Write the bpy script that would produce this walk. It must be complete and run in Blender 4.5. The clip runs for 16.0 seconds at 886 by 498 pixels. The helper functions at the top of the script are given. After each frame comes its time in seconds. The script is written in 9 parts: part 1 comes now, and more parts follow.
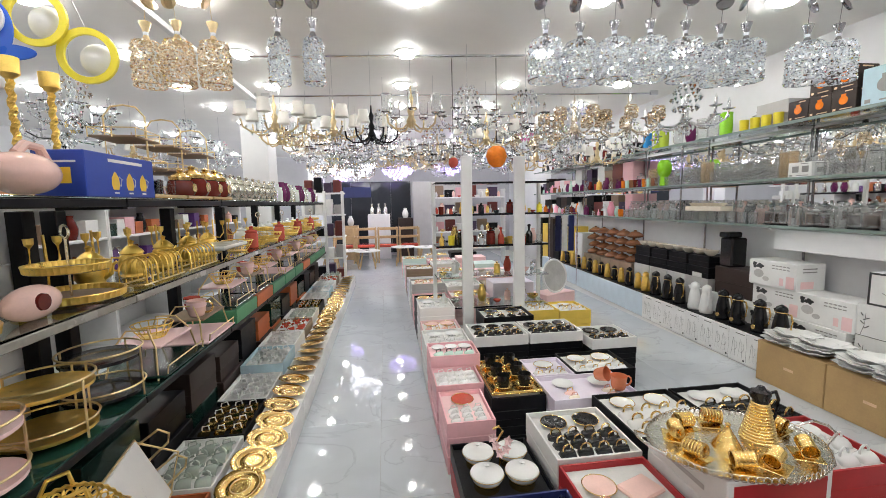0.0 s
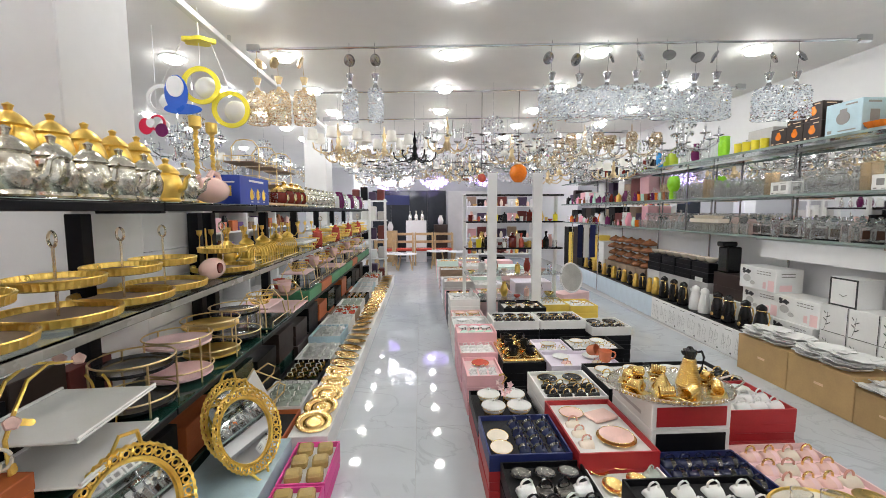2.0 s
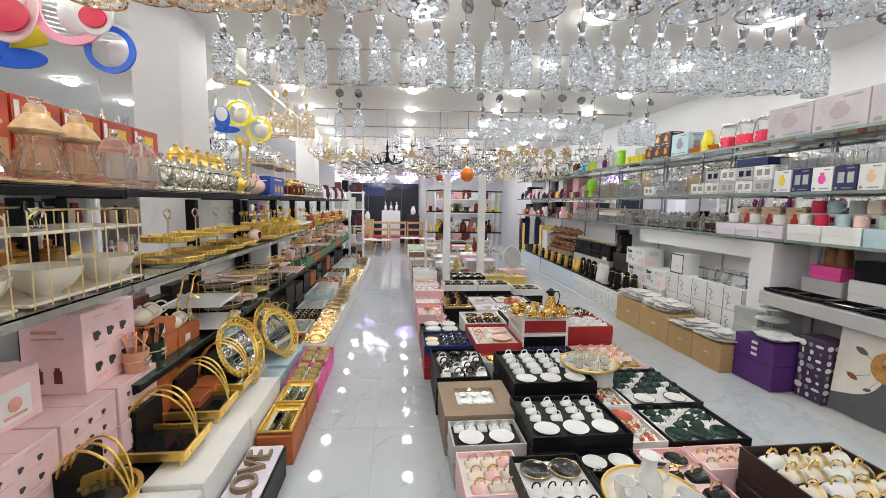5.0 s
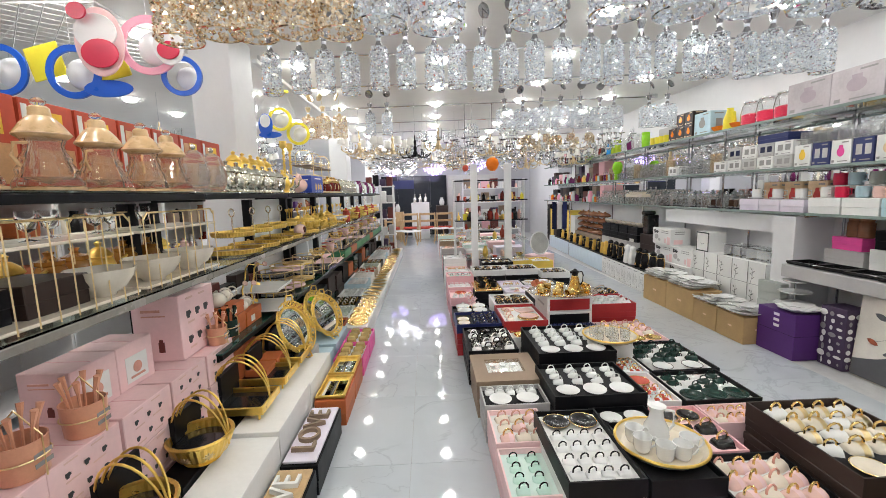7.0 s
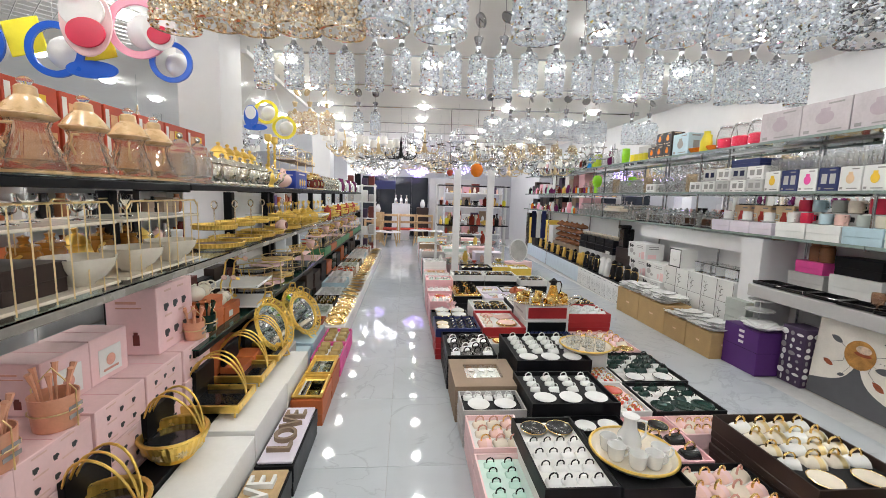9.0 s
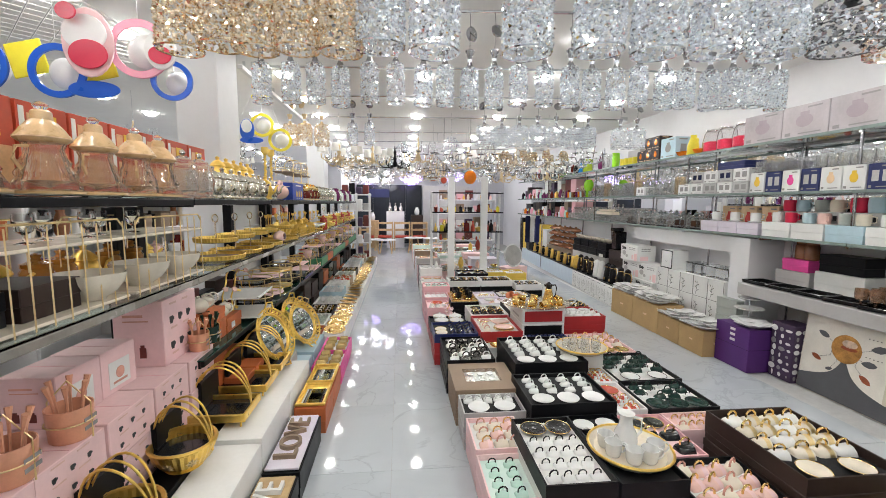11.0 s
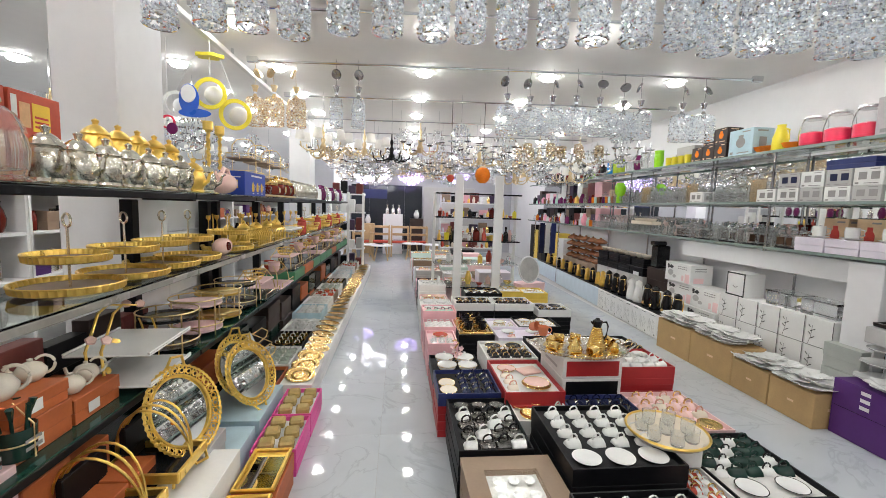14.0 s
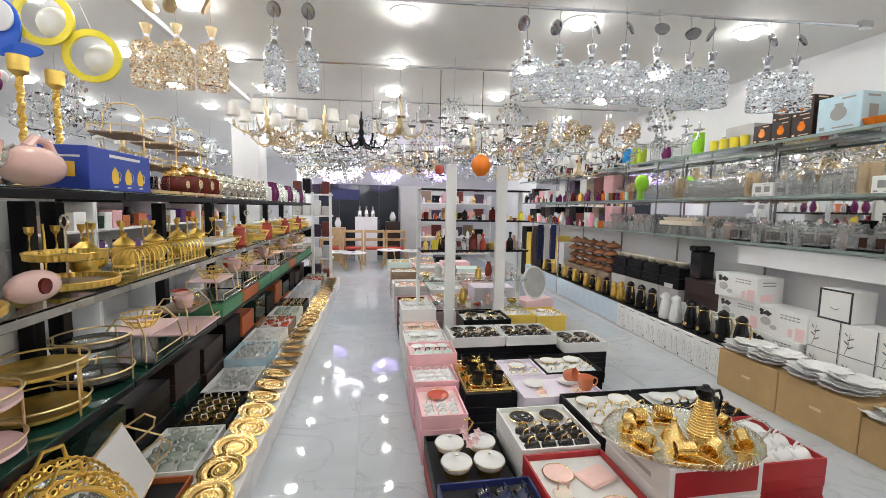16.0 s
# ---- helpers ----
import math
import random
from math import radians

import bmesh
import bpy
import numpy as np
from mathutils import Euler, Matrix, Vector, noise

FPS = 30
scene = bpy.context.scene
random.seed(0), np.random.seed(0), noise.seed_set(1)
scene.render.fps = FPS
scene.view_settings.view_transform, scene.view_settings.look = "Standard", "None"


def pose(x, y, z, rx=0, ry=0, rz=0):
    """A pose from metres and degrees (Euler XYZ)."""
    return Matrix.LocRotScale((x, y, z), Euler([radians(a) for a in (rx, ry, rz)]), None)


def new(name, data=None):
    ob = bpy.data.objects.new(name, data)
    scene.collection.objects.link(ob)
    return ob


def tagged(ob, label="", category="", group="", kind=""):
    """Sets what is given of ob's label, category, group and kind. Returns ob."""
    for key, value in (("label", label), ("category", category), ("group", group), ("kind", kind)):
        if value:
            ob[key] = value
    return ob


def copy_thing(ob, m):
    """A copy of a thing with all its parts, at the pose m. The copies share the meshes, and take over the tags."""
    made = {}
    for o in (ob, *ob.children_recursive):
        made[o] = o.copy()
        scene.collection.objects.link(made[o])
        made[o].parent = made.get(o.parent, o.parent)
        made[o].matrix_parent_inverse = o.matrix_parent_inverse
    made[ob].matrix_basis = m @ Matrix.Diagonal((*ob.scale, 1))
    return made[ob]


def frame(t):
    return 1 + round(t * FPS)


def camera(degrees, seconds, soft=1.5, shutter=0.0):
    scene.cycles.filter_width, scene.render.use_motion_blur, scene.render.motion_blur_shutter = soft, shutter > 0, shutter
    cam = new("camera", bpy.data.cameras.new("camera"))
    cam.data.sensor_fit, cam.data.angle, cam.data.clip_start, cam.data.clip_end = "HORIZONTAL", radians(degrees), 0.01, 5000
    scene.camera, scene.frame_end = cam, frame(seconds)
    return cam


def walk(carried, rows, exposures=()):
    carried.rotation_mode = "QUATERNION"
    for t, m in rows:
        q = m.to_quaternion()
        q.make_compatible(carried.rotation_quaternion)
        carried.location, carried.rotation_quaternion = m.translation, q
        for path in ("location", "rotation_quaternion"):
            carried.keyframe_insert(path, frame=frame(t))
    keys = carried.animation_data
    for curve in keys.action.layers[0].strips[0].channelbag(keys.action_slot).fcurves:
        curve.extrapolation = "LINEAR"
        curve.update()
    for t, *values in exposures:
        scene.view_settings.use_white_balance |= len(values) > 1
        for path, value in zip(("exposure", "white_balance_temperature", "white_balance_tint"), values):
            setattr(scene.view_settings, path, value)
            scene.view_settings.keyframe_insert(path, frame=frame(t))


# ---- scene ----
cam = camera(93.3, 16.0, soft=0.6)
METRES, EYE, TILT, LEAN, TURN = 5.7, 1.5, 0.0, 0.0, -7.7
ROWS = [
    (0.0, 0.0, 0.0, 0.0, -0.13, -6.32, 1.17),
    (0.5, -0.0011, -0.0086, -0.0014, 0.93, -4.86, 0.49),
    (1.0, -0.0094, -0.047, -0.0013, 1.9, -5.25, 0.67),
    (1.5, -0.0085, -0.0972, 0.0002, 2.85, -5.83, 0.75),
    (2.0, 0.013, -0.1416, 0.0012, 4.71, -5.21, 0.2),
    (2.5, 0.027, -0.1983, 0.0059, 4.27, -4.7, 0.43),
    (3.0, 0.0214, -0.2546, 0.0054, 1.79, -5.44, 1.06),
    (3.5, 0.0336, -0.2941, 0.0037, 3.06, -5.66, -0.55),
    (4.0, 0.0466, -0.334, 0.0011, 0.92, -6.76, -0.47),
    (6.5, 0.0787, -0.44, 0.0021, 4.09, -5.53, -0.92),
    (7.0, 0.0714, -0.448, 0.0011, 5.55, -7.58, 1.66),
    (7.5, 0.0571, -0.4608, 0.0045, 2.65, -7.01, 1.78),
    (8.0, 0.0502, -0.4726, 0.0042, 1.22, -7.79, -0.17),
    (8.5, 0.0541, -0.4669, 0.0044, 2.21, -8.24, -1.13),
    (9.0, 0.061, -0.4514, 0.0037, 2.77, -7.24, -1.69),
    (9.5, 0.0605, -0.4567, 0.0029, 1.79, -7.72, -0.98),
    (10.0, 0.0542, -0.4685, 0.0057, 1.22, -7.32, -0.3),
    (12.5, 0.0597, -0.4071, 0.0061, 2.83, -5.76, -0.96),
    (13.0, 0.0482, -0.3618, 0.005, 0.82, -5.66, 0.27),
    (13.5, 0.0384, -0.318, 0.0057, -1.37, -4.73, -0.17),
    (14.0, 0.0369, -0.2527, 0.0031, 1.81, -5.85, -1.84),
    (14.5, 0.03, -0.1988, 0.0022, -1.37, -4.4, -0.99),
    (15.0, 0.0218, -0.1408, 0.0009, -3.06, -5.08, -1.04),
    (15.5, 0.0187, -0.0856, -0.001, 0.61, -6.14, -2.14),
    (16.0, 0.0063, -0.0256, 0.0, -1.68, -5.58, -0.99),
]
walk(cam, [(t, pose(0, 0, EYE, TILT, LEAN, TURN) @ pose(METRES * x, METRES * y, METRES * z, 90 + pitch, roll, yaw)) for t, x, y, z, yaw, pitch, roll in ROWS])

# ---- world and exposure ----
world = bpy.data.worlds.new("world")
scene.world = world
world.use_nodes = True
world.node_tree.nodes["Background"].inputs[0].default_value = (0.9, 0.95, 1.0, 1)
world.node_tree.nodes["Background"].inputs[1].default_value = 0.15
scene.view_settings.exposure = 0.0
LAMP_POWER = 63.5
SKEW = -0.085          # the ceiling's cross lines run slightly askew to the aisle
CEIL = 2.87

# ---- materials ----
MATS = {}


def mat(name, col, rough=0.5, metal=0.0, var=0.12, scale=12.0, bump=0.0, bscale=80.0, trans=0.0, ior=1.45, glow=0.0, coat=0.0, spec=0.5, rnd=0.0, grain=0.0):
    """A procedural surface: a base colour broken up at two scales, fine relief, wear in the gloss."""
    if name in MATS:
        return MATS[name]
    m = bpy.data.materials.new(name)
    MATS[name] = m
    m.use_nodes = True
    nt = m.node_tree
    b = nt.nodes["Principled BSDF"]
    b.inputs["Roughness"].default_value = rough
    b.inputs["Metallic"].default_value = metal
    b.inputs["Transmission Weight"].default_value = trans
    b.inputs["IOR"].default_value = ior
    b.inputs["Coat Weight"].default_value = coat
    b.inputs["Coat Roughness"].default_value = 0.05
    b.inputs["Specular IOR Level"].default_value = spec
    b.inputs["Base Color"].default_value = (*col, 1)
    if glow:
        b.inputs["Emission Color"].default_value = (*col, 1)
        b.inputs["Emission Strength"].default_value = glow
        return m
    tc = nt.nodes.new("ShaderNodeTexCoord")
    if var or rnd:
        n1 = nt.nodes.new("ShaderNodeTexNoise")
        n1.inputs["Scale"].default_value = scale
        n1.inputs["Detail"].default_value = 4
        nt.links.new(tc.outputs["Object"], n1.inputs["Vector"])
        n2 = nt.nodes.new("ShaderNodeTexNoise")
        n2.inputs["Scale"].default_value = scale * 9
        n2.inputs["Detail"].default_value = 2
        nt.links.new(tc.outputs["Object"], n2.inputs["Vector"])
        add = nt.nodes.new("ShaderNodeMath")
        add.operation = "MULTIPLY_ADD"
        add.inputs[1].default_value = 0.4
        nt.links.new(n2.outputs["Fac"], add.inputs[0])
        nt.links.new(n1.outputs["Fac"], add.inputs[2])
        rng = nt.nodes.new("ShaderNodeMapRange")
        rng.inputs["From Min"].default_value = 0.45
        rng.inputs["From Max"].default_value = 0.95
        rng.inputs["To Min"].default_value = 1 - var
        rng.inputs["To Max"].default_value = 1 + var * 0.5
        nt.links.new(add.outputs[0], rng.inputs["Value"])
        hsv = nt.nodes.new("ShaderNodeHueSaturation")
        hsv.inputs["Color"].default_value = (*col, 1)
        val = rng.outputs[0]
        if rnd:
            oi = nt.nodes.new("ShaderNodeObjectInfo")
            r2 = nt.nodes.new("ShaderNodeMapRange")
            r2.inputs["To Min"].default_value = 1 - rnd
            r2.inputs["To Max"].default_value = 1 + rnd
            nt.links.new(oi.outputs["Random"], r2.inputs["Value"])
            mu = nt.nodes.new("ShaderNodeMath")
            mu.operation = "MULTIPLY"
            nt.links.new(val, mu.inputs[0])
            nt.links.new(r2.outputs[0], mu.inputs[1])
            val = mu.outputs[0]
        nt.links.new(val, hsv.inputs["Value"])
        nt.links.new(hsv.outputs[0], b.inputs["Base Color"])
        rr = nt.nodes.new("ShaderNodeMapRange")
        rr.inputs["To Min"].default_value = max(0.0, rough - 0.08)
        rr.inputs["To Max"].default_value = min(1.0, rough + 0.1)
        nt.links.new(n1.outputs["Fac"], rr.inputs["Value"])
        nt.links.new(rr.outputs[0], b.inputs["Roughness"])
    if bump:
        n3 = nt.nodes.new("ShaderNodeTexNoise")
        n3.inputs["Scale"].default_value = bscale
        n3.inputs["Detail"].default_value = 3
        nt.links.new(tc.outputs["Object"], n3.inputs["Vector"])
        bp = nt.nodes.new("ShaderNodeBump")
        bp.inputs["Strength"].default_value = bump
        bp.inputs["Distance"].default_value = 0.01
        nt.links.new(n3.outputs["Fac"], bp.inputs["Height"])
        nt.links.new(bp.outputs[0], b.inputs["Normal"])
    return m


def marble(name, base, vein):
    """Polished pale marble: cloudy grey drifts and thin veins, each tile with its own cut."""
    m = bpy.data.materials.new(name)
    m.use_nodes = True
    nt = m.node_tree
    b = nt.nodes["Principled BSDF"]
    tc = nt.nodes.new("ShaderNodeTexCoord")
    oi = nt.nodes.new("ShaderNodeObjectInfo")
    sc = nt.nodes.new("ShaderNodeVectorMath")
    sc.operation = "SCALE"
    cx = nt.nodes.new("ShaderNodeCombineXYZ")
    for k in range(3):
        nt.links.new(oi.outputs["Random"], cx.inputs[k])
    nt.links.new(cx.outputs[0], sc.inputs[0])
    sc.inputs["Scale"].default_value = 37.0
    ad = nt.nodes.new("ShaderNodeVectorMath")
    ad.operation = "ADD"
    nt.links.new(tc.outputs["Object"], ad.inputs[0])
    nt.links.new(sc.outputs[0], ad.inputs[1])
    cloud = nt.nodes.new("ShaderNodeTexNoise")
    cloud.inputs["Scale"].default_value = 2.2
    cloud.inputs["Detail"].default_value = 7
    cloud.inputs["Distortion"].default_value = 0.8
    nt.links.new(ad.outputs[0], cloud.inputs["Vector"])
    wave = nt.nodes.new("ShaderNodeTexNoise")
    wave.inputs["Scale"].default_value = 1.3
    wave.inputs["Detail"].default_value = 9
    wave.inputs["Distortion"].default_value = 1.8
    nt.links.new(ad.outputs[0], wave.inputs["Vector"])
    sub = nt.nodes.new("ShaderNodeMath")
    sub.operation = "SUBTRACT"
    sub.inputs[1].default_value = 0.5
    nt.links.new(wave.outputs["Fac"], sub.inputs[0])
    ab = nt.nodes.new("ShaderNodeMath")
    ab.operation = "ABSOLUTE"
    nt.links.new(sub.outputs[0], ab.inputs[0])
    vr = nt.nodes.new("ShaderNodeMapRange")
    vr.inputs["From Max"].default_value = 0.02
    vr.inputs["To Min"].default_value = 0.55
    vr.inputs["To Max"].default_value = 0.0
    nt.links.new(ab.outputs[0], vr.inputs["Value"])
    cr = nt.nodes.new("ShaderNodeMapRange")
    cr.inputs["From Min"].default_value = 0.4
    cr.inputs["From Max"].default_value = 0.75
    cr.inputs["To Max"].default_value = 0.35
    nt.links.new(cloud.outputs["Fac"], cr.inputs["Value"])
    mx = nt.nodes.new("ShaderNodeMath")
    mx.operation = "MAXIMUM"
    nt.links.new(vr.outputs[0], mx.inputs[0])
    nt.links.new(cr.outputs[0], mx.inputs[1])
    mix = nt.nodes.new("ShaderNodeMix")
    mix.data_type = "RGBA"
    mix.inputs[6].default_value = (*base, 1)
    mix.inputs[7].default_value = (*vein, 1)
    nt.links.new(mx.outputs[0], mix.inputs[0])
    nt.links.new(mix.outputs[2], b.inputs["Base Color"])
    b.inputs["Roughness"].default_value = 0.045
    b.inputs["Specular IOR Level"].default_value = 0.55
    return m


WALL = mat("white_wall_paint", (0.80, 0.80, 0.82), 0.55, var=0.05, scale=1.5, bump=0.05, bscale=60)
CEILP = mat("ceiling_paint", (0.92, 0.915, 0.90), 0.6, var=0.04, scale=0.8)
FLOORM = marble("polished_marble", (0.55, 0.59, 0.63), (0.38, 0.41, 0.45))
GROUT = mat("floor_grout", (0.5, 0.5, 0.5), 0.8)
GOLD = mat("gold_plate", (0.93, 0.66, 0.25), 0.15, 1.0, var=0.15, scale=30, bump=0.12, bscale=120)
GOLDD = mat("gold_matte_wire", (0.86, 0.67, 0.36), 0.33, 1.0, var=0.2, scale=25)
GOLDY = mat("yellow_gold_plate", (0.95, 0.66, 0.17), 0.30, 0.95, var=0.16, scale=20, bump=0.08, bscale=160)
CHAMP = mat("champagne_metal", (0.84, 0.74, 0.60), 0.25, 1.0, var=0.15)
BRASS = mat("brass", (0.70, 0.55, 0.33), 0.3, 1.0, var=0.2)
SILVER = mat("silver_plate", (0.84, 0.81, 0.76), 0.16, 1.0, var=0.15, scale=30, bump=0.14, bscale=110)
CHROME = mat("chrome", (0.75, 0.76, 0.78), 0.12, 1.0, var=0.08)
CRYS = mat("silver_crystal", (0.93, 0.96, 1.0), 0.04, 1.0, var=0.15, scale=90)
CRYSG = mat("champagne_crystal", (1.0, 0.86, 0.68), 0.05, 1.0, var=0.25, scale=90)
CRYSR = mat("rose_crystal", (1.0, 0.80, 0.74), 0.05, 1.0, var=0.25, scale=90)
CRYSD = mat("smoky_crystal", (0.45, 0.45, 0.47), 0.09, 0.9, var=0.25, scale=90)
STEELD = mat("dark_polished_steel", (0.42, 0.42, 0.44), 0.15, 1.0, var=0.15)
# pale bead colours paint the sparkle of lit crystals; the waist ball is truly white
CRYSW = mat("white_crystal", (0.86, 0.90, 0.97), 0.05, 0.0, var=0.1, scale=90, coat=1.0)
CRYSC = mat("pale_gold_crystal", (0.93, 0.80, 0.62), 0.05, 0.0, var=0.1, scale=90, coat=1.0)
CLEAR = mat("clear_crystal", (0.97, 0.98, 1.0), 0.02, 0.0, var=0, trans=1.0, ior=1.5)
STONEB = mat("smoked_glass_edge", (0.30, 0.29, 0.26), 0.25, var=0.2, scale=6, coat=0.5)
GLASSW = mat("pressed_glass", (0.96, 0.97, 0.97), 0.03, 0.0, var=0.0, trans=0.90, ior=1.10, coat=1.0)
BEIGEG = mat("beige_tumbler_glass", (0.95, 0.80, 0.58), 0.06, 0.0, var=0.0, scale=40, trans=0.75, ior=1.3, coat=0.8)
SILVERL = mat("silver_foil", (0.84, 0.84, 0.84), 0.34, 0.55, var=0.2, scale=30, bump=0.25, bscale=140)
GLASS = mat("clear_glass", (0.96, 0.97, 0.97), 0.02, 0.0, var=0, trans=1.0, ior=1.25)
SHELFG = mat("shelf_glass", (0.80, 0.92, 0.88), 0.02, 0.0, var=0, trans=1.0, ior=1.3)
GREENG = mat("dark_green_glass", (0.015, 0.06, 0.045), 0.04, 0.0, var=0.1)
AMBER = mat("pink_amber_glass", (1.0, 0.90, 0.80), 0.02, 0.0, var=0, trans=0.94, ior=1.16, coat=1.0)
LIDW = mat("pale_wood_lid", (0.68, 0.46, 0.24), 0.28, var=0.2, scale=25, coat=0.4)
BLACKM = mat("black_steel_paint", (0.006, 0.006, 0.008), 0.4, 0.0, var=0.3, scale=15, spec=0.2)
BLACK = mat("black_lacquer_board", (0.007, 0.007, 0.009), 0.4, var=0.3, scale=15, spec=0.2)
BLACKG = mat("black_glazed_china", (0.012, 0.012, 0.014), 0.1, var=0.1)
SATIN_W = mat("white_foam_insert", (0.70, 0.69, 0.67), 0.7, var=0.08, bump=0.2, bscale=200)
# real black padding, and painted shade between the cups of the brown box
SATIN_B = mat("black_foam_insert", (0.008, 0.008, 0.010), 0.75, var=0.2, bump=0.2, bscale=200)
CHINA = mat("white_china", (0.78, 0.78, 0.77), 0.12, var=0.04)
CREAM = mat("cream_china", (0.80, 0.72, 0.60), 0.15, var=0.08)
PINKC = mat("pink_china", (0.86, 0.58, 0.52), 0.14, var=0.1)
CORALC = mat("coral_glaze", (0.72, 0.24, 0.12), 0.2, var=0.1)
SMOKYG = mat("smoky_silver_glaze", (0.20, 0.19, 0.18), 0.12, 0.85, var=0.7, scale=45)
SILVERW = mat("silver_and_gold_leaf", (0.80, 0.77, 0.68), 0.2, 1.0, var=0.45, scale=28, bump=0.12, bscale=90)
IVORY = mat("ivory_china", (0.74, 0.68, 0.58), 0.15, var=0.08)
ROSEC = mat("rose_gold_china", (0.80, 0.42, 0.34), 0.2, 0.1, var=0.2)
MINTC = mat("mint_china", (0.55, 0.78, 0.68), 0.14, var=0.08)
GREENC = mat("dark_green_china", (0.012, 0.038, 0.03), 0.12, var=0.15)
NAVYC = mat("navy_china", (0.02, 0.025, 0.07), 0.12, var=0.15)
REDC = mat("red_china", (0.55, 0.09, 0.06), 0.15, var=0.2)
LILACC = mat("lilac_china", (0.58, 0.48, 0.72), 0.15, var=0.15)
PINKB = mat("pink_card", (0.84, 0.48, 0.52), 0.5, var=0.08, scale=6, rnd=0.06)
PINKP = mat("pale_pink_card", (0.86, 0.60, 0.61), 0.5, var=0.08, scale=6, rnd=0.06)
WHITEB = mat("white_card", (0.80, 0.80, 0.79), 0.5, var=0.06, scale=6, rnd=0.04)
GREYB = mat("grey_card", (0.48, 0.47, 0.47), 0.5, var=0.08, scale=6, rnd=0.06)
KRAFT = mat("kraft_cardboard", (0.50, 0.33, 0.15), 0.75, var=0.12, scale=8, bump=0.15, bscale=150, rnd=0.05)
TAUPE = mat("taupe_card", (0.28, 0.20, 0.14), 0.6, var=0.1, scale=8)
REDB = mat("red_card", (0.42, 0.025, 0.03), 0.4, var=0.12, scale=8)
BLUEB = mat("dark_blue_card", (0.02, 0.03, 0.13), 0.4, var=0.12, scale=8)
ROYAL = mat("royal_blue_card", (0.02, 0.06, 0.38), 0.4, var=0.1, scale=8)
PURPLE = mat("purple_card", (0.085, 0.022, 0.16), 0.45, var=0.1, scale=8)
PURPLED = mat("dark_plum_card", (0.06, 0.035, 0.08), 0.5, var=0.2, scale=12)
BROWNB = mat("dark_brown_card", (0.034, 0.019, 0.015), 0.45, var=0.15, scale=8)
YELLOWB = mat("yellow_card", (0.82, 0.58, 0.10), 0.45, var=0.1, scale=8)
LAV = mat("lavender_card", (0.76, 0.70, 0.80), 0.45, var=0.06, scale=8)
MINTB = mat("mint_card", (0.62, 0.76, 0.70), 0.5, var=0.06)
ORANGEB = mat("orange_brown_card", (0.50, 0.13, 0.04), 0.5, var=0.15, scale=8, rnd=0.1)
SAGE = mat("sage_grey_card", (0.42, 0.45, 0.42), 0.5, var=0.08)
SKYB = mat("pale_blue_card", (0.46, 0.62, 0.70), 0.5, var=0.1)
MAGENTA = mat("magenta_card", (0.80, 0.08, 0.35), 0.45, var=0.1)
INK = mat("dark_print", (0.05, 0.05, 0.055), 0.6, var=0.1)
INKG = mat("grey_print", (0.30, 0.29, 0.29), 0.6, var=0.1)
INKR = mat("red_print", (0.6, 0.05, 0.04), 0.5, var=0.1)
INKW = mat("white_print", (0.8, 0.8, 0.78), 0.5, var=0.05)
INKY = mat("yellow_print", (0.85, 0.55, 0.05), 0.5, var=0.1)
WOOD = mat("pale_wood", (0.55, 0.38, 0.20), 0.45, var=0.25, scale=5)
TAN = mat("tan_wood_lid", (0.76, 0.54, 0.34), 0.4, var=0.15)
TERRA = mat("terracotta", (0.30, 0.12, 0.055), 0.22, var=0.2, rnd=0.15)
MIRROR = mat("mirror_glass", (0.92, 0.93, 0.92), 0.02, 1.0, var=0)
WHITEP = mat("white_plastic", (0.80, 0.80, 0.80), 0.3, var=0.04)
LINEN = mat("white_lamp_shade", (0.82, 0.80, 0.76), 0.8, var=0.06, bump=0.15)
YELP = mat("yellow_plastic", (0.85, 0.72, 0.05), 0.3, var=0.06)
BLUEP = mat("blue_plastic", (0.02, 0.12, 0.62), 0.3, var=0.06)
PINKPL = mat("pink_plastic", (0.90, 0.38, 0.50), 0.3, var=0.06)
REDP = mat("red_plastic", (0.65, 0.02, 0.07), 0.3, var=0.06)
GREENP = mat("lime_plastic", (0.30, 0.70, 0.03), 0.25, var=0.1)
CYANP = mat("cyan_plastic", (0.03, 0.28, 0.70), 0.25, var=0.1)
PLUM = mat("plum_glass", (0.16, 0.02, 0.10), 0.1, var=0.1)
ORANGEG = mat("orange_glass", (0.85, 0.22, 0.02), 0.12, var=0.15, scale=40)
MAROON = mat("maroon_glass", (0.14, 0.015, 0.01), 0.08, var=0.2)
DARKMIR = mat("dark_tinted_glass", (0.03, 0.035, 0.045), 0.06, var=0.1)
LAMP = mat("lamp_diffuser", (0.975, 0.97, 0.925), glow=LAMP_POWER)
BULB = mat("led_crystal", (0.93, 0.92, 1.0), glow=9.0)
BULBV = mat("violet_led_crystal", (0.55, 0.42, 1.0), glow=4.0)
EDGEG = mat("green_glass_edge", (0.24, 0.30, 0.28), 0.15, var=0.15, scale=10)
GREYCH = mat("grey_white_marble", (0.58, 0.57, 0.56), 0.15, var=0.2, scale=6)
PEACHP = mat("peach_print", (0.72, 0.42, 0.22), 0.5, var=0.2)
GREENBX = mat("green_card", (0.07, 0.27, 0.13), 0.45, var=0.15, scale=8)
MAROONB = mat("maroon_card", (0.16, 0.03, 0.025), 0.5, var=0.2, scale=8)
HONEYG = mat("honey_glass", (0.72, 0.32, 0.06), 0.08, var=0.1, trans=0.5, ior=1.3, coat=1.0)
SMOKEB = mat("brown_smoke_glass", (0.62, 0.40, 0.27), 0.05, var=0.0, trans=0.75, ior=1.35, coat=1.0)
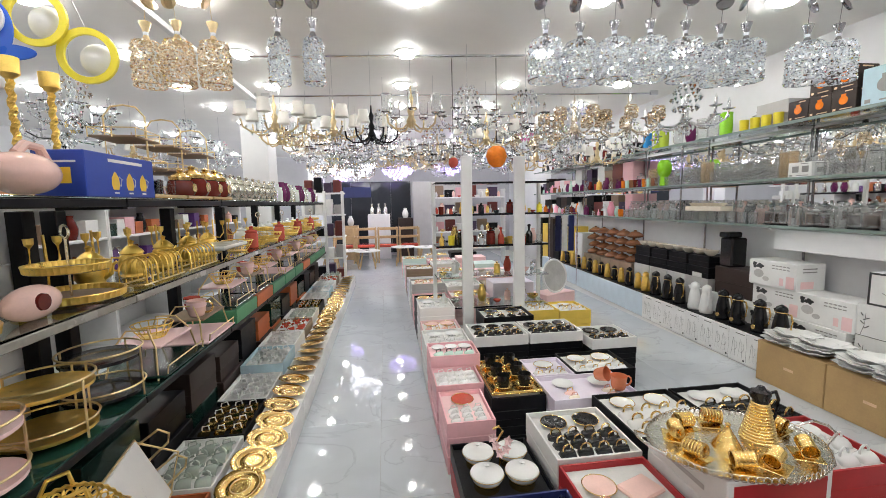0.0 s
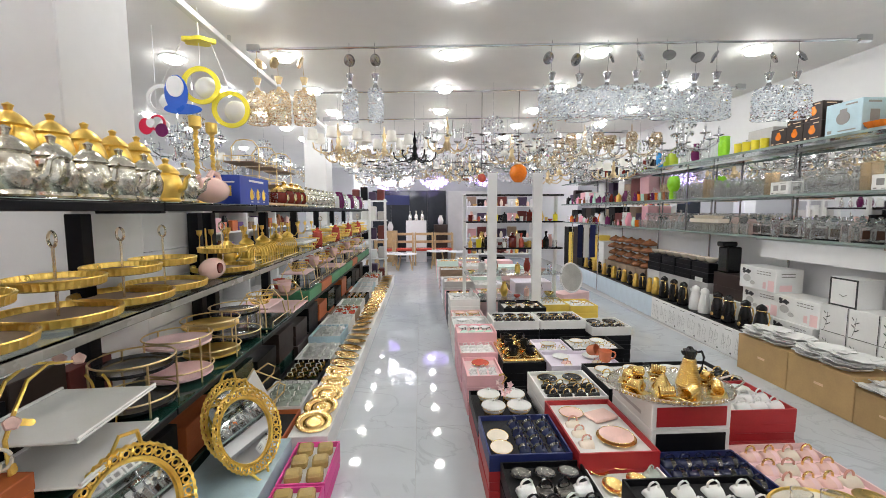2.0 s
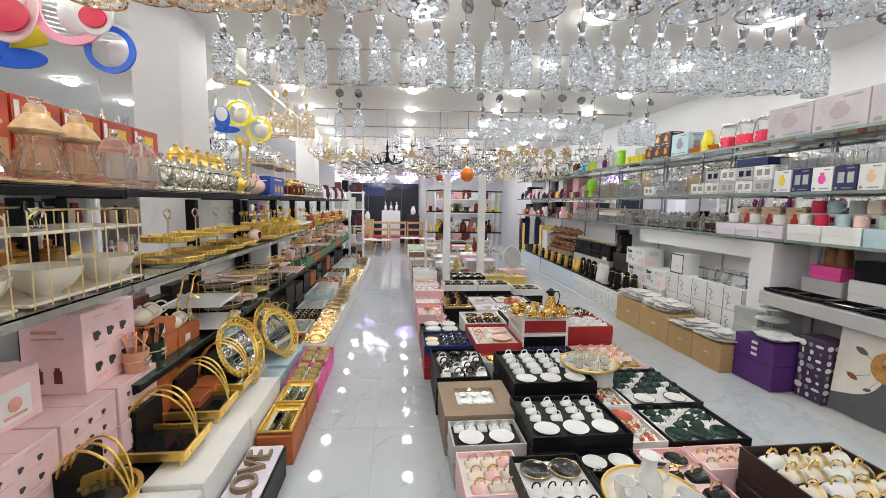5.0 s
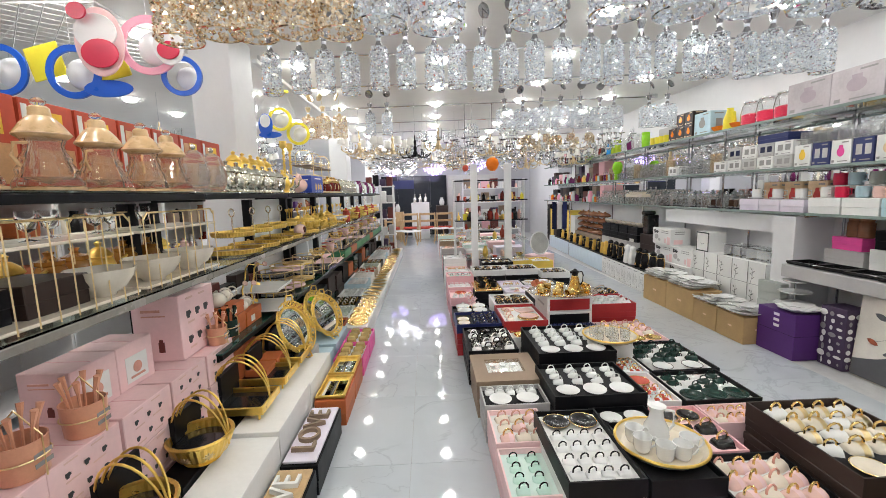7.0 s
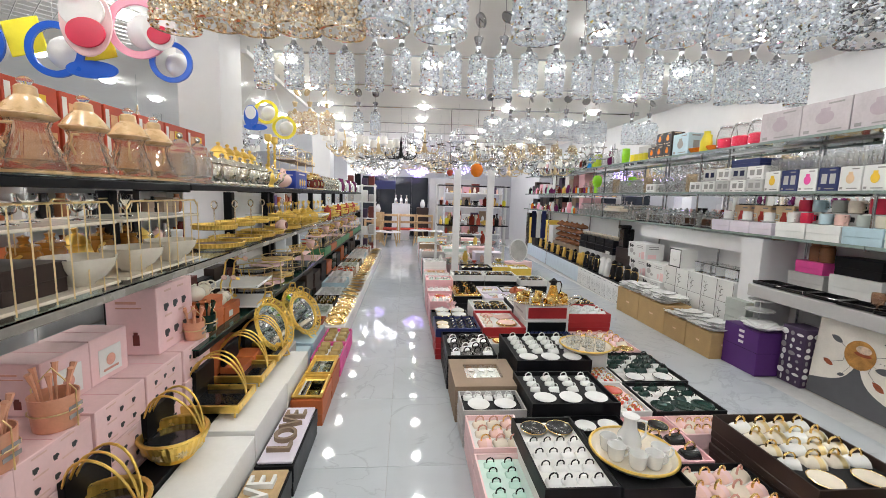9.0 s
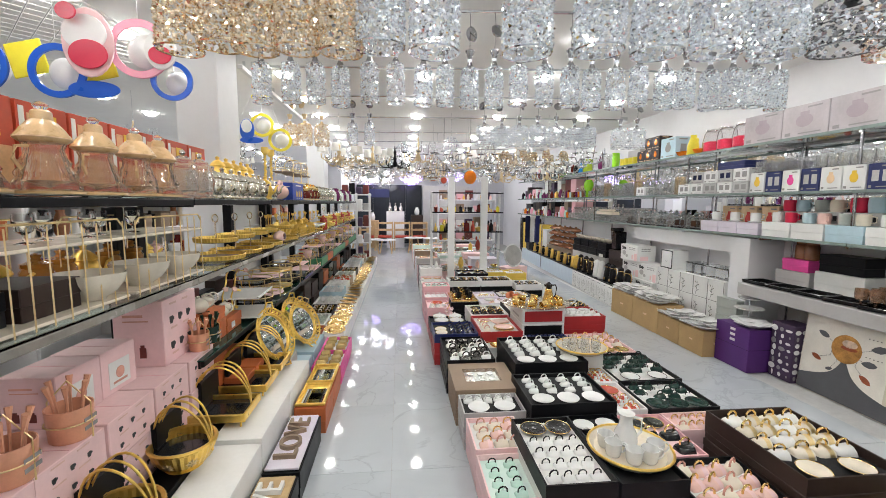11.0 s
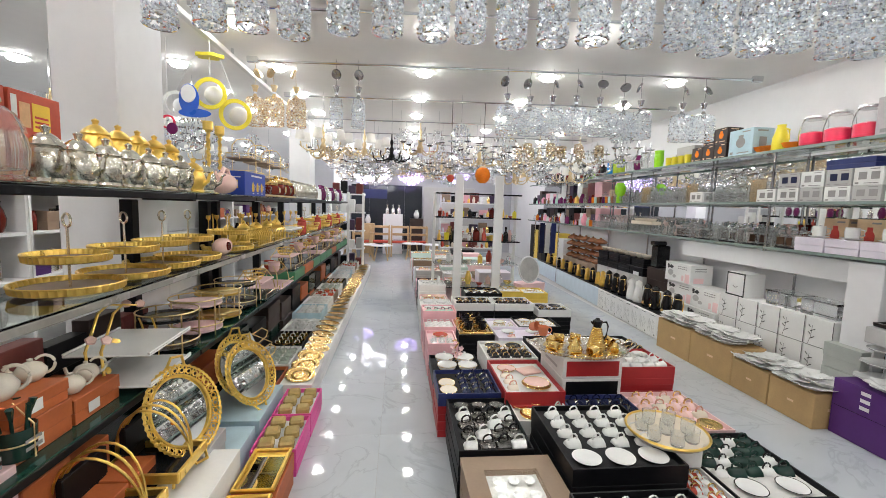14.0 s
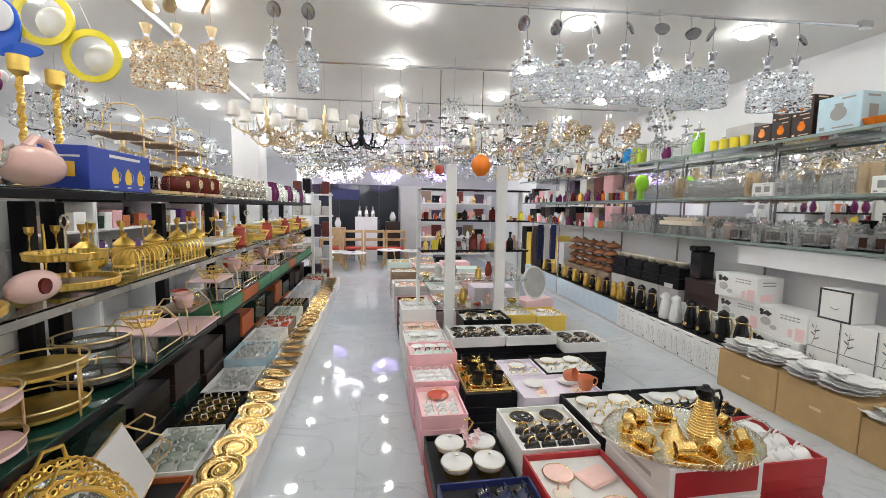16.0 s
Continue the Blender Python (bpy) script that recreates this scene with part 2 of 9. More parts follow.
SMOKED = mat("dark_brown_liquor", (0.07, 0.035, 0.022), 0.1, var=0.3, scale=20, coat=1.0)
ORRED = mat("orange_red_card", (0.52, 0.07, 0.03), 0.45, var=0.15, scale=8)
GREYW = mat("grey_table_front", (0.10, 0.10, 0.11), 0.5, var=0.1)


# ---- geometry ----
def g_box(x0, x1, y0, y1, z0, z1):
    v = [(x0, y0, z0), (x1, y0, z0), (x1, y1, z0), (x0, y1, z0), (x0, y0, z1), (x1, y0, z1), (x1, y1, z1), (x0, y1, z1)]
    return v, [(0, 3, 2, 1), (4, 5, 6, 7), (0, 1, 5, 4), (1, 2, 6, 5), (2, 3, 7, 6), (3, 0, 4, 7)]


def g_bbox(x0, x1, y0, y1, z0, z1, b=0.004):
    """A box with chamfered edges."""
    b = min(b, (x1 - x0) / 3, (y1 - y0) / 3, (z1 - z0) / 3)
    bm = bmesh.new()
    v, f = g_box(x0, x1, y0, y1, z0, z1)
    vs = [bm.verts.new(p) for p in v]
    for q in f:
        bm.faces.new([vs[i] for i in q])
    bmesh.ops.bevel(bm, geom=bm.edges[:], offset=b, segments=1, affect="EDGES", profile=0.5)
    bm.verts.index_update()
    out = [tuple(p.co) for p in bm.verts], [tuple(p.index for p in q.verts) for q in bm.faces]
    bm.free()
    return out


def g_frame(x0, x1, y0, y1, a0, a1, b0, b1, z0, z1, floor=False):
    """A rectangular wall round an opening, in one piece; with a floor it is an open box."""
    o = [(x0, y0), (x1, y0), (x1, y1), (x0, y1)]
    i = [(a0, b0), (a1, b0), (a1, b1), (a0, b1)]
    zi = z0 + 0.006 if floor else z0
    v = [(x, y, z0) for x, y in o] + [(x, y, z1) for x, y in o] + [(x, y, z1) for x, y in i] + [(x, y, zi) for x, y in i]
    f = []
    for k in range(4):
        n = (k + 1) % 4
        f += [(k, n, 4 + n, 4 + k), (4 + k, 4 + n, 8 + n, 8 + k), (8 + k, 8 + n, 12 + n, 12 + k)]
        if not floor:
            f.append((n, k, 12 + k, 12 + n))
    if floor:
        f += [(3, 2, 1, 0), (12, 13, 14, 15)]
    return v, f


def g_lathe(prof, n=18, wave=0.0, waves=0, caps=True):
    """A turned body from (radius, height) pairs; wave scallops it."""
    v, f = [], []
    for r, z in prof:
        for k in range(n):
            a = 2 * math.pi * k / n
            q = r * (1 + wave * math.cos(waves * a))
            v.append((q * math.cos(a), q * math.sin(a), z))
    for i in range(len(prof) - 1):
        for k in range(n):
            a, b = i * n + k, i * n + (k + 1) % n
            f.append((a, b, b + n, a + n))
    if caps and prof[0][0] > 1e-4:
        f.append(tuple(reversed(range(n))))
    if caps and prof[-1][0] > 1e-4:
        f.append(tuple(range((len(prof) - 1) * n, len(prof) * n)))
    return v, f


def g_tube(path, r, n=6, closed=False):
    """A round bar along a path."""
    v, f = [], []
    path = [Vector(p) for p in path]
    m = len(path)
    for i, p in enumerate(path):
        a = path[(i - 1) % m] if closed or i else p
        b = path[(i + 1) % m] if closed or i < m - 1 else p
        d = (b - a).normalized()
        u = d.cross(Vector((0, 0, 1)))
        if u.length < 1e-3:
            u = d.cross(Vector((1, 0, 0)))
        u.normalize()
        w = d.cross(u)
        rr = r[i] if isinstance(r, (list, tuple)) else r
        for k in range(n):
            t = 2 * math.pi * k / n
            v.append(tuple(p + u * (rr * math.cos(t)) + w * (rr * math.sin(t))))
    for i in range(m if closed else m - 1):
        j = (i + 1) % m
        for k in range(n):
            f.append((i * n + k, i * n + (k + 1) % n, j * n + (k + 1) % n, j * n + k))
    if not closed:
        f += [tuple(reversed(range(n))), tuple(range((m - 1) * n, m * n))]
    return v, f


def g_ring(R, r, n=28, k=6, z=0.0, sx=1.0, sy=1.0):
    return g_tube([(R * sx * math.cos(2 * math.pi * i / n), R * sy * math.sin(2 * math.pi * i / n), z) for i in range(n)], r, k, True)


def g_move(g, m):
    return [tuple(m @ Vector(p)) for p in g[0]], g[1]


def g_join(gs):
    v, f = [], []
    for a, b in gs:
        o = len(v)
        v += a
        f += [tuple(i + o for i in q) for q in b]
    return v, f


def g_disc(x, y, z, ry, rz):
    """A flat printed oval on a face that looks towards -x."""
    return g_move(g_lathe([(1e-5, 0), (1, 0), (1, 0.001), (1e-5, 0.001)], 22), Matrix.Translation((x, y, z)) @ Euler((0, radians(-90), 0)).to_matrix().to_4x4() @ Matrix.Diagonal((rz, ry, 1, 1)))


def g_bead(x, y, z, r, s=1.0):
    """A small faceted crystal."""
    v = [(x + r, y, z), (x - r, y, z), (x, y + r, z), (x, y - r, z), (x, y, z + r * s), (x, y, z - r * s)]
    return v, [(0, 2, 4), (2, 1, 4), (1, 3, 4), (3, 0, 4), (2, 0, 5), (1, 2, 5), (3, 1, 5), (0, 3, 5)]


def g_ball(r, n=14, k=8, z=0.0, sz=1.0):
    return g_lathe([(max(1e-5, r * math.sin(math.pi * i / k)), z - r * sz * math.cos(math.pi * i / k)) for i in range(k + 1)], n)


def mesh(name, g, material, smooth=False):
    me = bpy.data.meshes.new(name)
    me.from_pydata(g[0], [], g[1])
    me.materials.append(material)
    if smooth:
        me.polygons.foreach_set("use_smooth", [True] * len(me.polygons))
        me.set_sharp_from_angle(angle=radians(40))
    return me


def thing(name, label, category, g=None, material=None, m=None, group="", kind="", smooth=False):
    """A top-level thing: a mesh of its own, or an Empty for its parts."""
    ob = new(name, mesh(name, g, material, smooth) if g else None)
    if m is not None:
        ob.matrix_basis = m
    return tagged(ob, label, category, group, kind)


def part(name, g, material, parent, label="", m=None, smooth=False):
    ob = new(name, mesh(name, g, material, smooth))
    ob.parent = parent
    if m is not None:
        ob.matrix_basis = m
    if label:
        ob["label"] = label
    return ob


def same(ob_part, parent, m):
    """One more part on the same mesh."""
    ob = new(ob_part.name.split(".")[0], ob_part.data)
    ob.parent = parent
    ob.matrix_basis = m
    return ob


DONE = {}


def put(key, maker, m, **tags):
    """The first of a kind is built where it stands; the rest are copies of it."""
    if key in DONE:
        ob = copy_thing(DONE[key], m)
    else:
        ob = maker()
        ob.matrix_basis = m
        DONE[key] = ob
    tagged(ob, **tags)
    return ob


def at(x, y, z, rz=0, rx=0, ry=0):
    return pose(x, y, z, rx, ry, rz)


rng = random.Random(7)

# ---- the shell of the shop ----
X0, X1, Y0, Y1 = -6.0, 3.80, -4.5, 12.6
floor = thing("floor", "polished white marble tile floor with grey veins", "floor", g_box(X0, X1, Y0, Y1, -0.1, -0.006), GROUT, kind="structure")
TILE = 0.8
tile_mesh = mesh("tile", g_bbox(-TILE / 2 + 0.0008, TILE / 2 - 0.0008, -TILE / 2 + 0.0008, TILE / 2 - 0.0008, -0.012, 0.0, 0.001), FLOORM)
for ix in range(-7, 5):
    for iy in range(-6, 18):
        cx, cy = ix * TILE + 0.32, iy * TILE
        if X0 + 0.4 < cx < X1 - 0.38 and Y0 + 0.4 <= cy < Y1 - 0.4:
            t = new("tile", tile_mesh)
            t.parent = floor
            t.location = (cx, cy, 0)
ceiling = thing("ceiling", "plain white painted ceiling", "ceiling", g_box(X0 - 0.2, X1 + 0.4, Y0 - 0.2, Y1 + 0.2, CEIL, CEIL + 0.15), CEILP, kind="structure")
thing("wall_right", "white painted wall behind the glass shelves", "wall", g_box(X1, X1 + 0.2, Y0, Y1, -0.1, CEIL), WALL, kind="structure")
# added wall: the shop goes on to the left, this only closes the room
thing("wall_left", "white wall added to close the shop on the left", "wall", g_box(X0 - 0.2, X0, Y0, Y1, -0.1, CEIL), WALL, kind="structure")
thing("wall_far", "grey painted end wall of the shop", "wall", g_box(X0 - 0.2, X1 + 0.2, Y1, Y1 + 0.2, -0.1, CEIL), mat("grey_wall_paint", (0.50, 0.50, 0.54), 0.55, var=0.08, scale=1.5, bump=0.05, bscale=60), kind="structure")
# added wall behind the camera, never in view, keeps the room closed
thing("wall_near", "unseen white wall added to close the shop behind the camera", "wall", g_box(X0 - 0.2, X1 + 0.2, Y0 - 0.2, Y0, -0.1, CEIL), WALL, kind="structure")
for cy in (1.03, 5.85, 10.6):
    c = thing("column_1", "square white painted column rising to the ceiling", "column", g_bbox(-1.83, -1.5, cy, cy + 0.44, 0, CEIL, 0.006), WALL, kind="structure")

sp = thing("panelling", "white boarded panel closing the back of the shelving", "panel", kind="structure")
for k in range(7):
    part("plank", g_bbox(-1.545, -1.505, 1.475, 1.965, 0.215 * k + 0.002, 0.215 * k + 0.211, 0.003), WALL, sp)

# ceiling downlights
def downlight():
    ob = thing("downlight", "round white recessed ceiling downlight, switched on", "light", group="ceiling downlights")
    part("rim", g_lathe([(0.115, 0.0), (0.113, -0.008), (0.100, -0.010), (0.082, -0.004)], 24, caps=False), WHITEP, ob, "white rim", smooth=True)
    part("diffuser", g_lathe([(1e-5, -0.052), (0.036, -0.050), (0.066, -0.040), (0.080, -0.018), (0.082, -0.005)], 24), LAMP, ob, "glowing diffuser")
    return ob


for cx in (-3.81, -2.22, -1.23, 0.24, 1.5, 2.81):
    for k in range(16):
        cy = 2.95 + 1.04 * (k - 7) + SKEW * (cx - 0.24)
        if Y0 + 0.2 < cy < Y1 - 0.2 and (cx > -3 or cy > 1.4) and not (cx == -1.23 and 0.5 < cy < 1.5):
            put("downlight", downlight, at(cx, cy, CEIL))

# conduits across the ceiling, from which the lamps hang
for y0 in (-1.9, -0.72, 0.36, 1.6, 2.72, 4.0, 5.4, 6.6, 7.8, 9.0):
    c = thing("ceiling_rail", "thin grey metal rail fixed across the ceiling", "rail", group="ceiling rails")
    part("bar", g_tube([(-1.4, y0 - 1.4 * SKEW, CEIL - 0.035), (3.45, y0 + 3.45 * SKEW, CEIL - 0.035)], 0.011, 8), CHROME, c)
    for bx in (-1.4, 3.45):
        part("bracket", g_bbox(bx - 0.05, bx + 0.05, y0 + bx * SKEW - 0.02, y0 + bx * SKEW + 0.02, CEIL - 0.055, CEIL, 0.004), CHROME, c)
rail = thing("track_rail", "white ceiling track running beside the columns", "rail")
part("bar", g_bbox(-1.54, -1.49, 1.6, 9.5, CEIL - 0.10, CEIL - 0.06, 0.004), WHITEP, rail)
for k in range(9):
    part("hanger", g_box(-1.525, -1.505, 1.7 + 0.95 * k, 1.72 + 0.95 * k, CEIL - 0.06, CEIL), CHROME, rail)

# ---- left shelving: black steel posts, black edge beams, glass boards ----
LX0, LX1 = -1.49, -1.10
LEFT_LEVELS = (0.66, 1.13, 1.55)


def shelf_bay(y0, y1, levels, double):
    ob = thing("shelving_bay", "black steel shelving bay with glass boards, full of gold ware", "shelving", m=at(0, y0, 0), group="left shelving")
    w = y1 - y0
    for py in ((-0.085, 0.085) if double else (0.0,)):
        part("post", g_bbox(-1.485, -1.42, py - 0.032, py + 0.032, 0, 1.50, 0.004), BLACKM, ob)
    for z in levels:
        part("edge_beam", g_bbox(LX1 - 0.022, LX1, 0.004, w - 0.004, z - 0.040, z - 0.009, 0.003), STONEB if z == 1.13 else BLACKM, ob)
        part("back_beam", g_bbox(-1.415, -1.39, 0.004, w - 0.004, z - 0.040, z - 0.009, 0.003), BLACKM, ob)
        part("bracket", g_box(-1.389, LX1 - 0.023, 0.01, 0.04, z - 0.05, z - 0.009), BLACKM, ob)
        p = part("board", g_bbox(LX0, LX1, 0.003, w - 0.003, z - 0.008, z, 0.002), GREENG if z < 0.8 else SHELFG, ob, "glass board")
        p.visible_shadow = z < 0.8
    return ob


LEFT_EDGES = (-2.9, -1.6, -0.33, 1.0, 1.98, 3.04, 3.95, 4.95, 5.95, 6.95, 7.8)
for a, b in zip(LEFT_EDGES, LEFT_EDGES[1:]):
    shelf_bay(a, b, LEFT_LEVELS if a > -0.4 else LEFT_LEVELS[1:], a in (-0.33, 1.98))

# white end panels of the far left shelving
e = thing("end_rack", "white upright rack with round poles closing the shelving", "rack")
for px in (-1.5, -1.12, -0.8):
    part("post", g_bbox(px, px + 0.05, 7.86, 7.91, 0, 1.75, 0.004), WHITEP, e)
for z in (0.1, 0.5, 0.9, 1.3, 1.7):
    part("board", g_bbox(-1.5, -0.75, 7.92, 8.2, z, z + 0.025, 0.003), WHITEP, e)

for i, z in enumerate((0.1, 0.5, 0.9, 1.3, 1.7)):
    for k in range(4):
        thing("folded_stock", "folded cloth and boxed stock on the white end rack", "box", g_bbox(-0.07, 0.07, -0.1, 0.1, 0, 0.18 + 0.05 * ((i + k) % 3), 0.012), (MAROONB, WHITEB, BLACK, GREYB, PURPLED, WHITEB)[(i * 3 + k * 2) % 6], at(-1.38 + 0.17 * k, 8.06, z + 0.0255), "stock on the end rack")

# ---- right wall: long glass shelves on brackets ----
RX0 = 3.40
RIGHT_LEVELS = (1.24, 1.65, 2.12)
RIGHT_BAYS = [(-3.4, -2.2), (-2.2, -1.0), (-1.0, 0.2), (0.2, 1.0), (1.0, 2.1), (2.1, 3.3), (3.3, 4.5), (4.5, 5.7), (5.7, 6.9), (6.9, 8.1), (8.1, 9.3)]
for n, (a, b) in enumerate(RIGHT_BAYS):
    ob = thing("wall_shelf_bay", "glass wall shelves on chrome uprights, crowded with glassware", "shelving", m=at(0, a, 0), group="right wall shelving")
    w = b - a
    for px in ((RX0 + 0.02, X1 - 0.04) if n % 2 else (X1 - 0.04,)):
        part("upright", g_bbox(px, px + 0.018, 0, 0.018, 0.0 if px > 3.7 else 1.2, 2.12, 0.003), STEELD, ob)
    for z in RIGHT_LEVELS + ((0.78,) if b < 1.2 else ()):
        p = part("board", g_bbox(RX0, X1 - 0.005, 0.003, w - 0.003, z - 0.01, z, 0.002), SHELFG, ob, "glass board")
        p.visible_shadow = False
        part("edge_strip", g_bbox(RX0 - 0.012, RX0, 0.002, w - 0.002, z - 0.022, z + 0.003, 0.002), EDGEG, ob)
        part("bracket", g_box(RX0 + 0.01, X1 - 0.03, 0.002, 0.02, z - 0.04, z - 0.011), CHROME, ob)
# mirrored back panels between the wall shelves
for z0, z1 in ((1.27, 1.63), (1.68, 2.09)):
    thing("mirror_panel", "mirror strip on the wall behind the glass shelves", "mirror", g_box(X1 - 0.006, X1 - 0.002, -1.0, 9.3, z0, z1), MIRROR, kind="structure")
# boxed-in ledge with a plain board
thing("ledge", "boxed-in white ledge under the wall shelves", "ledge", g_bbox(3.5, X1 - 0.002, 1.35, 3.35, 1.02, 1.2, 0.005), WALL, kind="structure")
thing("pier", "white painted pier between wall bays", "pier", g_bbox(3.42, X1 - 0.002, 1.12, 1.36, 0.0, 1.2, 0.005), WALL, kind="structure")
thing("counter", "grey counter board with a metal front edge", "counter", g_bbox(3.3, X1 - 0.01, -3.0, 1.1, 0.66, 0.775, 0.006), GREYB, kind="structure")

# ---- tableware ----
def cup_maker(body, handle, label, band=None):
    def make():
        ob = thing("cup", label, "cup", g_lathe([(0.021, 0), (0.027, 0.004), (0.0325, 0.016), (0.035, 0.045), (0.038, 0.066), (0.0355, 0.066), (0.032, 0.045), (0.029, 0.018), (1e-5, 0.008)], 14), body, smooth=True)
        part("handle", g_tube([(0.033, 0, 0.059), (0.05, 0, 0.058), (0.060, 0, 0.048), (0.062, 0, 0.036), (0.056, 0, 0.023), (0.046, 0, 0.016), (0.031, 0, 0.015)], 0.0046, 5), handle, ob)
        if band:
            part("band", g_lathe([(0.0352, 0.04), (0.0364, 0.05), (0.0377, 0.06)], 14, caps=False), band, ob, "patterned band", smooth=True)
        return ob
    return make


def plate_maker(body, rim, label, r=0.07, scallop=0.0):
    def make():
        ob = thing("plate", label, "plate", g_lathe([(r * 0.55, 0), (r * 0.62, 0.003), (r * 0.96, 0.013), (r, 0.017), (r * 0.95, 0.0175), (r * 0.6, 0.007), (1e-5, 0.006)], 32 if scallop else 22, scallop, 8), body, smooth=True)
        if rim:
            part("rim", g_ring(r * 0.985, 0.0025, 24, 4, 0.017), rim, ob)
        return ob
    return make


MINTG = mat("pale_green_glass", (0.74, 0.82, 0.74), 0.08, var=0.12, trans=0.4, ior=1.3, coat=0.6)
KINDS = {
    "white": (CHINA, CHINA, "white china cup lying in a boxed set"),
    "whitegold": (CHINA, GOLD, "white china cup with a gold handle"),
    "black": (BLACKG, GOLD, "black glazed cup with a gold handle"),
    "navy": (NAVYC, NAVYC, "navy blue china cup in a boxed set"),
    "pink": (PINKC, GOLD, "pink china cup in a boxed set"),
    "peach": (CREAM, ROSEC, "cream china cup with a rose handle"),
    "mint": (MINTC, BLACKG, "mint china cup with a dark handle"),
    "green": (GREENC, GREENC, "dark green china cup in a boxed set"),
    "red": (REDC, GOLD, "red and white china cup in a boxed set"),
    "lilac": (LILACC, GOLD, "lilac china cup in a boxed set"),
    "gold": (GOLD, CHINA, "gold plated cup with a white inside"),
    "smoke": (SMOKYG, BLACKG, "silvered dark glass cup in a boxed set"),
    "glass": (GLASS, GOLD, "clear glass cup with a gold handle"),
    "silver": (SILVERL, SILVERL, "silver patterned cup in a boxed set"),
    "champagne": (CREAM, GOLD, "cream china cup with a gold band and handle"),
    "pale": (MINTG, MINTG, "pale green glass cup in a boxed set"),
    "ink": (CHINA, BLACKG, "white china cup with a black arched handle"),
}

BANDS = {"champagne": GOLDD, "navy": SMOKYG, "pink": PINKP, "lilac": LAV, "red": CHINA}


def cup(kind, m):
    b, h, lab = KINDS[kind]
    return put("cup_" + kind, cup_maker(b, h, lab, BANDS.get(kind)), m, group=kind + " cups")


def saucer(kind, m, r=0.07):
    b, h, lab = KINDS[kind]
    return put("plate_%s_%.2f" % (kind, r), plate_maker(b, GOLD if kind in ("whitegold", "pink", "peach", "glass", "gold") else (None if kind == "white" else h), lab.split(" cup")[0] + " saucer lying in its box", r), m, group=kind + " saucers")


def closed_box(x0, x1, y0, y1, z0, z1, m, label="closed card gift box in a stack", group="stacked boxes", rz=0.0, name="carton"):
    cx, cy, w, d, h = (x0 + x1) / 2, (y0 + y1) / 2, (x1 - x0) / 2, (y1 - y0) / 2, z1 - z0
    if name == "carton" and z0 < 0.01:
        name = "storage_box"
    if cy > 3.6:
        return thing(name, label, "box", g_join([g_bbox(-w + 0.003, w - 0.003, -d + 0.003, d - 0.003, 0, h * 0.45, 0.002), g_bbox(-w, w, -d, d, h * 0.45, h - 0.001, 0.003)]), m, at(cx, cy, z0, rz), group)
    ob = thing(name, label, "box", g_bbox(-w + 0.003, w - 0.003, -d + 0.003, d - 0.003, 0, h * 0.45, 0.002), m, at(cx, cy, z0, rz), group)
    part("lid", g_bbox(-w, w, -d, d, h * 0.45, h - 0.001, 0.003), m, ob)
    return ob


def tray_box(x0, x1, y0, y1, z1, outer, insert, label, under=None, h=0.085, rz=0.0, lip=0.026):
    """An open gift box on a stack of closed ones; returns the height of its insert."""
    cx, cy, w, d = (x0 + x1) / 2, (y0 + y1) / 2, (x1 - x0) / 2 - 0.003, (y1 - y0) / 2 - 0.003
    n = max(0, int(round((z1 - h) / 0.095)))
    zz = z1 - h
    for k in range(n):
        j = 0.004
        closed_box(x0 + rng.uniform(0, j), x1 - rng.uniform(0, j), y0 + rng.uniform(0, j), y1 - rng.uniform(0, j), zz * k / n, zz * (k + 1) / n, under or outer, label="closed box under an open gift set", name="lidded_box", rz=rng.uniform(-0.6, 0.6))
    t = 0.009
    ob = thing("gift_box", label, "box", g_frame(-w, w, -d, d, -w + t, w - t, -d + t, d - t, 0, h, True), outer, at(cx, cy, zz, rz), "open gift sets")
    part("insert", g_bbox(-w + t + 0.001, w - t - 0.001, -d + t + 0.001, d - t - 0.001, 0.007, h - lip, 0.004), insert, ob, "padded insert")
    return z1 - lip


FAR_CUPS = {}


def lying(kind, x, y, z, face=0.0, s=1.0):
    """A cup on its side, its handle up, half sunk into the padding."""
    m = Matrix.Translation((x, y, z - 0.008)) @ Euler((0, 0, radians(face + 180 + rng.uniform(-14, 14)))).to_matrix().to_4x4() @ Euler((0, radians(-90), 0)).to_matrix().to_4x4() @ Matrix.Translation((0, 0, -0.033)) @ Matrix.Scale(s, 4)
    if y > 2.3:
        FAR_CUPS.setdefault(kind, []).append(m)
    else:
        cup(kind, m)


ALT = {"green": "ink", "red": "white", "smoke": "silver", "peach": "pink", "lilac": "white", "pink": "peach", "mint": "mint", "champagne": "whitegold"}


def fill(x0, x1, y0, y1, z, nx, ny, kind, face=0.0):
    """Cups in rows; a third of them carry the set's second glaze."""
    s = max(0.9, min(1.4 if kind == "white" else 1.15, (x1 - x0) / nx / 0.078, (y1 - y0) / ny / 0.082))
    for i in range(nx):
        for j in range(ny):
            lying(ALT.get(kind, kind) if (i + 2 * j) % 3 == 0 else kind, x0 + (x1 - x0) * (i + 0.5) / nx, y0 + (y1 - y0) * (j + 0.5) / ny, z + 0.006 * (s - 1), face, s)


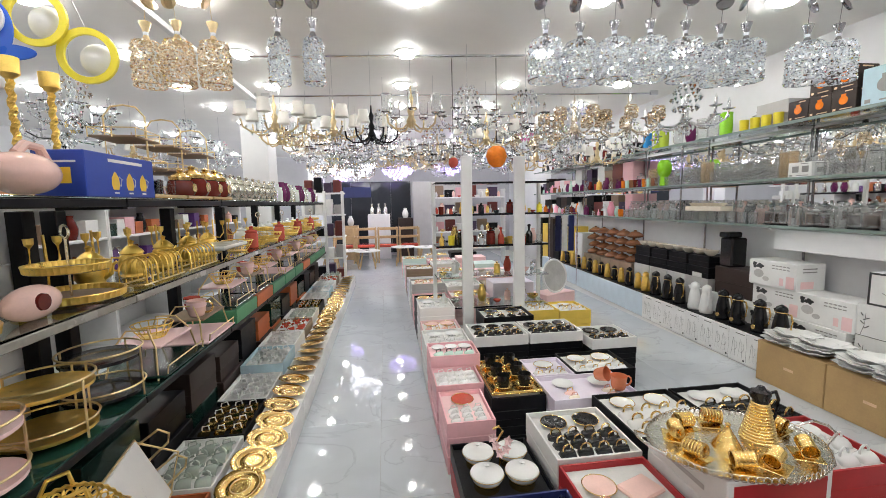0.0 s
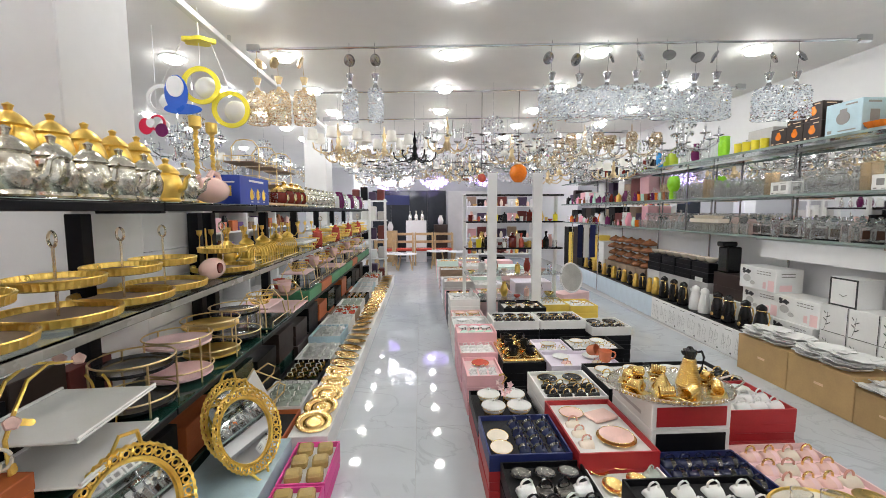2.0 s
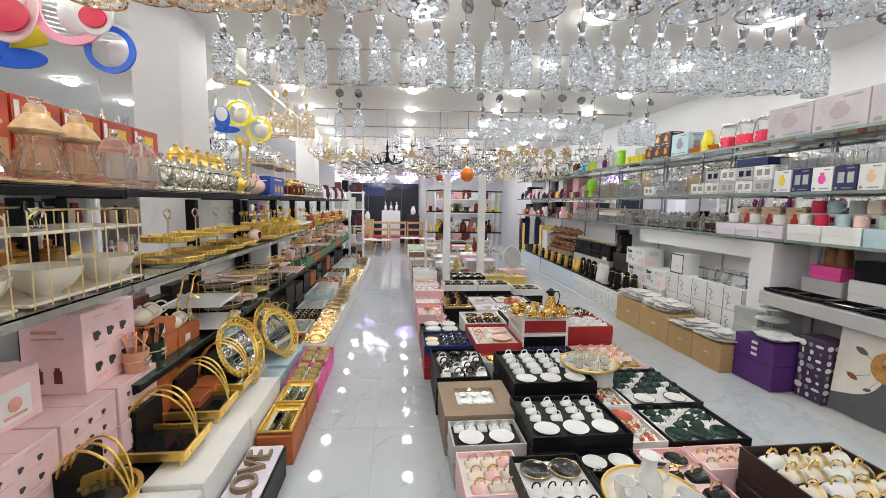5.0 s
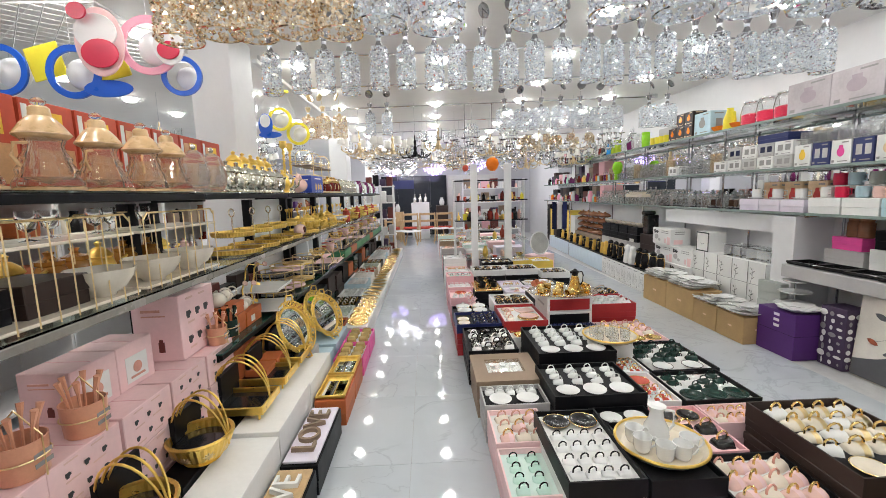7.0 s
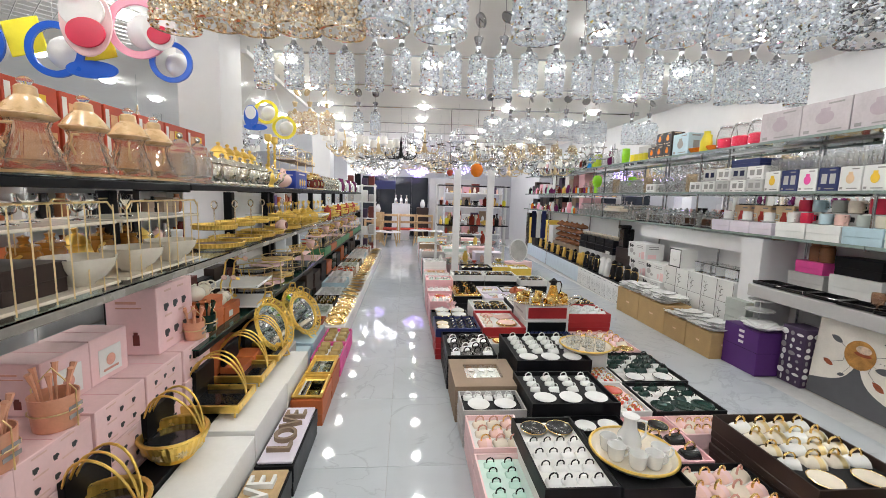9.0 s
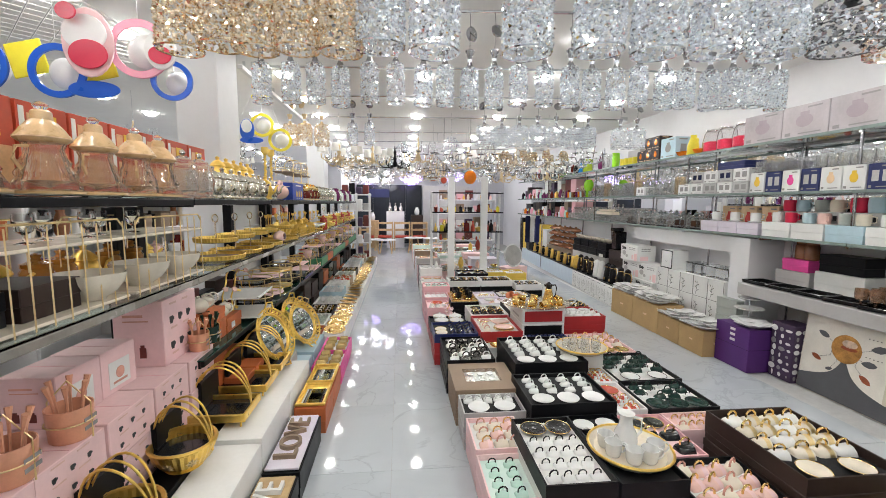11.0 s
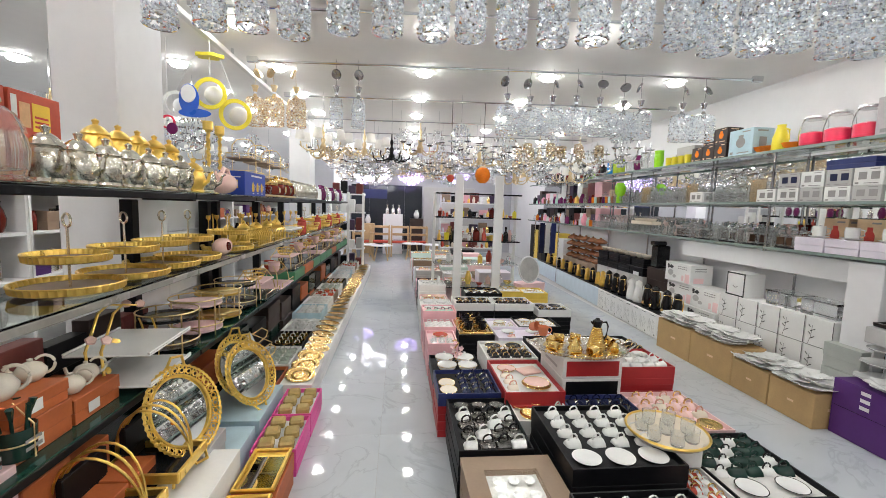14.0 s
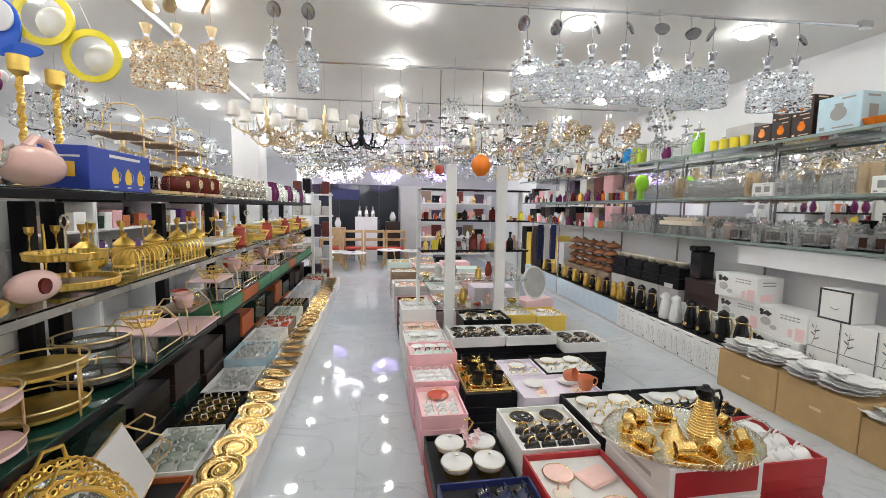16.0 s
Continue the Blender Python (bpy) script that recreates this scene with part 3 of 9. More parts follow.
def set_box(x0, x1, y0, y1, z1, outer, insert, kind, nx, ny, plates=2, label="", side="far", pk=None, face=0.0, under=None, lip=0.026):
    """A boxed coffee set: cups in rows, a pair of plates at one end."""
    z = tray_box(x0, x1, y0, y1, z1, outer, insert, label or "open gift box with a coffee set", under, lip=lip)
    m = 0.03
    x0, x1, y0, y1 = x0 + m, x1 - m, y0 + m, y1 - m
    r = 0.062
    if plates:
        r = min(0.075, (x1 - x0) / plates / 2 - 0.004)
        yy = y1 - r if side == "far" else y0 + r
        for k in range(plates):
            saucer(pk or kind, at(x0 + (x1 - x0) * (k + 0.5) / plates, yy, z + 0.002, 0, rng.uniform(-2, 3)), round(r, 2))
        if side == "far":
            y1 -= 2 * r + 0.01
        else:
            y0 += 2 * r + 0.01
    fill(x0, x1, y0, y1, z, nx, ny, kind, face)


# ---- the low display in the middle: open gift sets, from the entrance inwards ----
set_box(0.36, 0.95, -1.36, -0.97, 0.15, PINKP, SATIN_W, "peach", 5, 2, 3, "pale pink open box with cream cups and saucers")
set_box(0.37, 0.615, -0.96, -0.60, 0.20, PINKP, MINTB, "mint", 2, 4, 0, "open box of mint cups with dark handles")
set_box(0.60, 0.94, -1.03, -0.45, 0.31, BLACK, SATIN_W, "ink", 4, 4, 2, "black open box with white cups and two black saucers", pk="black", under=WHITEB)
set_box(0.37, 0.675, -0.595, -0.255, 0.22, PINKP, SATIN_W, "peach", 3, 3, 0, "pale box of cream and pink cups")
set_box(0.36, 0.76, -0.245, 0.02, 0.24, GREYB, SATIN_B, "white", 5, 2, 2, "grey open box with white cups in dark padding", side="near")
set_box(0.34, 0.74, 0.53, 1.12, 0.28, BLACK, SATIN_B, "smoke", 4, 4, 3, "black open box with silvered cups and saucers", pk="smoke")
set_box(0.765, 1.32, -0.31, 0.16, 0.31, BLACK, SATIN_B, "white", 4, 3, 3, "black open box with plain white cups in rows", side="near")
set_box(0.82, 1.39, 0.25, 0.86, 0.35, BLACK, SATIN_B, "white", 4, 4, 3, "black open box with plain white cups in rows", side="near")
set_box(0.955, 1.29, -0.555, -0.315, 0.24, BLACK, SATIN_B, "smoke", 4, 1, 2, "black open box with pale plates and cups", pk="white")
z = tray_box(0.955, 1.29, -1.02, -0.56, 0.29, BLACK, SATIN_B, "black box under a plate with a tea set")
set_box(1.395, 1.59, 0.17, 0.58, 0.22, WHITEB, SATIN_W, "red", 3, 4, 1, "white open box with red cups")
set_box(1.335, 1.565, -0.25, 0.165, 0.22, WHITEB, PINKP, "red", 3, 4, 1, "pale open box with red cups")
set_box(1.60, 2.10, 0.17, 0.74, 0.22, BLACK, SATIN_W, "green", 5, 4, 2, "black open box with dark green cups", side="near", pk="ink")
set_box(1.58, 2.06, -0.26, 0.165, 0.22, BLACK, SATIN_W, "green", 4, 3, 3, "black open box with dark green cups", side="near")
set_box(1.31, 1.62, -0.72, -0.27, 0.20, PINKB, PINKP, "black", 2, 2, 2, "pink open box with black saucers", pk="black")
set_box(1.625, 1.97, -0.48, -0.265, 0.20, PINKP, PINKP, "pink", 5, 2, 0, "pink open box with pink cups")
# cream padding coloured black here, to paint the shadow between the cups
set_box(1.76, 2.28, -1.12, -0.49, 0.33, BROWNB, SATIN_B, "champagne", 4, 4, 2, "dark brown open box with white and gold cups", side="near", lip=0.045)
set_box(0.96, 1.30, -1.42, -1.03, 0.18, PINKP, LAV, "lilac", 4, 3, 1, "pale box with lilac and pink cups", pk="pink")
set_box(1.305, 1.745, -1.34, -0.73, 0.20, BLACK, SATIN_W, "pink", 4, 4, 2, "black edged box with pink cups and plates", side="near", face=15, lip=0.034)
z = tray_box(1.80, 2.34, -1.62, -1.13, 0.20, YELLOWB, SATIN_B, "yellow divided tray with dark dishes")
for k in range(3):
    saucer("black", at(1.91 + 0.16 * k, -1.28, z, 0, 8), 0.07)
z = tray_box(0.75, 1.12, 0.87, 1.20, 0.25, WHITEB, SATIN_W, "white open box with gold leaf saucers and cups")
for x, y, rx in ((0.82, 1.10, 8), (0.93, 1.12, -6), (0.84, 0.97, 10), (0.97, 1.0, 5)):
    saucer("gold", at(x, y, z + 0.004, 0, rx, 4), 0.05)
for x, y in ((0.88, 0.93), (1.06, 0.94), (1.06, 1.05), (1.06, 1.14)):
    lying("gold" if x < 1 else "pale", x, y, z, 40)
set_box(1.13, 1.59, 0.88, 1.21, 0.25, BLUEB, SATIN_B, "navy", 5, 3, 0, "navy open box with dark blue cups")
set_box(1.605, 2.08, 0.76, 1.30, 0.22, PINKP, PINKP, "pink", 4, 3, 3, "pale pink open box with gold saucers", side="near", pk="gold")
z = tray_box(0.29, 0.715, 1.14, 1.55, 0.30, BLUEB, SATIN_B, "dark blue open box with navy cups and cream saucers", under=REDB)
for y in (1.23, 1.34):
    saucer("champagne", at(0.37, y, z + 0.002, 0, 4), 0.06)
fill(0.45, 0.70, 1.17, 1.50, z, 3, 4, "navy", 90)
set_box(0.73, 1.15, 1.69, 2.13, 0.33, WHITEB, SATIN_W, "black", 4, 3, 2, "white open box with black cups and two black saucers", pk="black")
z = tray_box(0.72, 1.13, 1.08, 1.66, 0.33, REDB, SATIN_W, "red open box with a pink cloth and gold plate")
saucer("gold", at(0.98, 1.24, z), 0.1)
saucer("pink", at(0.98, 1.24, z + 0.012), 0.09)
saucer("pink", at(0.84, 1.52, z), 0.07)
for k in range(3):
    lying("peach", 0.80, 1.20 + 0.1 * k, z, 0)
cl = thing("cloth", "folded pink satin cloth in a gift box", "cloth", g_bbox(-0.08, 0.08, -0.06, 0.06, 0, 0.02, 0.008), PINKC, at(1.0, 1.48, z, 20))
for z0, z1, face, lab in ((0.0, 0.355, BLACK, "black and white card box under a silver tray"), (0.356, 0.499, REDB, "red and white card box under a silver tray")):
    tb = thing("storage_box", lab, "box", g_bbox(-0.215, 0.215, -0.225, 0.225, 0, z1 - z0, 0.004), WHITEB, at(1.375, 1.45, z0), "boxes under the tray")
    part("front", g_bbox(-0.19, 0.19, -0.2275, -0.2255, 0.018, z1 - z0 - 0.018, 0.0008), face, tb, "coloured front panel")
    part("side_print", g_box(-0.2168, -0.2155, -0.12, 0.12, 0.04, 0.06), GREYB, tb)
closed_box(1.63, 2.09, 1.36, 1.77, 0.0, 0.19, REDB, "red lacquered gift box in a stack")
set_box(1.63, 2.09, 1.36, 1.77, 0.38, REDB, SATIN_W, "white", 4, 2, 3, "red open box with white cups", under=REDB)
set_box(1.19, 1.68, 1.79, 2.27, 0.33, BLACK, SATIN_W, "whitegold", 4, 3, 2, "black open box with white and gold cups")
set_box(1.69, 2.18, 1.79, 2.27, 0.33, BLACK, SATIN_W, "black", 4, 3, 2, "black open box with black and white cups", pk="white")
z = tray_box(0.60, 0.955, 2.38, 2.98, 0.30, BLACK, SATIN_W, "black box under a gold tray")
set_box(0.96, 1.52, 2.27, 2.62, 0.31, LAV, LAV, "pink", 2, 2, 2, "lavender open box with white saucers", pk="white")
set_box(0.96, 1.26, 2.63, 2.95, 0.31, LAV, LAV, "whitegold", 3, 2, 1, "lavender open box with white cups")
set_box(1.27, 1.72, 2.64, 3.02, 0.31, BLACK, SATIN_W, "whitegold", 4, 2, 2, "black open box with white and gold cups")
set_box(0.29, 0.57, 2.14, 2.54, 0.30, PINKB, PINKP, "white", 3, 3, 1, "pink open box with a tea set", pk="red")
set_box(0.28, 0.60, 2.55, 2.85, 0.33, PINKB, SATIN_W, "silver", 4, 3, 0, "pink open box with silver cups")
set_box(0.28, 0.645, 2.86, 3.16, 0.41, PINKB, PINKP, "mint", 4, 1, 3, "coral pink open box with pale cups", pk="white")
set_box(0.28, 0.66, 3.17, 3.66, 0.36, WHITEB, SATIN_W, "white", 4, 3, 2, "white open box with white plates")
for k in range(2):
    set_box(0.67 + 0.475 * k, 1.135 + 0.475 * k, 3.22, 3.60, 0.41, WHITEB, SATIN_W, "black", 5, 2, 3, "white open box with dark cups on black boxes", pk="smoke", under=BLACK)
set_box(1.625, 2.02, 3.10, 3.46, 0.37, WHITEB, SATIN_W, "black", 4, 2, 2, "white open box with dark cups on black boxes", pk="smoke", under=BLACK)
set_box(1.35, 1.68, 3.88, 4.28, 0.42, YELLOWB, SATIN_W, "whitegold", 3, 2, 1, "yellow open gift box")
set_box(1.69, 2.02, 3.88, 4.28, 0.40, YELLOWB, SATIN_W, "whitegold", 3, 2, 1, "yellow open gift box")
set_box(0.86, 1.34, 3.66, 4.02, 0.44, BLACK, SATIN_W, "black", 4, 2, 2, "white lined black box with dark cups")
yy = 3.68
FARM = (PINKP, WHITEB, BLACK, PINKB, GREYB, WHITEB, LAV, TAUPE, PINKP, WHITEB, MINTB, PINKB)
for k in range(12):
    m = FARM[k]
    d = 0.36 + 0.05 * (k % 3)
    set_box(0.30, 0.66 if yy < 4.6 else 0.74, yy, yy + d, 0.34 + 0.06 * ((k * 5) % 3), m, SATIN_W, ("pink", "white", "gold", "whitegold")[k % 4], 4, 2, 2, "open gift box with a china set")
    if yy > 4.7:
        set_box(0.76, 1.24, yy, yy + d, 0.36 + 0.05 * ((k * 7) % 3), FARM[(k + 5) % 12], SATIN_W, ("white", "silver", "pink", "gold")[k % 4], 4, 2, 2, "open gift box with a china set")
        closed_box(1.28, 1.8, yy, yy + d, 0, 0.4 + 0.1 * (k % 2), FARM[(k + 3) % 12], "closed card box in the display")
    yy += d + 0.01

# kraft box with a clear window
def kraft_box():
    ob = thing("gift_box", "brown kraft gift box with a clear window on a cup set", "box", g_bbox(-0.225, 0.225, -0.235, 0.235, 0, 0.1, 0.003), TAUPE)
    part("lid", g_frame(-0.228, 0.228, -0.238, 0.238, -0.13, 0.13, -0.10, 0.13, 0.1005, 0.135), TAUPE, ob, "lid with a cut-out")
    part("window", g_box(-0.13, 0.13, -0.10, 0.13, 0.131, 0.133), GLASS, ob, "clear film window").visible_shadow = False
    part("insert", g_bbox(-0.129, 0.129, -0.099, 0.129, 0.1005, 0.104, 0.001), SATIN_W, ob)
    part("seal", g_box(0.14, 0.2, -0.2395, -0.2382, 0.05, 0.08), INKW, ob, "white seal")
    return ob


k = kraft_box()
k.matrix_basis = at(0.575, 0.275, 0.125)
closed_box(0.35, 0.80, 0.045, 0.51, 0, 0.122, TAUPE, "closed kraft gift box in a stack")
for i in range(3):
    for j in range(2):
        saucer("white", at(0.50 + 0.075 * i, 0.24 + 0.1 * j, 0.231), 0.03)

# silver oval tray with the gold coffee service
OT = (1.37, 1.43, 0.501)


def oval_tray():
    ob = thing("serving_tray", "oval silver tray with a pierced rim and loop handles", "tray", g_move(g_lathe([(0.30, 0), (0.32, 0.004), (0.335, 0.012), (0.345, 0.014), (0.335, 0.012), (0.31, 0.007), (1e-5, 0.006)], 48, 0.012, 16), Matrix.Diagonal((1, 0.76, 1, 1))), SILVER, smooth=True)
    part("rim", g_move(g_join([g_move(g_ring(0.0115, 0.0016, 10, 4), Matrix.Translation((0.337 * math.cos(a), 0.337 * 0.76 * math.sin(a), 0.018)) @ Euler((radians(70), 0, a + math.pi / 2)).to_matrix().to_4x4()) for a in [2 * math.pi * q / 84 for q in range(84)]]), Matrix.Translation((0, 0, 0.0))), SILVER, ob, "pierced silver rim")
    for s in (-1, 1):
        part("handle", g_tube([(s * 0.33, -0.07, 0.02), (s * 0.39, -0.05, 0.05), (s * 0.405, 0, 0.055), (s * 0.39, 0.05, 0.05), (s * 0.33, 0.07, 0.02)], 0.006, 6), SILVER, ob)
    return ob


o = oval_tray()
o.matrix_basis = at(*OT, -4)


def gold_pot():
    ob = thing("coffee_pot", "tall ribbed gold coffee pot with a black neck and handle", "coffee pot")
    prof = []
    for i in range(13):
        r = 0.068 - 0.0028 * i
        z = 0.012 * i
        prof += [(r - 0.003, z), (r, z + 0.004), (r, z + 0.008)]
    part("body", g_lathe(prof + [(0.03, 0.158)], 24), GOLD, ob, smooth=True)
    part("neck", g_lathe([(0.028, 0.156), (0.03, 0.17), (0.036, 0.19), (0.036, 0.205), (0.02, 0.212), (0.012, 0.225), (1e-5, 0.228)], 20), BLACKG, ob, "black glossy neck and lid", smooth=True)
    part("handle", g_tube([(0.032, 0, 0.19), (0.07, 0, 0.195), (0.085, 0, 0.16), (0.075, 0, 0.09), (0.055, 0, 0.06)], 0.007, 6), BLACKG, ob)
    part("spout", g_tube([(-0.034, 0, 0.185), (-0.05, 0, 0.2)], [0.012, 0.006], 6), BLACKG, ob)
    return ob


def gold_cone():
    return thing("sugar_bowl", "cone shaped ribbed gold sugar bowl", "bowl", g_lathe([(0.055, 0)] + [q for i in range(7) for q in ((0.056 - 0.007 * i, 0.012 * i + 0.004), (0.051 - 0.007 * i, 0.012 * i + 0.012))] + [(0.008, 0.095), (0.01, 0.102), (1e-5, 0.108)], 20), GOLD, smooth=True)


g = gold_pot()
g.matrix_basis = at(OT[0] + 0.13, OT[1] + 0.02, OT[2] + 0.001)
g = gold_cone()
g.matrix_basis = at(OT[0] - 0.05, OT[1] - 0.02, OT[2] + 0.001)
for dx, dy, a in ((-0.2, 0.08, 150), (-0.22, -0.06, 200), (-0.12, 0.14, 100), (0.02, 0.15, 70), (0.02, -0.16, 300), (0.2, -0.12, 330), (0.25, 0.06, 20), (-0.1, -0.15, 250)):
    put("square_saucer", lambda: thing("saucer", "square gold saucer on the silver tray", "saucer", g_bbox(-0.05, 0.05, -0.05, 0.05, 0, 0.008, 0.003), GOLD), at(OT[0] + dx, OT[1] + dy, OT[2] + 0.001, a), group="gold saucers")
    put("gold_mug", lambda: thing("cup", "ribbed gold cup with a white inside lying on its saucer", "cup", g_lathe([(0.026, 0)] + [q for i in range(6) for q in ((0.03, 0.012 * i + 0.003), (0.027, 0.012 * i + 0.011))] + [(0.031, 0.075), (0.028, 0.075), (0.026, 0.01), (1e-5, 0.008)], 16), GOLD, smooth=True), Matrix.Translation((OT[0] + dx, OT[1] + dy, OT[2] + 0.042)) @ Euler((radians(90 + 8), 0, radians(a))).to_matrix().to_4x4() @ Matrix.Translation((0, 0, -0.037)), group="gold cups")

# gold tray with black and gold cups
g = thing("serving_tray", "square gold tray with raised edge", "tray", g_join([g_bbox(-0.165, 0.165, -0.27, 0.27, 0, 0.01, 0.003), g_bbox(-0.165, -0.15, -0.27, 0.27, 0.01, 0.022, 0.003), g_bbox(0.15, 0.165, -0.27, 0.27, 0.01, 0.022, 0.003), g_bbox(-0.15, 0.15, -0.27, -0.255, 0.01, 0.022, 0.003), g_bbox(-0.15, 0.15, 0.255, 0.27, 0.01, 0.022, 0.003)]), GOLD, at(0.778, 2.68, 0.302))
for i in range(2):
    for j in range(3):
        saucer("gold", at(0.71 + 0.14 * i, 2.5 + 0.17 * j, 0.314), 0.06)
        cup("black", at(0.71 + 0.14 * i, 2.5 + 0.17 * j, 0.322, rng.uniform(0, 360)))
# coral jug and cup on the lavender box
put("coral_cup", lambda: cup_maker(CORALC, CORALC, "coral china cup tipped on a box")(), Matrix.Translation((1.34, 2.5, 0.35)) @ Euler((radians(70), 0, 0.6)).to_matrix().to_4x4() @ Matrix.Scale(1.25, 4))
put("coral_cup", None, Matrix.Translation((1.42, 2.36, 0.305)) @ Matrix.Scale(1.1, 4))


# dessert set: lidded white bowls on gold stands round a blossom branch
def lidded_bowl():
    ob = thing("dessert_bowl", "white lidded china bowl on a gold foot", "bowl", g_lathe([(0.05, 0.035), (0.07, 0.045), (0.078, 0.065), (0.074, 0.065), (0.04, 0.05), (1e-5, 0.045)], 20), CHINA, smooth=True)
    part("foot", g_lathe([(0.06, 0), (0.062, 0.034), (0.05, 0.036), (1e-5, 0.036)], 16), GOLD, ob, "gold foot", smooth=True)
    part("lid", g_lathe([(0.079, 0.066), (0.076, 0.074), (0.05, 0.086), (0.012, 0.094), (0.006, 0.1), (0.012, 0.108), (1e-5, 0.112)], 20), CHINA, ob, "white lid", smooth=True)
    part("rim", g_ring(0.078, 0.0022, 20, 4, 0.066), GOLD, ob)
    return ob


z = tray_box(0.295, 0.71, 1.60, 2.08, 0.22, BLACK, SATIN_B, "dark open box with a dessert set", under=REDB)
for dx, dy in ((-0.08, -0.085), (0.085, -0.09), (-0.085, 0.085), (0.085, 0.08)):
    put("lidded_bowl", lidded_bowl, at(0.5 + dx, 1.84 + dy, z), group="dessert bowls")
br = thing("branch_handle", "gold blossom branch handle with pink flowers", "ornament", m=at(0.5, 1.84, z))
part("stem", g_tube([(0, 0, 0), (0.005, 0, 0.1), (-0.01, 0, 0.17), (0.02, 0, 0.215), (0.0, 0, 0.24), (-0.03, 0, 0.23)], 0.006, 6), GOLD, br)
for dx, dz in ((0.03, 0.13), (-0.02, 0.15), (0.04, 0.17), (0.0, 0.11), (-0.035, 0.19)):
    part("flower", g_lathe([(1e-5, -0.004), (0.016, 0.006), (0.02, 0.012), (1e-5, 0.004)], 15, 0.3, 5), PINKP, br, m=at(dx, -0.01, dz, 0, 70))

# round plates with tea sets
def round_tray(r, body, rim, label):
    ob = thing("round_tray", label, "tray", g_lathe([(r * 0.8, 0), (r * 0.9, 0.006), (r, 0.03), (r * 1.02, 0.034), (r * 0.98, 0.034), (r * 0.85, 0.01), (1e-5, 0.008)], 40, 0.01, 20), body, smooth=True)
    part("rim", g_ring(r, 0.007, 40, 6, 0.034), rim, ob, "gold rope rim")
    return ob


pl = round_tray(0.2, CREAM, GOLDY, "cream plate with a gold rope rim carrying a white tea set")
pl.matrix_basis = at(1.12, -0.79, 0.292)
tp = thing("teapot", "tall white porcelain teapot on a plate", "teapot", g_lathe([(0.04, 0), (0.06, 0.02), (0.055, 0.06), (0.035, 0.1), (0.03, 0.14), (0.042, 0.165), (0.036, 0.165), (1e-5, 0.16)], 18), CHINA, at(1.13, -0.73, 0.302), smooth=True)
part("handle", g_tube([(0.04, 0, 0.14), (0.085, 0, 0.13), (0.085, 0, 0.06), (0.055, 0, 0.03)], 0.007, 6), CHINA, tp)
for a in (200, 250, 290, 330, 160):
    cup("white", Matrix.Translation((1.12 + 0.115 * math.cos(radians(a)), -0.79 + 0.115 * math.sin(radians(a)), 0.303)) @ Matrix.Scale(1.25, 4))
pl = round_tray(0.2, CREAM, GOLDY, "round cream tray with a gold rim and glass cups")
pl.matrix_basis = at(1.45, 0.52, 0.345)
sp = thing("stand", "low white box under a glass tray", "box", g_bbox(-0.09, 0.09, -0.1, 0.1, 0, 0.122, 0.003), WHITEB, at(1.5, 0.52, 0.221))
for a in range(0, 360, 52):
    put("glass_mug", lambda: thing("cup", "clear glass cup with gold pattern", "cup", g_lathe([(0.028, 0), (0.034, 0.01), (0.036, 0.07), (0.033, 0.07), (0.03, 0.012), (1e-5, 0.01)], 14), GLASSW, smooth=True), at(1.45 + 0.12 * math.cos(radians(a)), 0.52 + 0.12 * math.sin(radians(a)), 0.355), group="glass cups on the tray")
put("glass_mug", None, at(1.45, 0.52, 0.355), group="glass cups on the tray")

# ---- hanging crystal lamps ----
def crystal_shade(r, h, n, rows, bead, jitter, seed=0, share=1.0, rings=True):
    q = random.Random(int(r * 1000) + n + seed)
    gs = [g_ring(r, 0.0048, 28, 5, 0.0), g_ring(r * 0.97, 0.003, 24, 4, h * 0.5), g_ring(r * 0.8, 0.0035, 24, 4, h)] if rings else []
    for j in range(rows):
        u = (j + 0.5) / rows
        taper = 1.0 if u < 0.82 else 1.0 - 0.9 * (u - 0.82)
        for i in range(n):
            if q.random() > share:
                continue
            a = 2 * math.pi * (i + 0.5 * (j % 2)) / n + q.uniform(-1, 1) * jitter
            z = h * u + q.uniform(-1, 1) * 0.005
            rr = r * taper + q.uniform(-0.006, 0.002)
            b = g_bead(0, 0, 0, bead * q.uniform(0.7, 1.2), 1.15)
            gs.append(g_move(b, Matrix.Translation((rr * math.cos(a), rr * math.sin(a), z)) @ Euler((q.uniform(0, 3), q.uniform(0, 3), a)).to_matrix().to_4x4()))
    return g_join(gs)


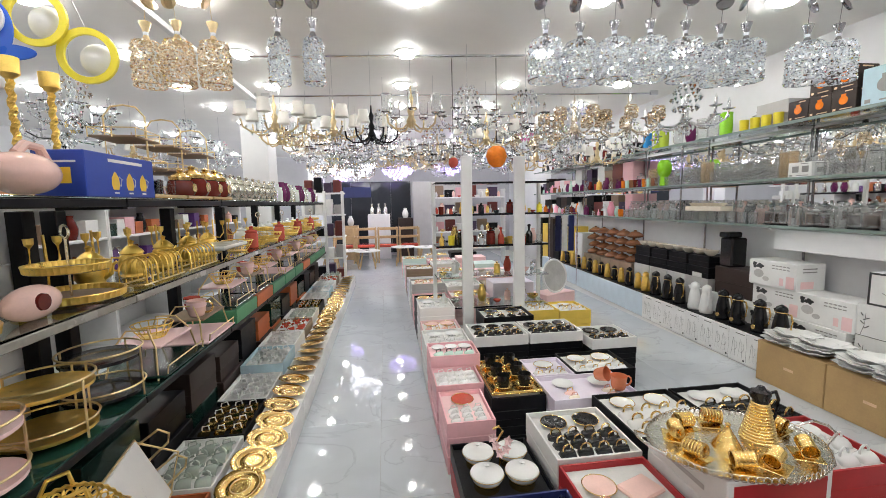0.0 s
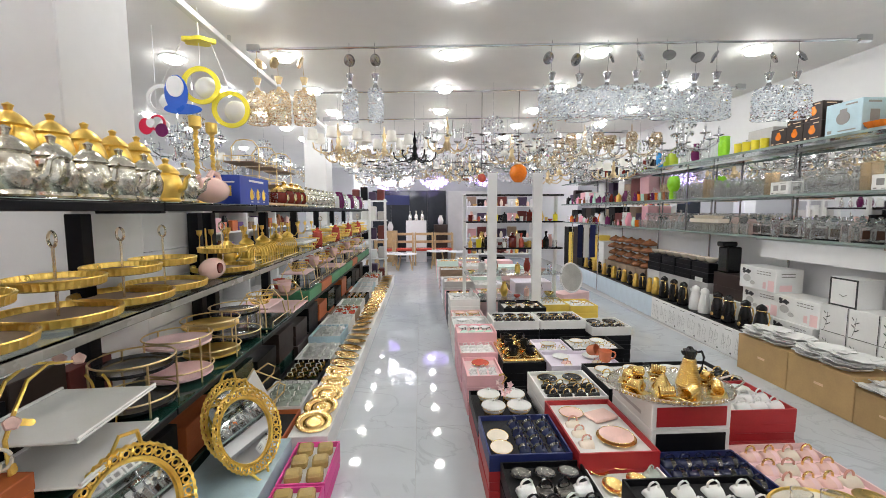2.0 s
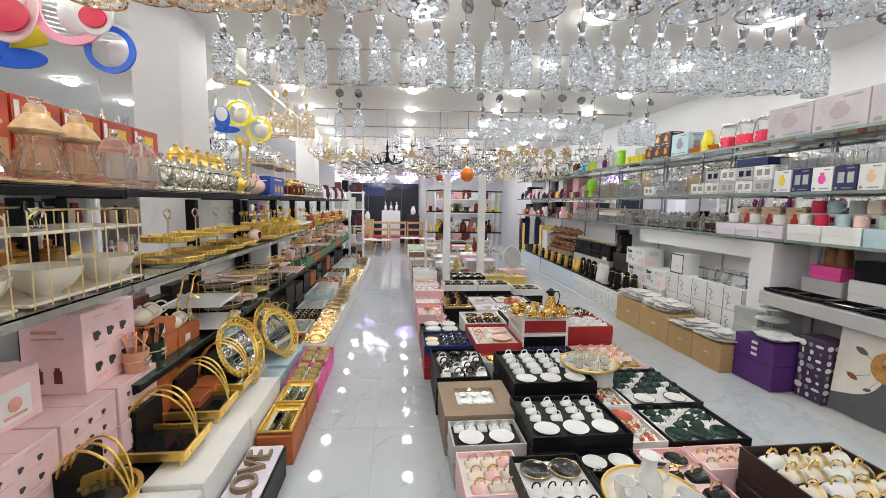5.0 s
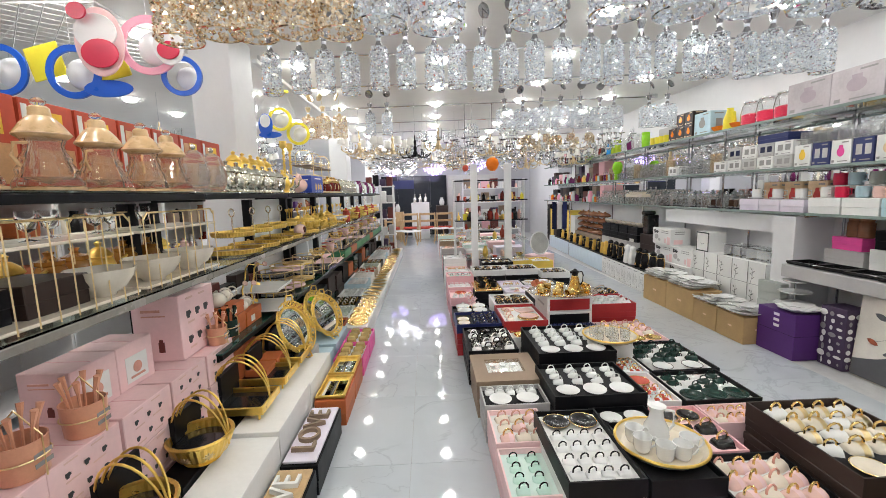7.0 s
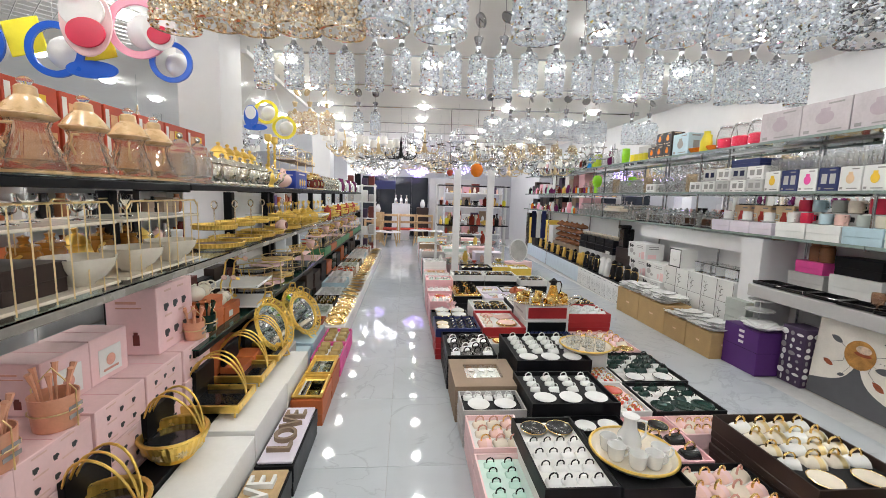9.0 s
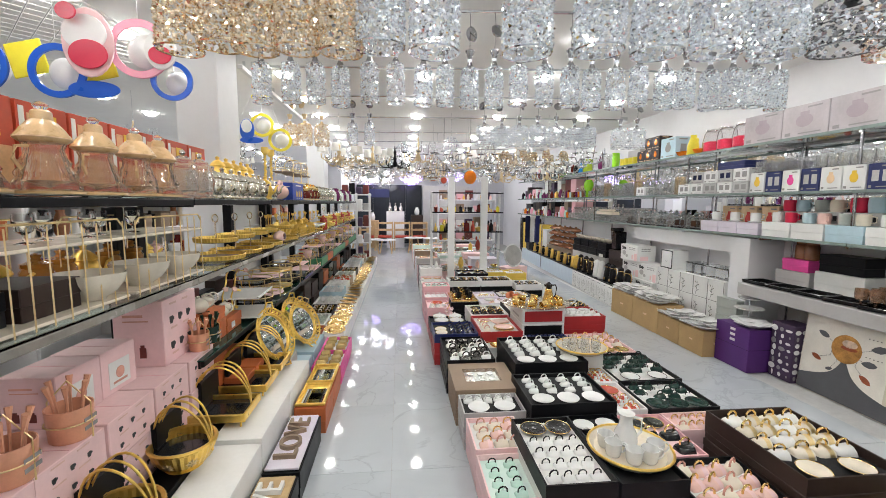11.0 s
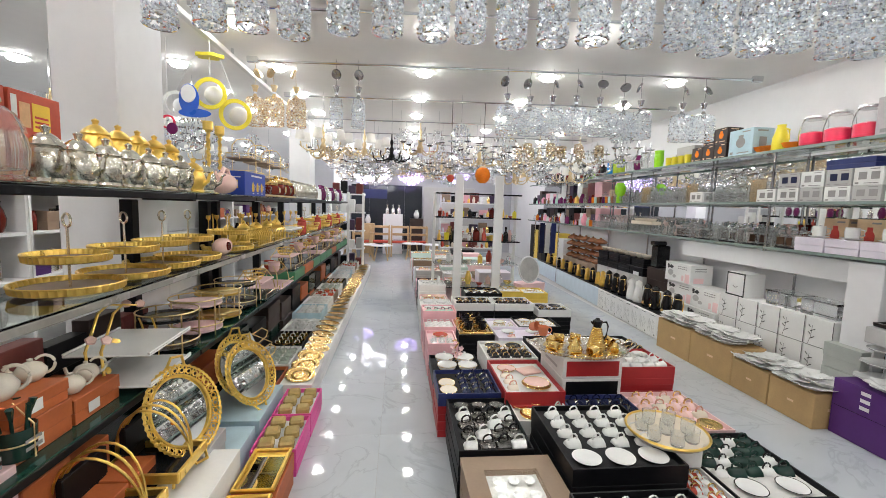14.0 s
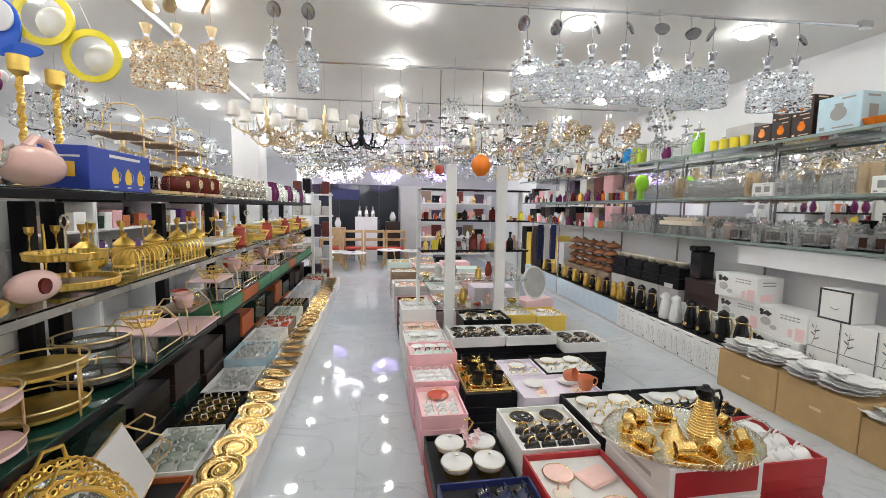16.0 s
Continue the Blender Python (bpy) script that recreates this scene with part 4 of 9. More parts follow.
def pendant(key, r, h, shade_mat, metal, n=26, rows=14, bead=0.0095, drop=0.12, label="", white=None):
    def make():
        ob = thing("pendant_lamp", label, "pendant lamp")
        part("shade", crystal_shade(r, h, n, rows, bead, 0.08, 0, 0.66), shade_mat, ob, "shade of faceted mirror crystals")
        # pale matt beads put the glint of lit crystals into the colour
        part("crystal_net", crystal_shade(r * 0.97, h * 0.96, n, rows, bead * 0.9, 0.12, 50, 0.55, False), white or CRYSW, ob, "net of pale beads painted as lit crystals")["kind"] = "stuff"
        part("crystal", g_ball(0.017, 10, 6, h + 0.053), CRYSW, ob, "white crystal ball")
        part("cone", g_lathe([(0.036, h - 0.012), (0.012, h + 0.045), (0.014, h + 0.06), (0.033, h + 0.115), (0.033, h + 0.12), (1e-5, h + 0.12)], 14), metal, ob, "polished metal cone", smooth=True)
        part("cord", g_tube([(0, 0, h + 0.118), (0.01, 0, h + 0.118 + drop * 0.5), (0, 0, h + 0.12 + drop)], 0.0025, 4), metal, ob)
        part("canopy", g_lathe([(1e-5, 0), (0.045, 0.003), (0.05, 0.018), (0.02, 0.028), (1e-5, 0.03)], 16), metal, ob, "loose ceiling canopy", m=at(0.02, 0.0, h + 0.12 + drop * 0.45, 30, 62, 14), smooth=True)
        return ob
    return make


P_SMALL = pendant("s", 0.061, 0.26, CRYS, STEELD, drop=0.25, label="small silver crystal cylinder pendant lamp hanging from a rail")
P_DRUM = pendant("d", 0.104, 0.24, CRYS, STEELD, 36, 13, drop=0.25, label="silver crystal drum pendant lamp hanging from a rail")
P_GOLDS = pendant("g", 0.086, 0.25, CRYSG, BRASS, 30, 14, drop=0.24, label="champagne crystal pendant lamp hanging from a rail", white=CRYSC)
P_BIG = pendant("b", 0.109, 0.27, CRYS, STEELD, 34, 13, 0.0115, drop=0.27, label="large silver crystal drum pendant lamp")
P_BIGG = pendant("bg", 0.092, 0.27, CRYSG, BRASS, 30, 13, 0.011, drop=0.28, label="large champagne crystal pendant lamp", white=CRYSC)
P_BIGR = pendant("br", 0.13, 0.27, CRYSR, STEELD, 34, 13, 0.0115, drop=0.27, label="large rose crystal pendant lamp", white=CRYSC)
P_BIGD = pendant("bd", 0.14, 0.2, CRYSD, BLACKM, 36, 9, 0.012, drop=0.32, label="large smoky dark crystal pendant lamp")

q = random.Random(5)
for x in (-0.97, -0.77, -0.60, -0.43, -0.23, -0.05, 0.14, 0.29, 0.46, 0.63, 0.80, 0.98, 1.16, 1.31, 1.48, 1.64, 1.82, 1.97, 2.14, 2.30, 2.46, 2.62):
    put("p_small", P_SMALL, at(x, 0.36 + SKEW * x, 2.21 + q.uniform(-0.015, 0.015), q.uniform(0, 360)), group="row of silver pendants")
for x in (-1.38, -1.20, -0.99):
    put("p_gold", P_GOLDS, at(x, 2.72 + SKEW * x, 2.245 + q.uniform(-0.015, 0.015), q.uniform(0, 360)), group="champagne pendants")
for x in (-0.61, -0.40):
    put("p_small", P_SMALL, at(x, 2.72 + SKEW * x, 2.245, q.uniform(0, 360)), group="pair of silver pendants")
for x in (1.03, 1.25, 1.47, 1.70, 1.93, 2.16, 2.33, 2.74, 2.95):
    put("p_drum", P_DRUM, at(x, 2.72 + SKEW * x, 2.245 + q.uniform(-0.015, 0.015), q.uniform(0, 360)), group="row of silver drums")
for x in (-0.98, -0.80, -0.65, -0.47, -0.28):
    put("p_bigg", P_BIGG, at(x, -0.72 + SKEW * x, 2.195 + q.uniform(-0.01, 0.015), q.uniform(0, 360)), group="large champagne pendants")
for x in (-0.11, 0.13, 0.54, 0.86, 1.12, 1.39, 1.66):
    put("p_big", P_BIG, at(x, -0.72 + SKEW * x, 2.205 + q.uniform(-0.01, 0.015), q.uniform(0, 360)), group="large silver pendants")
put("p_bigr", P_BIGR, at(2.24, -0.91, 2.22))
put("p_bigd", P_BIGD, at(1.98, -0.89, 2.235))
put("p_bigd", P_BIGD, at(2.5, -0.93, 2.235))

# ---- chandeliers over the far half ----
def arm_path(R, dz, up):
    return [(0.02, 0, 0), (R * 0.35, 0, dz), (R * 0.7, 0, dz * 1.1), (R * 0.95, 0, dz * 0.3), (R, 0, up)]


def chandelier(kind):
    def make():
        lab = {"shade": "bronze chandelier with white fabric shades", "black": "black wrought iron chandelier with curled arms", "lantern": "brass chandelier with clear glass tulips", "crystal": "clear crystal chandelier with glass arms", "globe": "gold chandelier with beaded crystal globes", "chrome": "chrome chandelier with hanging crystal drops"}[kind]
        ob = thing("chandelier", lab, "chandelier")
        metal = {"shade": BRASS, "black": BLACKM, "lantern": BRASS, "crystal": CLEAR, "globe": CHAMP, "chrome": CHROME}[kind]
        n = {"shade": 6, "black": 6, "lantern": 5, "crystal": 8, "globe": 6, "chrome": 8}[kind]
        R = {"shade": 0.28, "black": 0.24, "lantern": 0.2, "crystal": 0.25, "globe": 0.27, "chrome": 0.3}[kind]
        part("stem", g_lathe([(1e-5, -0.05), (0.02, -0.04), (0.03, -0.01), (0.04, 0.01), (0.02, 0.05), (0.03, 0.09), (0.012, 0.13), (0.024, 0.18), (0.009, 0.22), (0.007, 0.28), (1e-5, 0.28)], 12), metal, ob, smooth=True)
        part("rod", g_tube([(0, 0, 0.27), (0, 0, 0.80)], 0.0028, 5), CHROME, ob)
        arm = shade = drop = None
        for k in range(n):
            a = Euler((0, 0, 2 * math.pi * k / n)).to_matrix().to_4x4()
            if not arm:
                arm = part("arm", g_tube(arm_path(R, -0.05, 0.05), 0.008, 6), metal, ob, m=a)
            else:
                same(arm, ob, a)
            e = a @ Matrix.Translation((R, 0, 0.05))
            if not shade:
                if kind == "shade":
                    shade = part("shade", g_lathe([(0.06, 0.03), (0.045, 0.14), (0.043, 0.14), (0.058, 0.03)], 14, caps=False), LINEN, ob, "white fabric shade", e, True)
                elif kind == "black":
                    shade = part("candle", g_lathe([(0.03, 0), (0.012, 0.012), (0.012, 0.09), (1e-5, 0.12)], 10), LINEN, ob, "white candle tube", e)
                elif kind == "lantern":
                    shade = part("shade", g_lathe([(0.02, 0), (0.038, 0.02), (0.04, 0.13), (0.045, 0.15), (0.042, 0.15), (0.036, 0.13), (0.034, 0.02)], 14), GLASS, ob, "clear glass tulip", e, True)
                elif kind == "globe":
                    shade = part("shade", crystal_shade(0.05, 0.1, 12, 5, 0.013, 0.1), CRYSG, ob, "beaded crystal globe", e)
                else:
                    shade = part("shade", g_lathe([(0.012, 0), (0.04, 0.008), (0.045, 0.014), (0.012, 0.014), (0.012, 0.07), (1e-5, 0.1)], 10), CLEAR if kind == "crystal" else CHROME, ob, "glass cup", e)
            else:
                same(shade, ob, e)
            if kind in ("crystal", "chrome", "globe", "shade"):
                d = g_join([g_bead(0, 0, -0.02, 0.009), g_bead(0, 0, -0.045, 0.012, 1.4), g_bead(R * -0.3, 0, -0.09, 0.01, 1.5), g_bead(R * -0.3, 0, -0.12, 0.012, 1.6), g_bead(R * -0.6, 0, -0.1, 0.012, 1.5), g_bead(R * -0.15, 0, -0.06, 0.01, 1.3)])
                if not drop:
                    drop = tagged(part("crystal_string", d, CRYS, ob, "strings of crystal drops", e), kind="stuff")
                else:
                    tagged(same(drop, ob, e), kind="stuff")
        if kind in ("crystal", "chrome"):
            part("crown", g_join([g_move(g_bead(0, 0, 0, 0.014, 1.8), Matrix.Translation((rr * math.cos(t), rr * math.sin(t), zz))) for rr, zz, m in ((0.06, 0.28, 9), (0.09, 0.24, 12), (0.11, 0.18, 14), (0.09, 0.10, 12), (0.06, -0.06, 9), (0.03, -0.1, 6)) for t in [2 * math.pi * i / m for i in range(m)]]), CRYS, ob, "tiers of crystal drops")["kind"] = "stuff"
        return ob
    return make


def hang(kind, x, y, z, s=1.0):
    z = max(z, CEIL - 0.002 - 0.8 * s)
    return put("ch_" + kind, chandelier(kind), Matrix.Translation((x, y, z)) @ Euler((0, 0, q.uniform(0, 6))).to_matrix().to_4x4() @ Matrix.Scale(s, 4), group=kind + " chandeliers")


hang("shade", -0.95, 4.0, 2.2)
hang("shade", -0.45, 4.1, 2.18)
hang("black", -0.1, 4.0, 2.12)
hang("lantern", 0.25, 3.75, 2.2, 1.1)
hang("crystal", 0.75, 3.75, 2.22)
hang("crystal", 1.3, 3.8, 2.18, 1.1)
hang("globe", 1.75, 3.75, 2.15)
hang("globe", 2.25, 3.7, 2.15)
hang("chrome", 2.75, 3.6, 2.2, 1.1)
KS = ("crystal", "chrome", "crystal", "shade", "chrome", "crystal", "globe", "lantern")
i = 0
for y in (4.7, 5.4, 6.1, 6.9, 7.8):
    for x in (-1.0, -0.45, 0.1, 0.65, 1.2, 1.75, 2.3, 2.85):
        hang(KS[(i * 3 + int(y * 10)) % 8], x + q.uniform(-0.12, 0.12), y + q.uniform(-0.15, 0.15), 2.12 + q.uniform(-0.12, 0.12), q.uniform(0.85, 1.15))
        i += 1
for x, y in ((-2.3, 3.6), (-2.9, 4.4), (-2.2, 5.2), (-3.2, 6.0), (-2.5, 7.0), (-3.6, 7.5), (-2.3, 8.2), (-3.3, 3.0)):
    hang(KS[i % 8], x, y, 2.2)
    i += 1


# lit crystal chandelier and violet lamps at the far end
def lit(m, label):
    def make():
        ob = thing("chandelier", label, "chandelier")
        part("crystal_tier", g_join([g_move(g_bead(0, 0, 0, 0.025, 1.6), Matrix.Translation((r * math.cos(t), r * math.sin(t), z))) for r, z, n in ((0.08, 0.0, 6), (0.18, 0.06, 12), (0.28, 0.12, 18), (0.32, 0.18, 20), (0.2, 0.24, 12)) for t in [2 * math.pi * i / n for i in range(n)]]), m, ob, "glowing crystals")["kind"] = "stuff"
        part("frame", g_join([g_ring(0.3, 0.008, 28, 5, 0.21), g_ring(0.18, 0.006, 20, 5, 0.27), g_tube([(0, 0, 0.2), (0, 0, 0.80)], 0.006, 6), g_tube([(-0.3, 0, 0.21), (0.3, 0, 0.21)], 0.005, 5)]), CHROME, ob)
        return ob
    return make


put("lit_white", lit(BULB, "switched on crystal chandelier with white light"), at(-0.5, 8.3, 2.05))
put("lit_white", None, at(-0.95, 9.2, 2.1))
put("lit_violet", lit(BULBV, "switched on crystal chandelier with violet light"), at(0.3, 9.4, 2.05))
put("lit_violet", None, at(1.4, 9.0, 2.1))
put("lit_violet", None, at(-1.0, 10.6, 2.1))

# ---- left shelving: top board ----
TOP, MID, LOW = 1.551, 1.131, 0.661


def label_plate(ob, w, h, m, ink, depth=0.0015):
    """A flat printed patch on a box."""
    return part("print", g_box(-w / 2, w / 2, -depth, 0, -h / 2, h / 2), ink, ob, m=m)


def amber_jar():
    ob = thing("glass_jar", "faceted pink amber glass jar with a pale wooden lid", "jar")
    part("body", g_lathe([(0.078, 0.012), (0.090, 0.016), (0.088, 0.03), (0.074, 0.055), (0.078, 0.07), (0.062, 0.095), (0.066, 0.108), (0.052, 0.13), (0.049, 0.15), (0.056, 0.168), (0.052, 0.168), (0.045, 0.15), (0.056, 0.10), (0.074, 0.045), (1e-5, 0.02)], 40, 0.05, 10), AMBER, ob, "cut amber glass body")
    part("foot", g_lathe([(0.086, 0), (0.098, 0.003), (0.098, 0.011), (0.088, 0.0125), (1e-5, 0.0125)], 24), LIDW, ob, "wooden base disc", smooth=True)
    lid = part("lid", g_lathe([(0.05, 0.169), (0.062, 0.171), (0.074, 0.180), (0.076, 0.188), (0.071, 0.194), (0.056, 0.217), (0.040, 0.236), (0.030, 0.244), (0.028, 0.270), (0.022, 0.276), (1e-5, 0.277)], 26), LIDW, ob, "turned wooden lid", smooth=True)
    part("knob", g_lathe([(0.012, 0.277), (0.020, 0.285), (0.022, 0.293), (0.012, 0.302), (1e-5, 0.305)], 14), GLASSW, lid, "glass knob", smooth=True)
    part("beading", g_lathe([(0.0755, 0.182), (0.0775, 0.1845), (0.0755, 0.187)], 26, caps=False), TAN, lid)
    part("handle", g_tube([(-0.052, 0, 0.155), (-0.09, 0, 0.15), (-0.10, 0, 0.11), (-0.078, 0, 0.08)], 0.006, 6), LIDW, ob, "curved handle")
    return ob


for i, y in enumerate((-2.2, -1.95, -1.68, -1.38, -1.12, -0.86, -0.63, -0.42)):
    put("amber_jar", amber_jar, at(-1.2 - 0.015 * (i % 2), y, TOP, i * 20), group="amber jars on the top board")


def crystal_jar():
    ob = thing("glass_jar", "clear cut crystal jar with a domed glass lid", "jar")
    part("body", g_lathe([(0.07, 0), (0.078, 0.006), (0.06, 0.02), (0.07, 0.05), (0.074, 0.10), (0.066, 0.14), (0.06, 0.15), (0.055, 0.15), (0.064, 0.10), (0.06, 0.04), (1e-5, 0.03)], 36, 0.04, 9), GLASSW, ob, "cut crystal body")
    lid = part("lid", g_lathe([(0.068, 0.151), (0.064, 0.17), (0.045, 0.205), (0.02, 0.225), (1e-5, 0.228)], 36, 0.04, 9), GLASSW, ob, "domed crystal lid")
    part("knob", g_lathe([(0.008, 0.228), (0.016, 0.24), (0.014, 0.252), (1e-5, 0.262)], 12), SILVERW, lid, smooth=True)
    return ob


for y in (-0.22, -0.03):
    put("crystal_jar", crystal_jar, at(-1.2, y, TOP, 15), group="crystal jars")


def red_box():
    ob = thing("carton", "red display carton with a yellow label", "box", g_bbox(-0.05, 0.05, -0.115, 0.115, 0, 0.34, 0.003), ORRED)
    part("label", g_box(0.0505, 0.052, -0.02, 0.06, 0.20, 0.305), INKY, ob, "yellow label")
    part("stripe", g_box(0.0505, 0.052, -0.108, -0.085, 0.02, 0.32), INKW, ob, "white edge stripe")
    part("picture", g_join([g_box(0.0505, 0.052, -0.07, 0.10, 0.03, 0.17), g_box(0.0505, 0.052, -0.075, -0.03, 0.21, 0.30)]), PEACHP, ob, "pale printed picture")
    part("title", g_join([g_box(0.0522, 0.053, -0.012, 0.05, 0.25 - 0.018 * i, 0.258 - 0.018 * i) for i in range(3)]), INKR, ob)
    part("print", g_join([g_box(-0.03, 0.03, -0.1163, -0.1152, 0.22, 0.29), g_box(-0.035, 0.035, -0.1163, -0.1152, 0.06, 0.075)]), INKY, ob)
    return ob


for k in range(11):
    put("red_box", red_box, at(-1.43, -2.1 + 0.245 * k, TOP, 0), group="red cartons")


def teapot_maker(m, label, s=1.0):
    def make():
        ob = thing("teapot", label, "teapot")
        part("body", g_lathe([(0.05, 0), (0.058, 0.008), (0.05, 0.02), (0.062, 0.05), (0.066, 0.08), (0.055, 0.115), (0.048, 0.125), (0.056, 0.132), (1e-5, 0.132)], 16, 0.03, 8), m, ob, smooth=True)
        lid = part("lid", g_lathe([(0.056, 0.132), (0.05, 0.145), (0.03, 0.165), (0.016, 0.175), (1e-5, 0.178)], 16, 0.03, 8), m, ob, smooth=True)
        part("knob", g_lathe([(0.01, 0.174), (0.012, 0.185), (0.016, 0.195), (1e-5, 0.205)], 10), m, lid, smooth=True)
        part("handle", g_tube([(-0.055, 0, 0.11), (-0.09, 0, 0.115), (-0.1, 0, 0.08), (-0.085, 0, 0.045), (-0.06, 0, 0.04)], 0.006, 6), m, ob)
        part("spout", g_tube([(0.055, 0, 0.05), (0.085, 0, 0.07), (0.095, 0, 0.11), (0.115, 0, 0.125)], [0.014, 0.011, 0.008, 0.006], 6), m, ob)
        return ob
    return make


TP_S = teapot_maker(SILVERW, "silver embossed teapot with a domed lid")
TP_G = teapot_maker(GOLDY, "yellow gold embossed teapot with a domed lid")
for k in range(9):
    put("tp_s" if k != 7 else "tp_g", TP_S if k != 7 else TP_G, at(-1.21, 0.16 + 0.15 * k, TOP, -30 + 25 * (k % 3)), group="teapots on the top board")
for k in range(3, 8):
    put("riser", lambda: thing("gift_box", "gold and black box carrying a teapot", "box", g_bbox(-0.07, 0.07, -0.075, 0.075, 0, 0.11, 0.003), BROWNB), at(-1.38, 0.20 + 0.155 * k, TOP), group="boxes behind the teapots")
    put("tp_g", TP_G, at(-1.38, 0.20 + 0.155 * k, TOP + 0.111, 60 + 25 * (k % 4)), group="gold teapots in the back row")
# pink pig-shaped watering pot
pp = thing("pot", "round glossy pink porcelain pot with a loop handle", "pot", m=at(-1.2, 1.60, TOP))
part("body", g_move(g_ball(0.09, 20, 12, 0.075, 0.8), Matrix.Diagonal((1, 1.35, 1, 1))), PINKC, pp, smooth=True)
part("handle", g_tube([(0, -0.02, 0.14), (0, 0.02, 0.175), (0, 0.08, 0.17), (0, 0.12, 0.11), (0, 0.11, 0.06)], 0.016, 8), PINKC, pp, smooth=True)
part("spout", g_tube([(0, -0.1, 0.08), (0, -0.14, 0.12), (0, -0.15, 0.14)], [0.03, 0.02, 0.026], 10), PINKC, pp, smooth=True)
# blue tea pot carton
bb = thing("carton", "royal blue teapot carton with three printed pots", "box", g_bbox(-0.09, 0.09, -0.235, 0.235, 0, 0.175, 0.003), ROYAL, at(-1.2, 1.995, TOP))
for k in range(3):
    y = -0.06 + 0.1 * k
    part("printed_pot", g_move(g_lathe([(0.022, 0), (0.03, 0.02), (0.026, 0.05), (0.012, 0.07), (0.006, 0.085), (1e-5, 0.09)], 10), Matrix.Translation((0.0895, y, 0.03)) @ Matrix.Diagonal((0.05, 1, 1, 1))), INKY, bb)
part("print", g_box(0.0905, 0.0915, -0.1, 0.14, 0.142, 0.155), INKW, bb)
part("label", g_box(-0.02, 0.04, -0.2365, -0.2355, 0.05, 0.11), INKY, bb, "printed picture")
part("print", g_box(-0.06, 0.06, -0.2365, -0.2355, 0.128, 0.136), INKW, bb)
for i in range(3):
    part("caption", g_box(0.0905, 0.0915, -0.075 + 0.1 * i, -0.045 + 0.1 * i, 0.014, 0.021), INKW, bb)
    part("printed_handle", g_tube([(0.0905, -0.036 + 0.1 * i, 0.085), (0.0905, -0.018 + 0.1 * i, 0.075), (0.0905, -0.03 + 0.1 * i, 0.045)], 0.0025, 4), INKW, bb)
# twisted gold candle holders
def candle_holder():
    ob = thing("candle_holder", "tall twisted gold candle holder", "candle holder")
    part("stem", g_tube([(0.004 * math.cos(i * 1.5), 0.004 * math.sin(i * 1.5), 0.03 + 0.012 * i) for i in range(36)], 0.013, 8), GOLDY, ob)
    part("base", g_lathe([(0.06, 0), (0.062, 0.008), (0.03, 0.02), (0.012, 0.04)], 18), GOLDY, ob, smooth=True)
    part("cup", g_lathe([(0.012, 0.45), (0.034, 0.47), (0.036, 0.53), (0.03, 0.53), (0.026, 0.48)], 14), GOLDY, ob, smooth=True)
    return ob


for x, y in ((-1.40, 1.86), (-1.40, 2.06)):
    put("candle_holder", candle_holder, at(x, y, TOP), group="candle holders")


def honey_jar():
    ob = thing("storage_jar", "round maroon glass jar with a gold lid", "jar")
    part("body", g_lathe([(0.04, 0), (0.062, 0.02), (0.068, 0.05), (0.055, 0.085), (0.045, 0.09)], 18), MAROON, ob, smooth=True)
    part("lid", g_lathe([(0.05, 0.09), (0.052, 0.105), (0.03, 0.12), (0.012, 0.13), (0.016, 0.14), (1e-5, 0.15)], 16), GOLD, ob, "gold lid", smooth=True)
    part("badge", g_lathe([(1e-5, 0), (0.022, 0.0), (0.02, 0.003)], 10), GOLD, ob, m=Matrix.Translation((0.066, 0, 0.05)) @ Euler((0, radians(90), 0)).to_matrix().to_4x4())
    return ob


def gold_tray_maker(w, d, h=0.02):
    def make():
        ob = thing("tray", "rectangular gold tray with a raised rim", "tray", g_bbox(-w / 2, w / 2, -d / 2, d / 2, 0, 0.006, 0.002), GOLD)
        part("rim", g_join([g_bbox(-w / 2, w / 2, -d / 2, -d / 2 + 0.008, 0.006, h, 0.002), g_bbox(-w / 2, w / 2, d / 2 - 0.008, d / 2, 0.006, h, 0.002), g_bbox(-w / 2, -w / 2 + 0.008, -d / 2, d / 2, 0.006, h, 0.002), g_bbox(w / 2 - 0.008, w / 2, -d / 2, d / 2, 0.006, h, 0.002)]), GOLDD, ob)
        return ob
    return make


def glass_tumbler():
    return thing("glass", "clear glass tumbler with a gold rim", "glass", g_lathe([(0.026, 0), (0.034, 0.09), (0.032, 0.09), (0.024, 0.006), (1e-5, 0.006)], 12), GLASS, smooth=True)


for k in range(3):
    y = 2.42 + 0.36 * k
    put("gold_tray", gold_tray_maker(0.22, 0.33), at(-1.23, y, TOP), group="gold trays on the top board")
    for dy in (-0.08, 0.08):
        if k in (1, 2):
            put("honey_jar", honey_jar, Matrix.Translation((-1.2, y + dy, TOP + 0.007)) @ Matrix.Scale(1.18, 4), group="maroon jars")
        else:
            put("tumbler", glass_tumbler, at(-1.17, y + dy, TOP + 0.007), group="tumblers")
            put("tumbler", glass_tumbler, at(-1.25, y + dy, TOP + 0.007), group="tumblers")
            put("tumbler", glass_tumbler, at(-1.2, y + dy * 0.1, TOP + 0.007), group="tumblers")


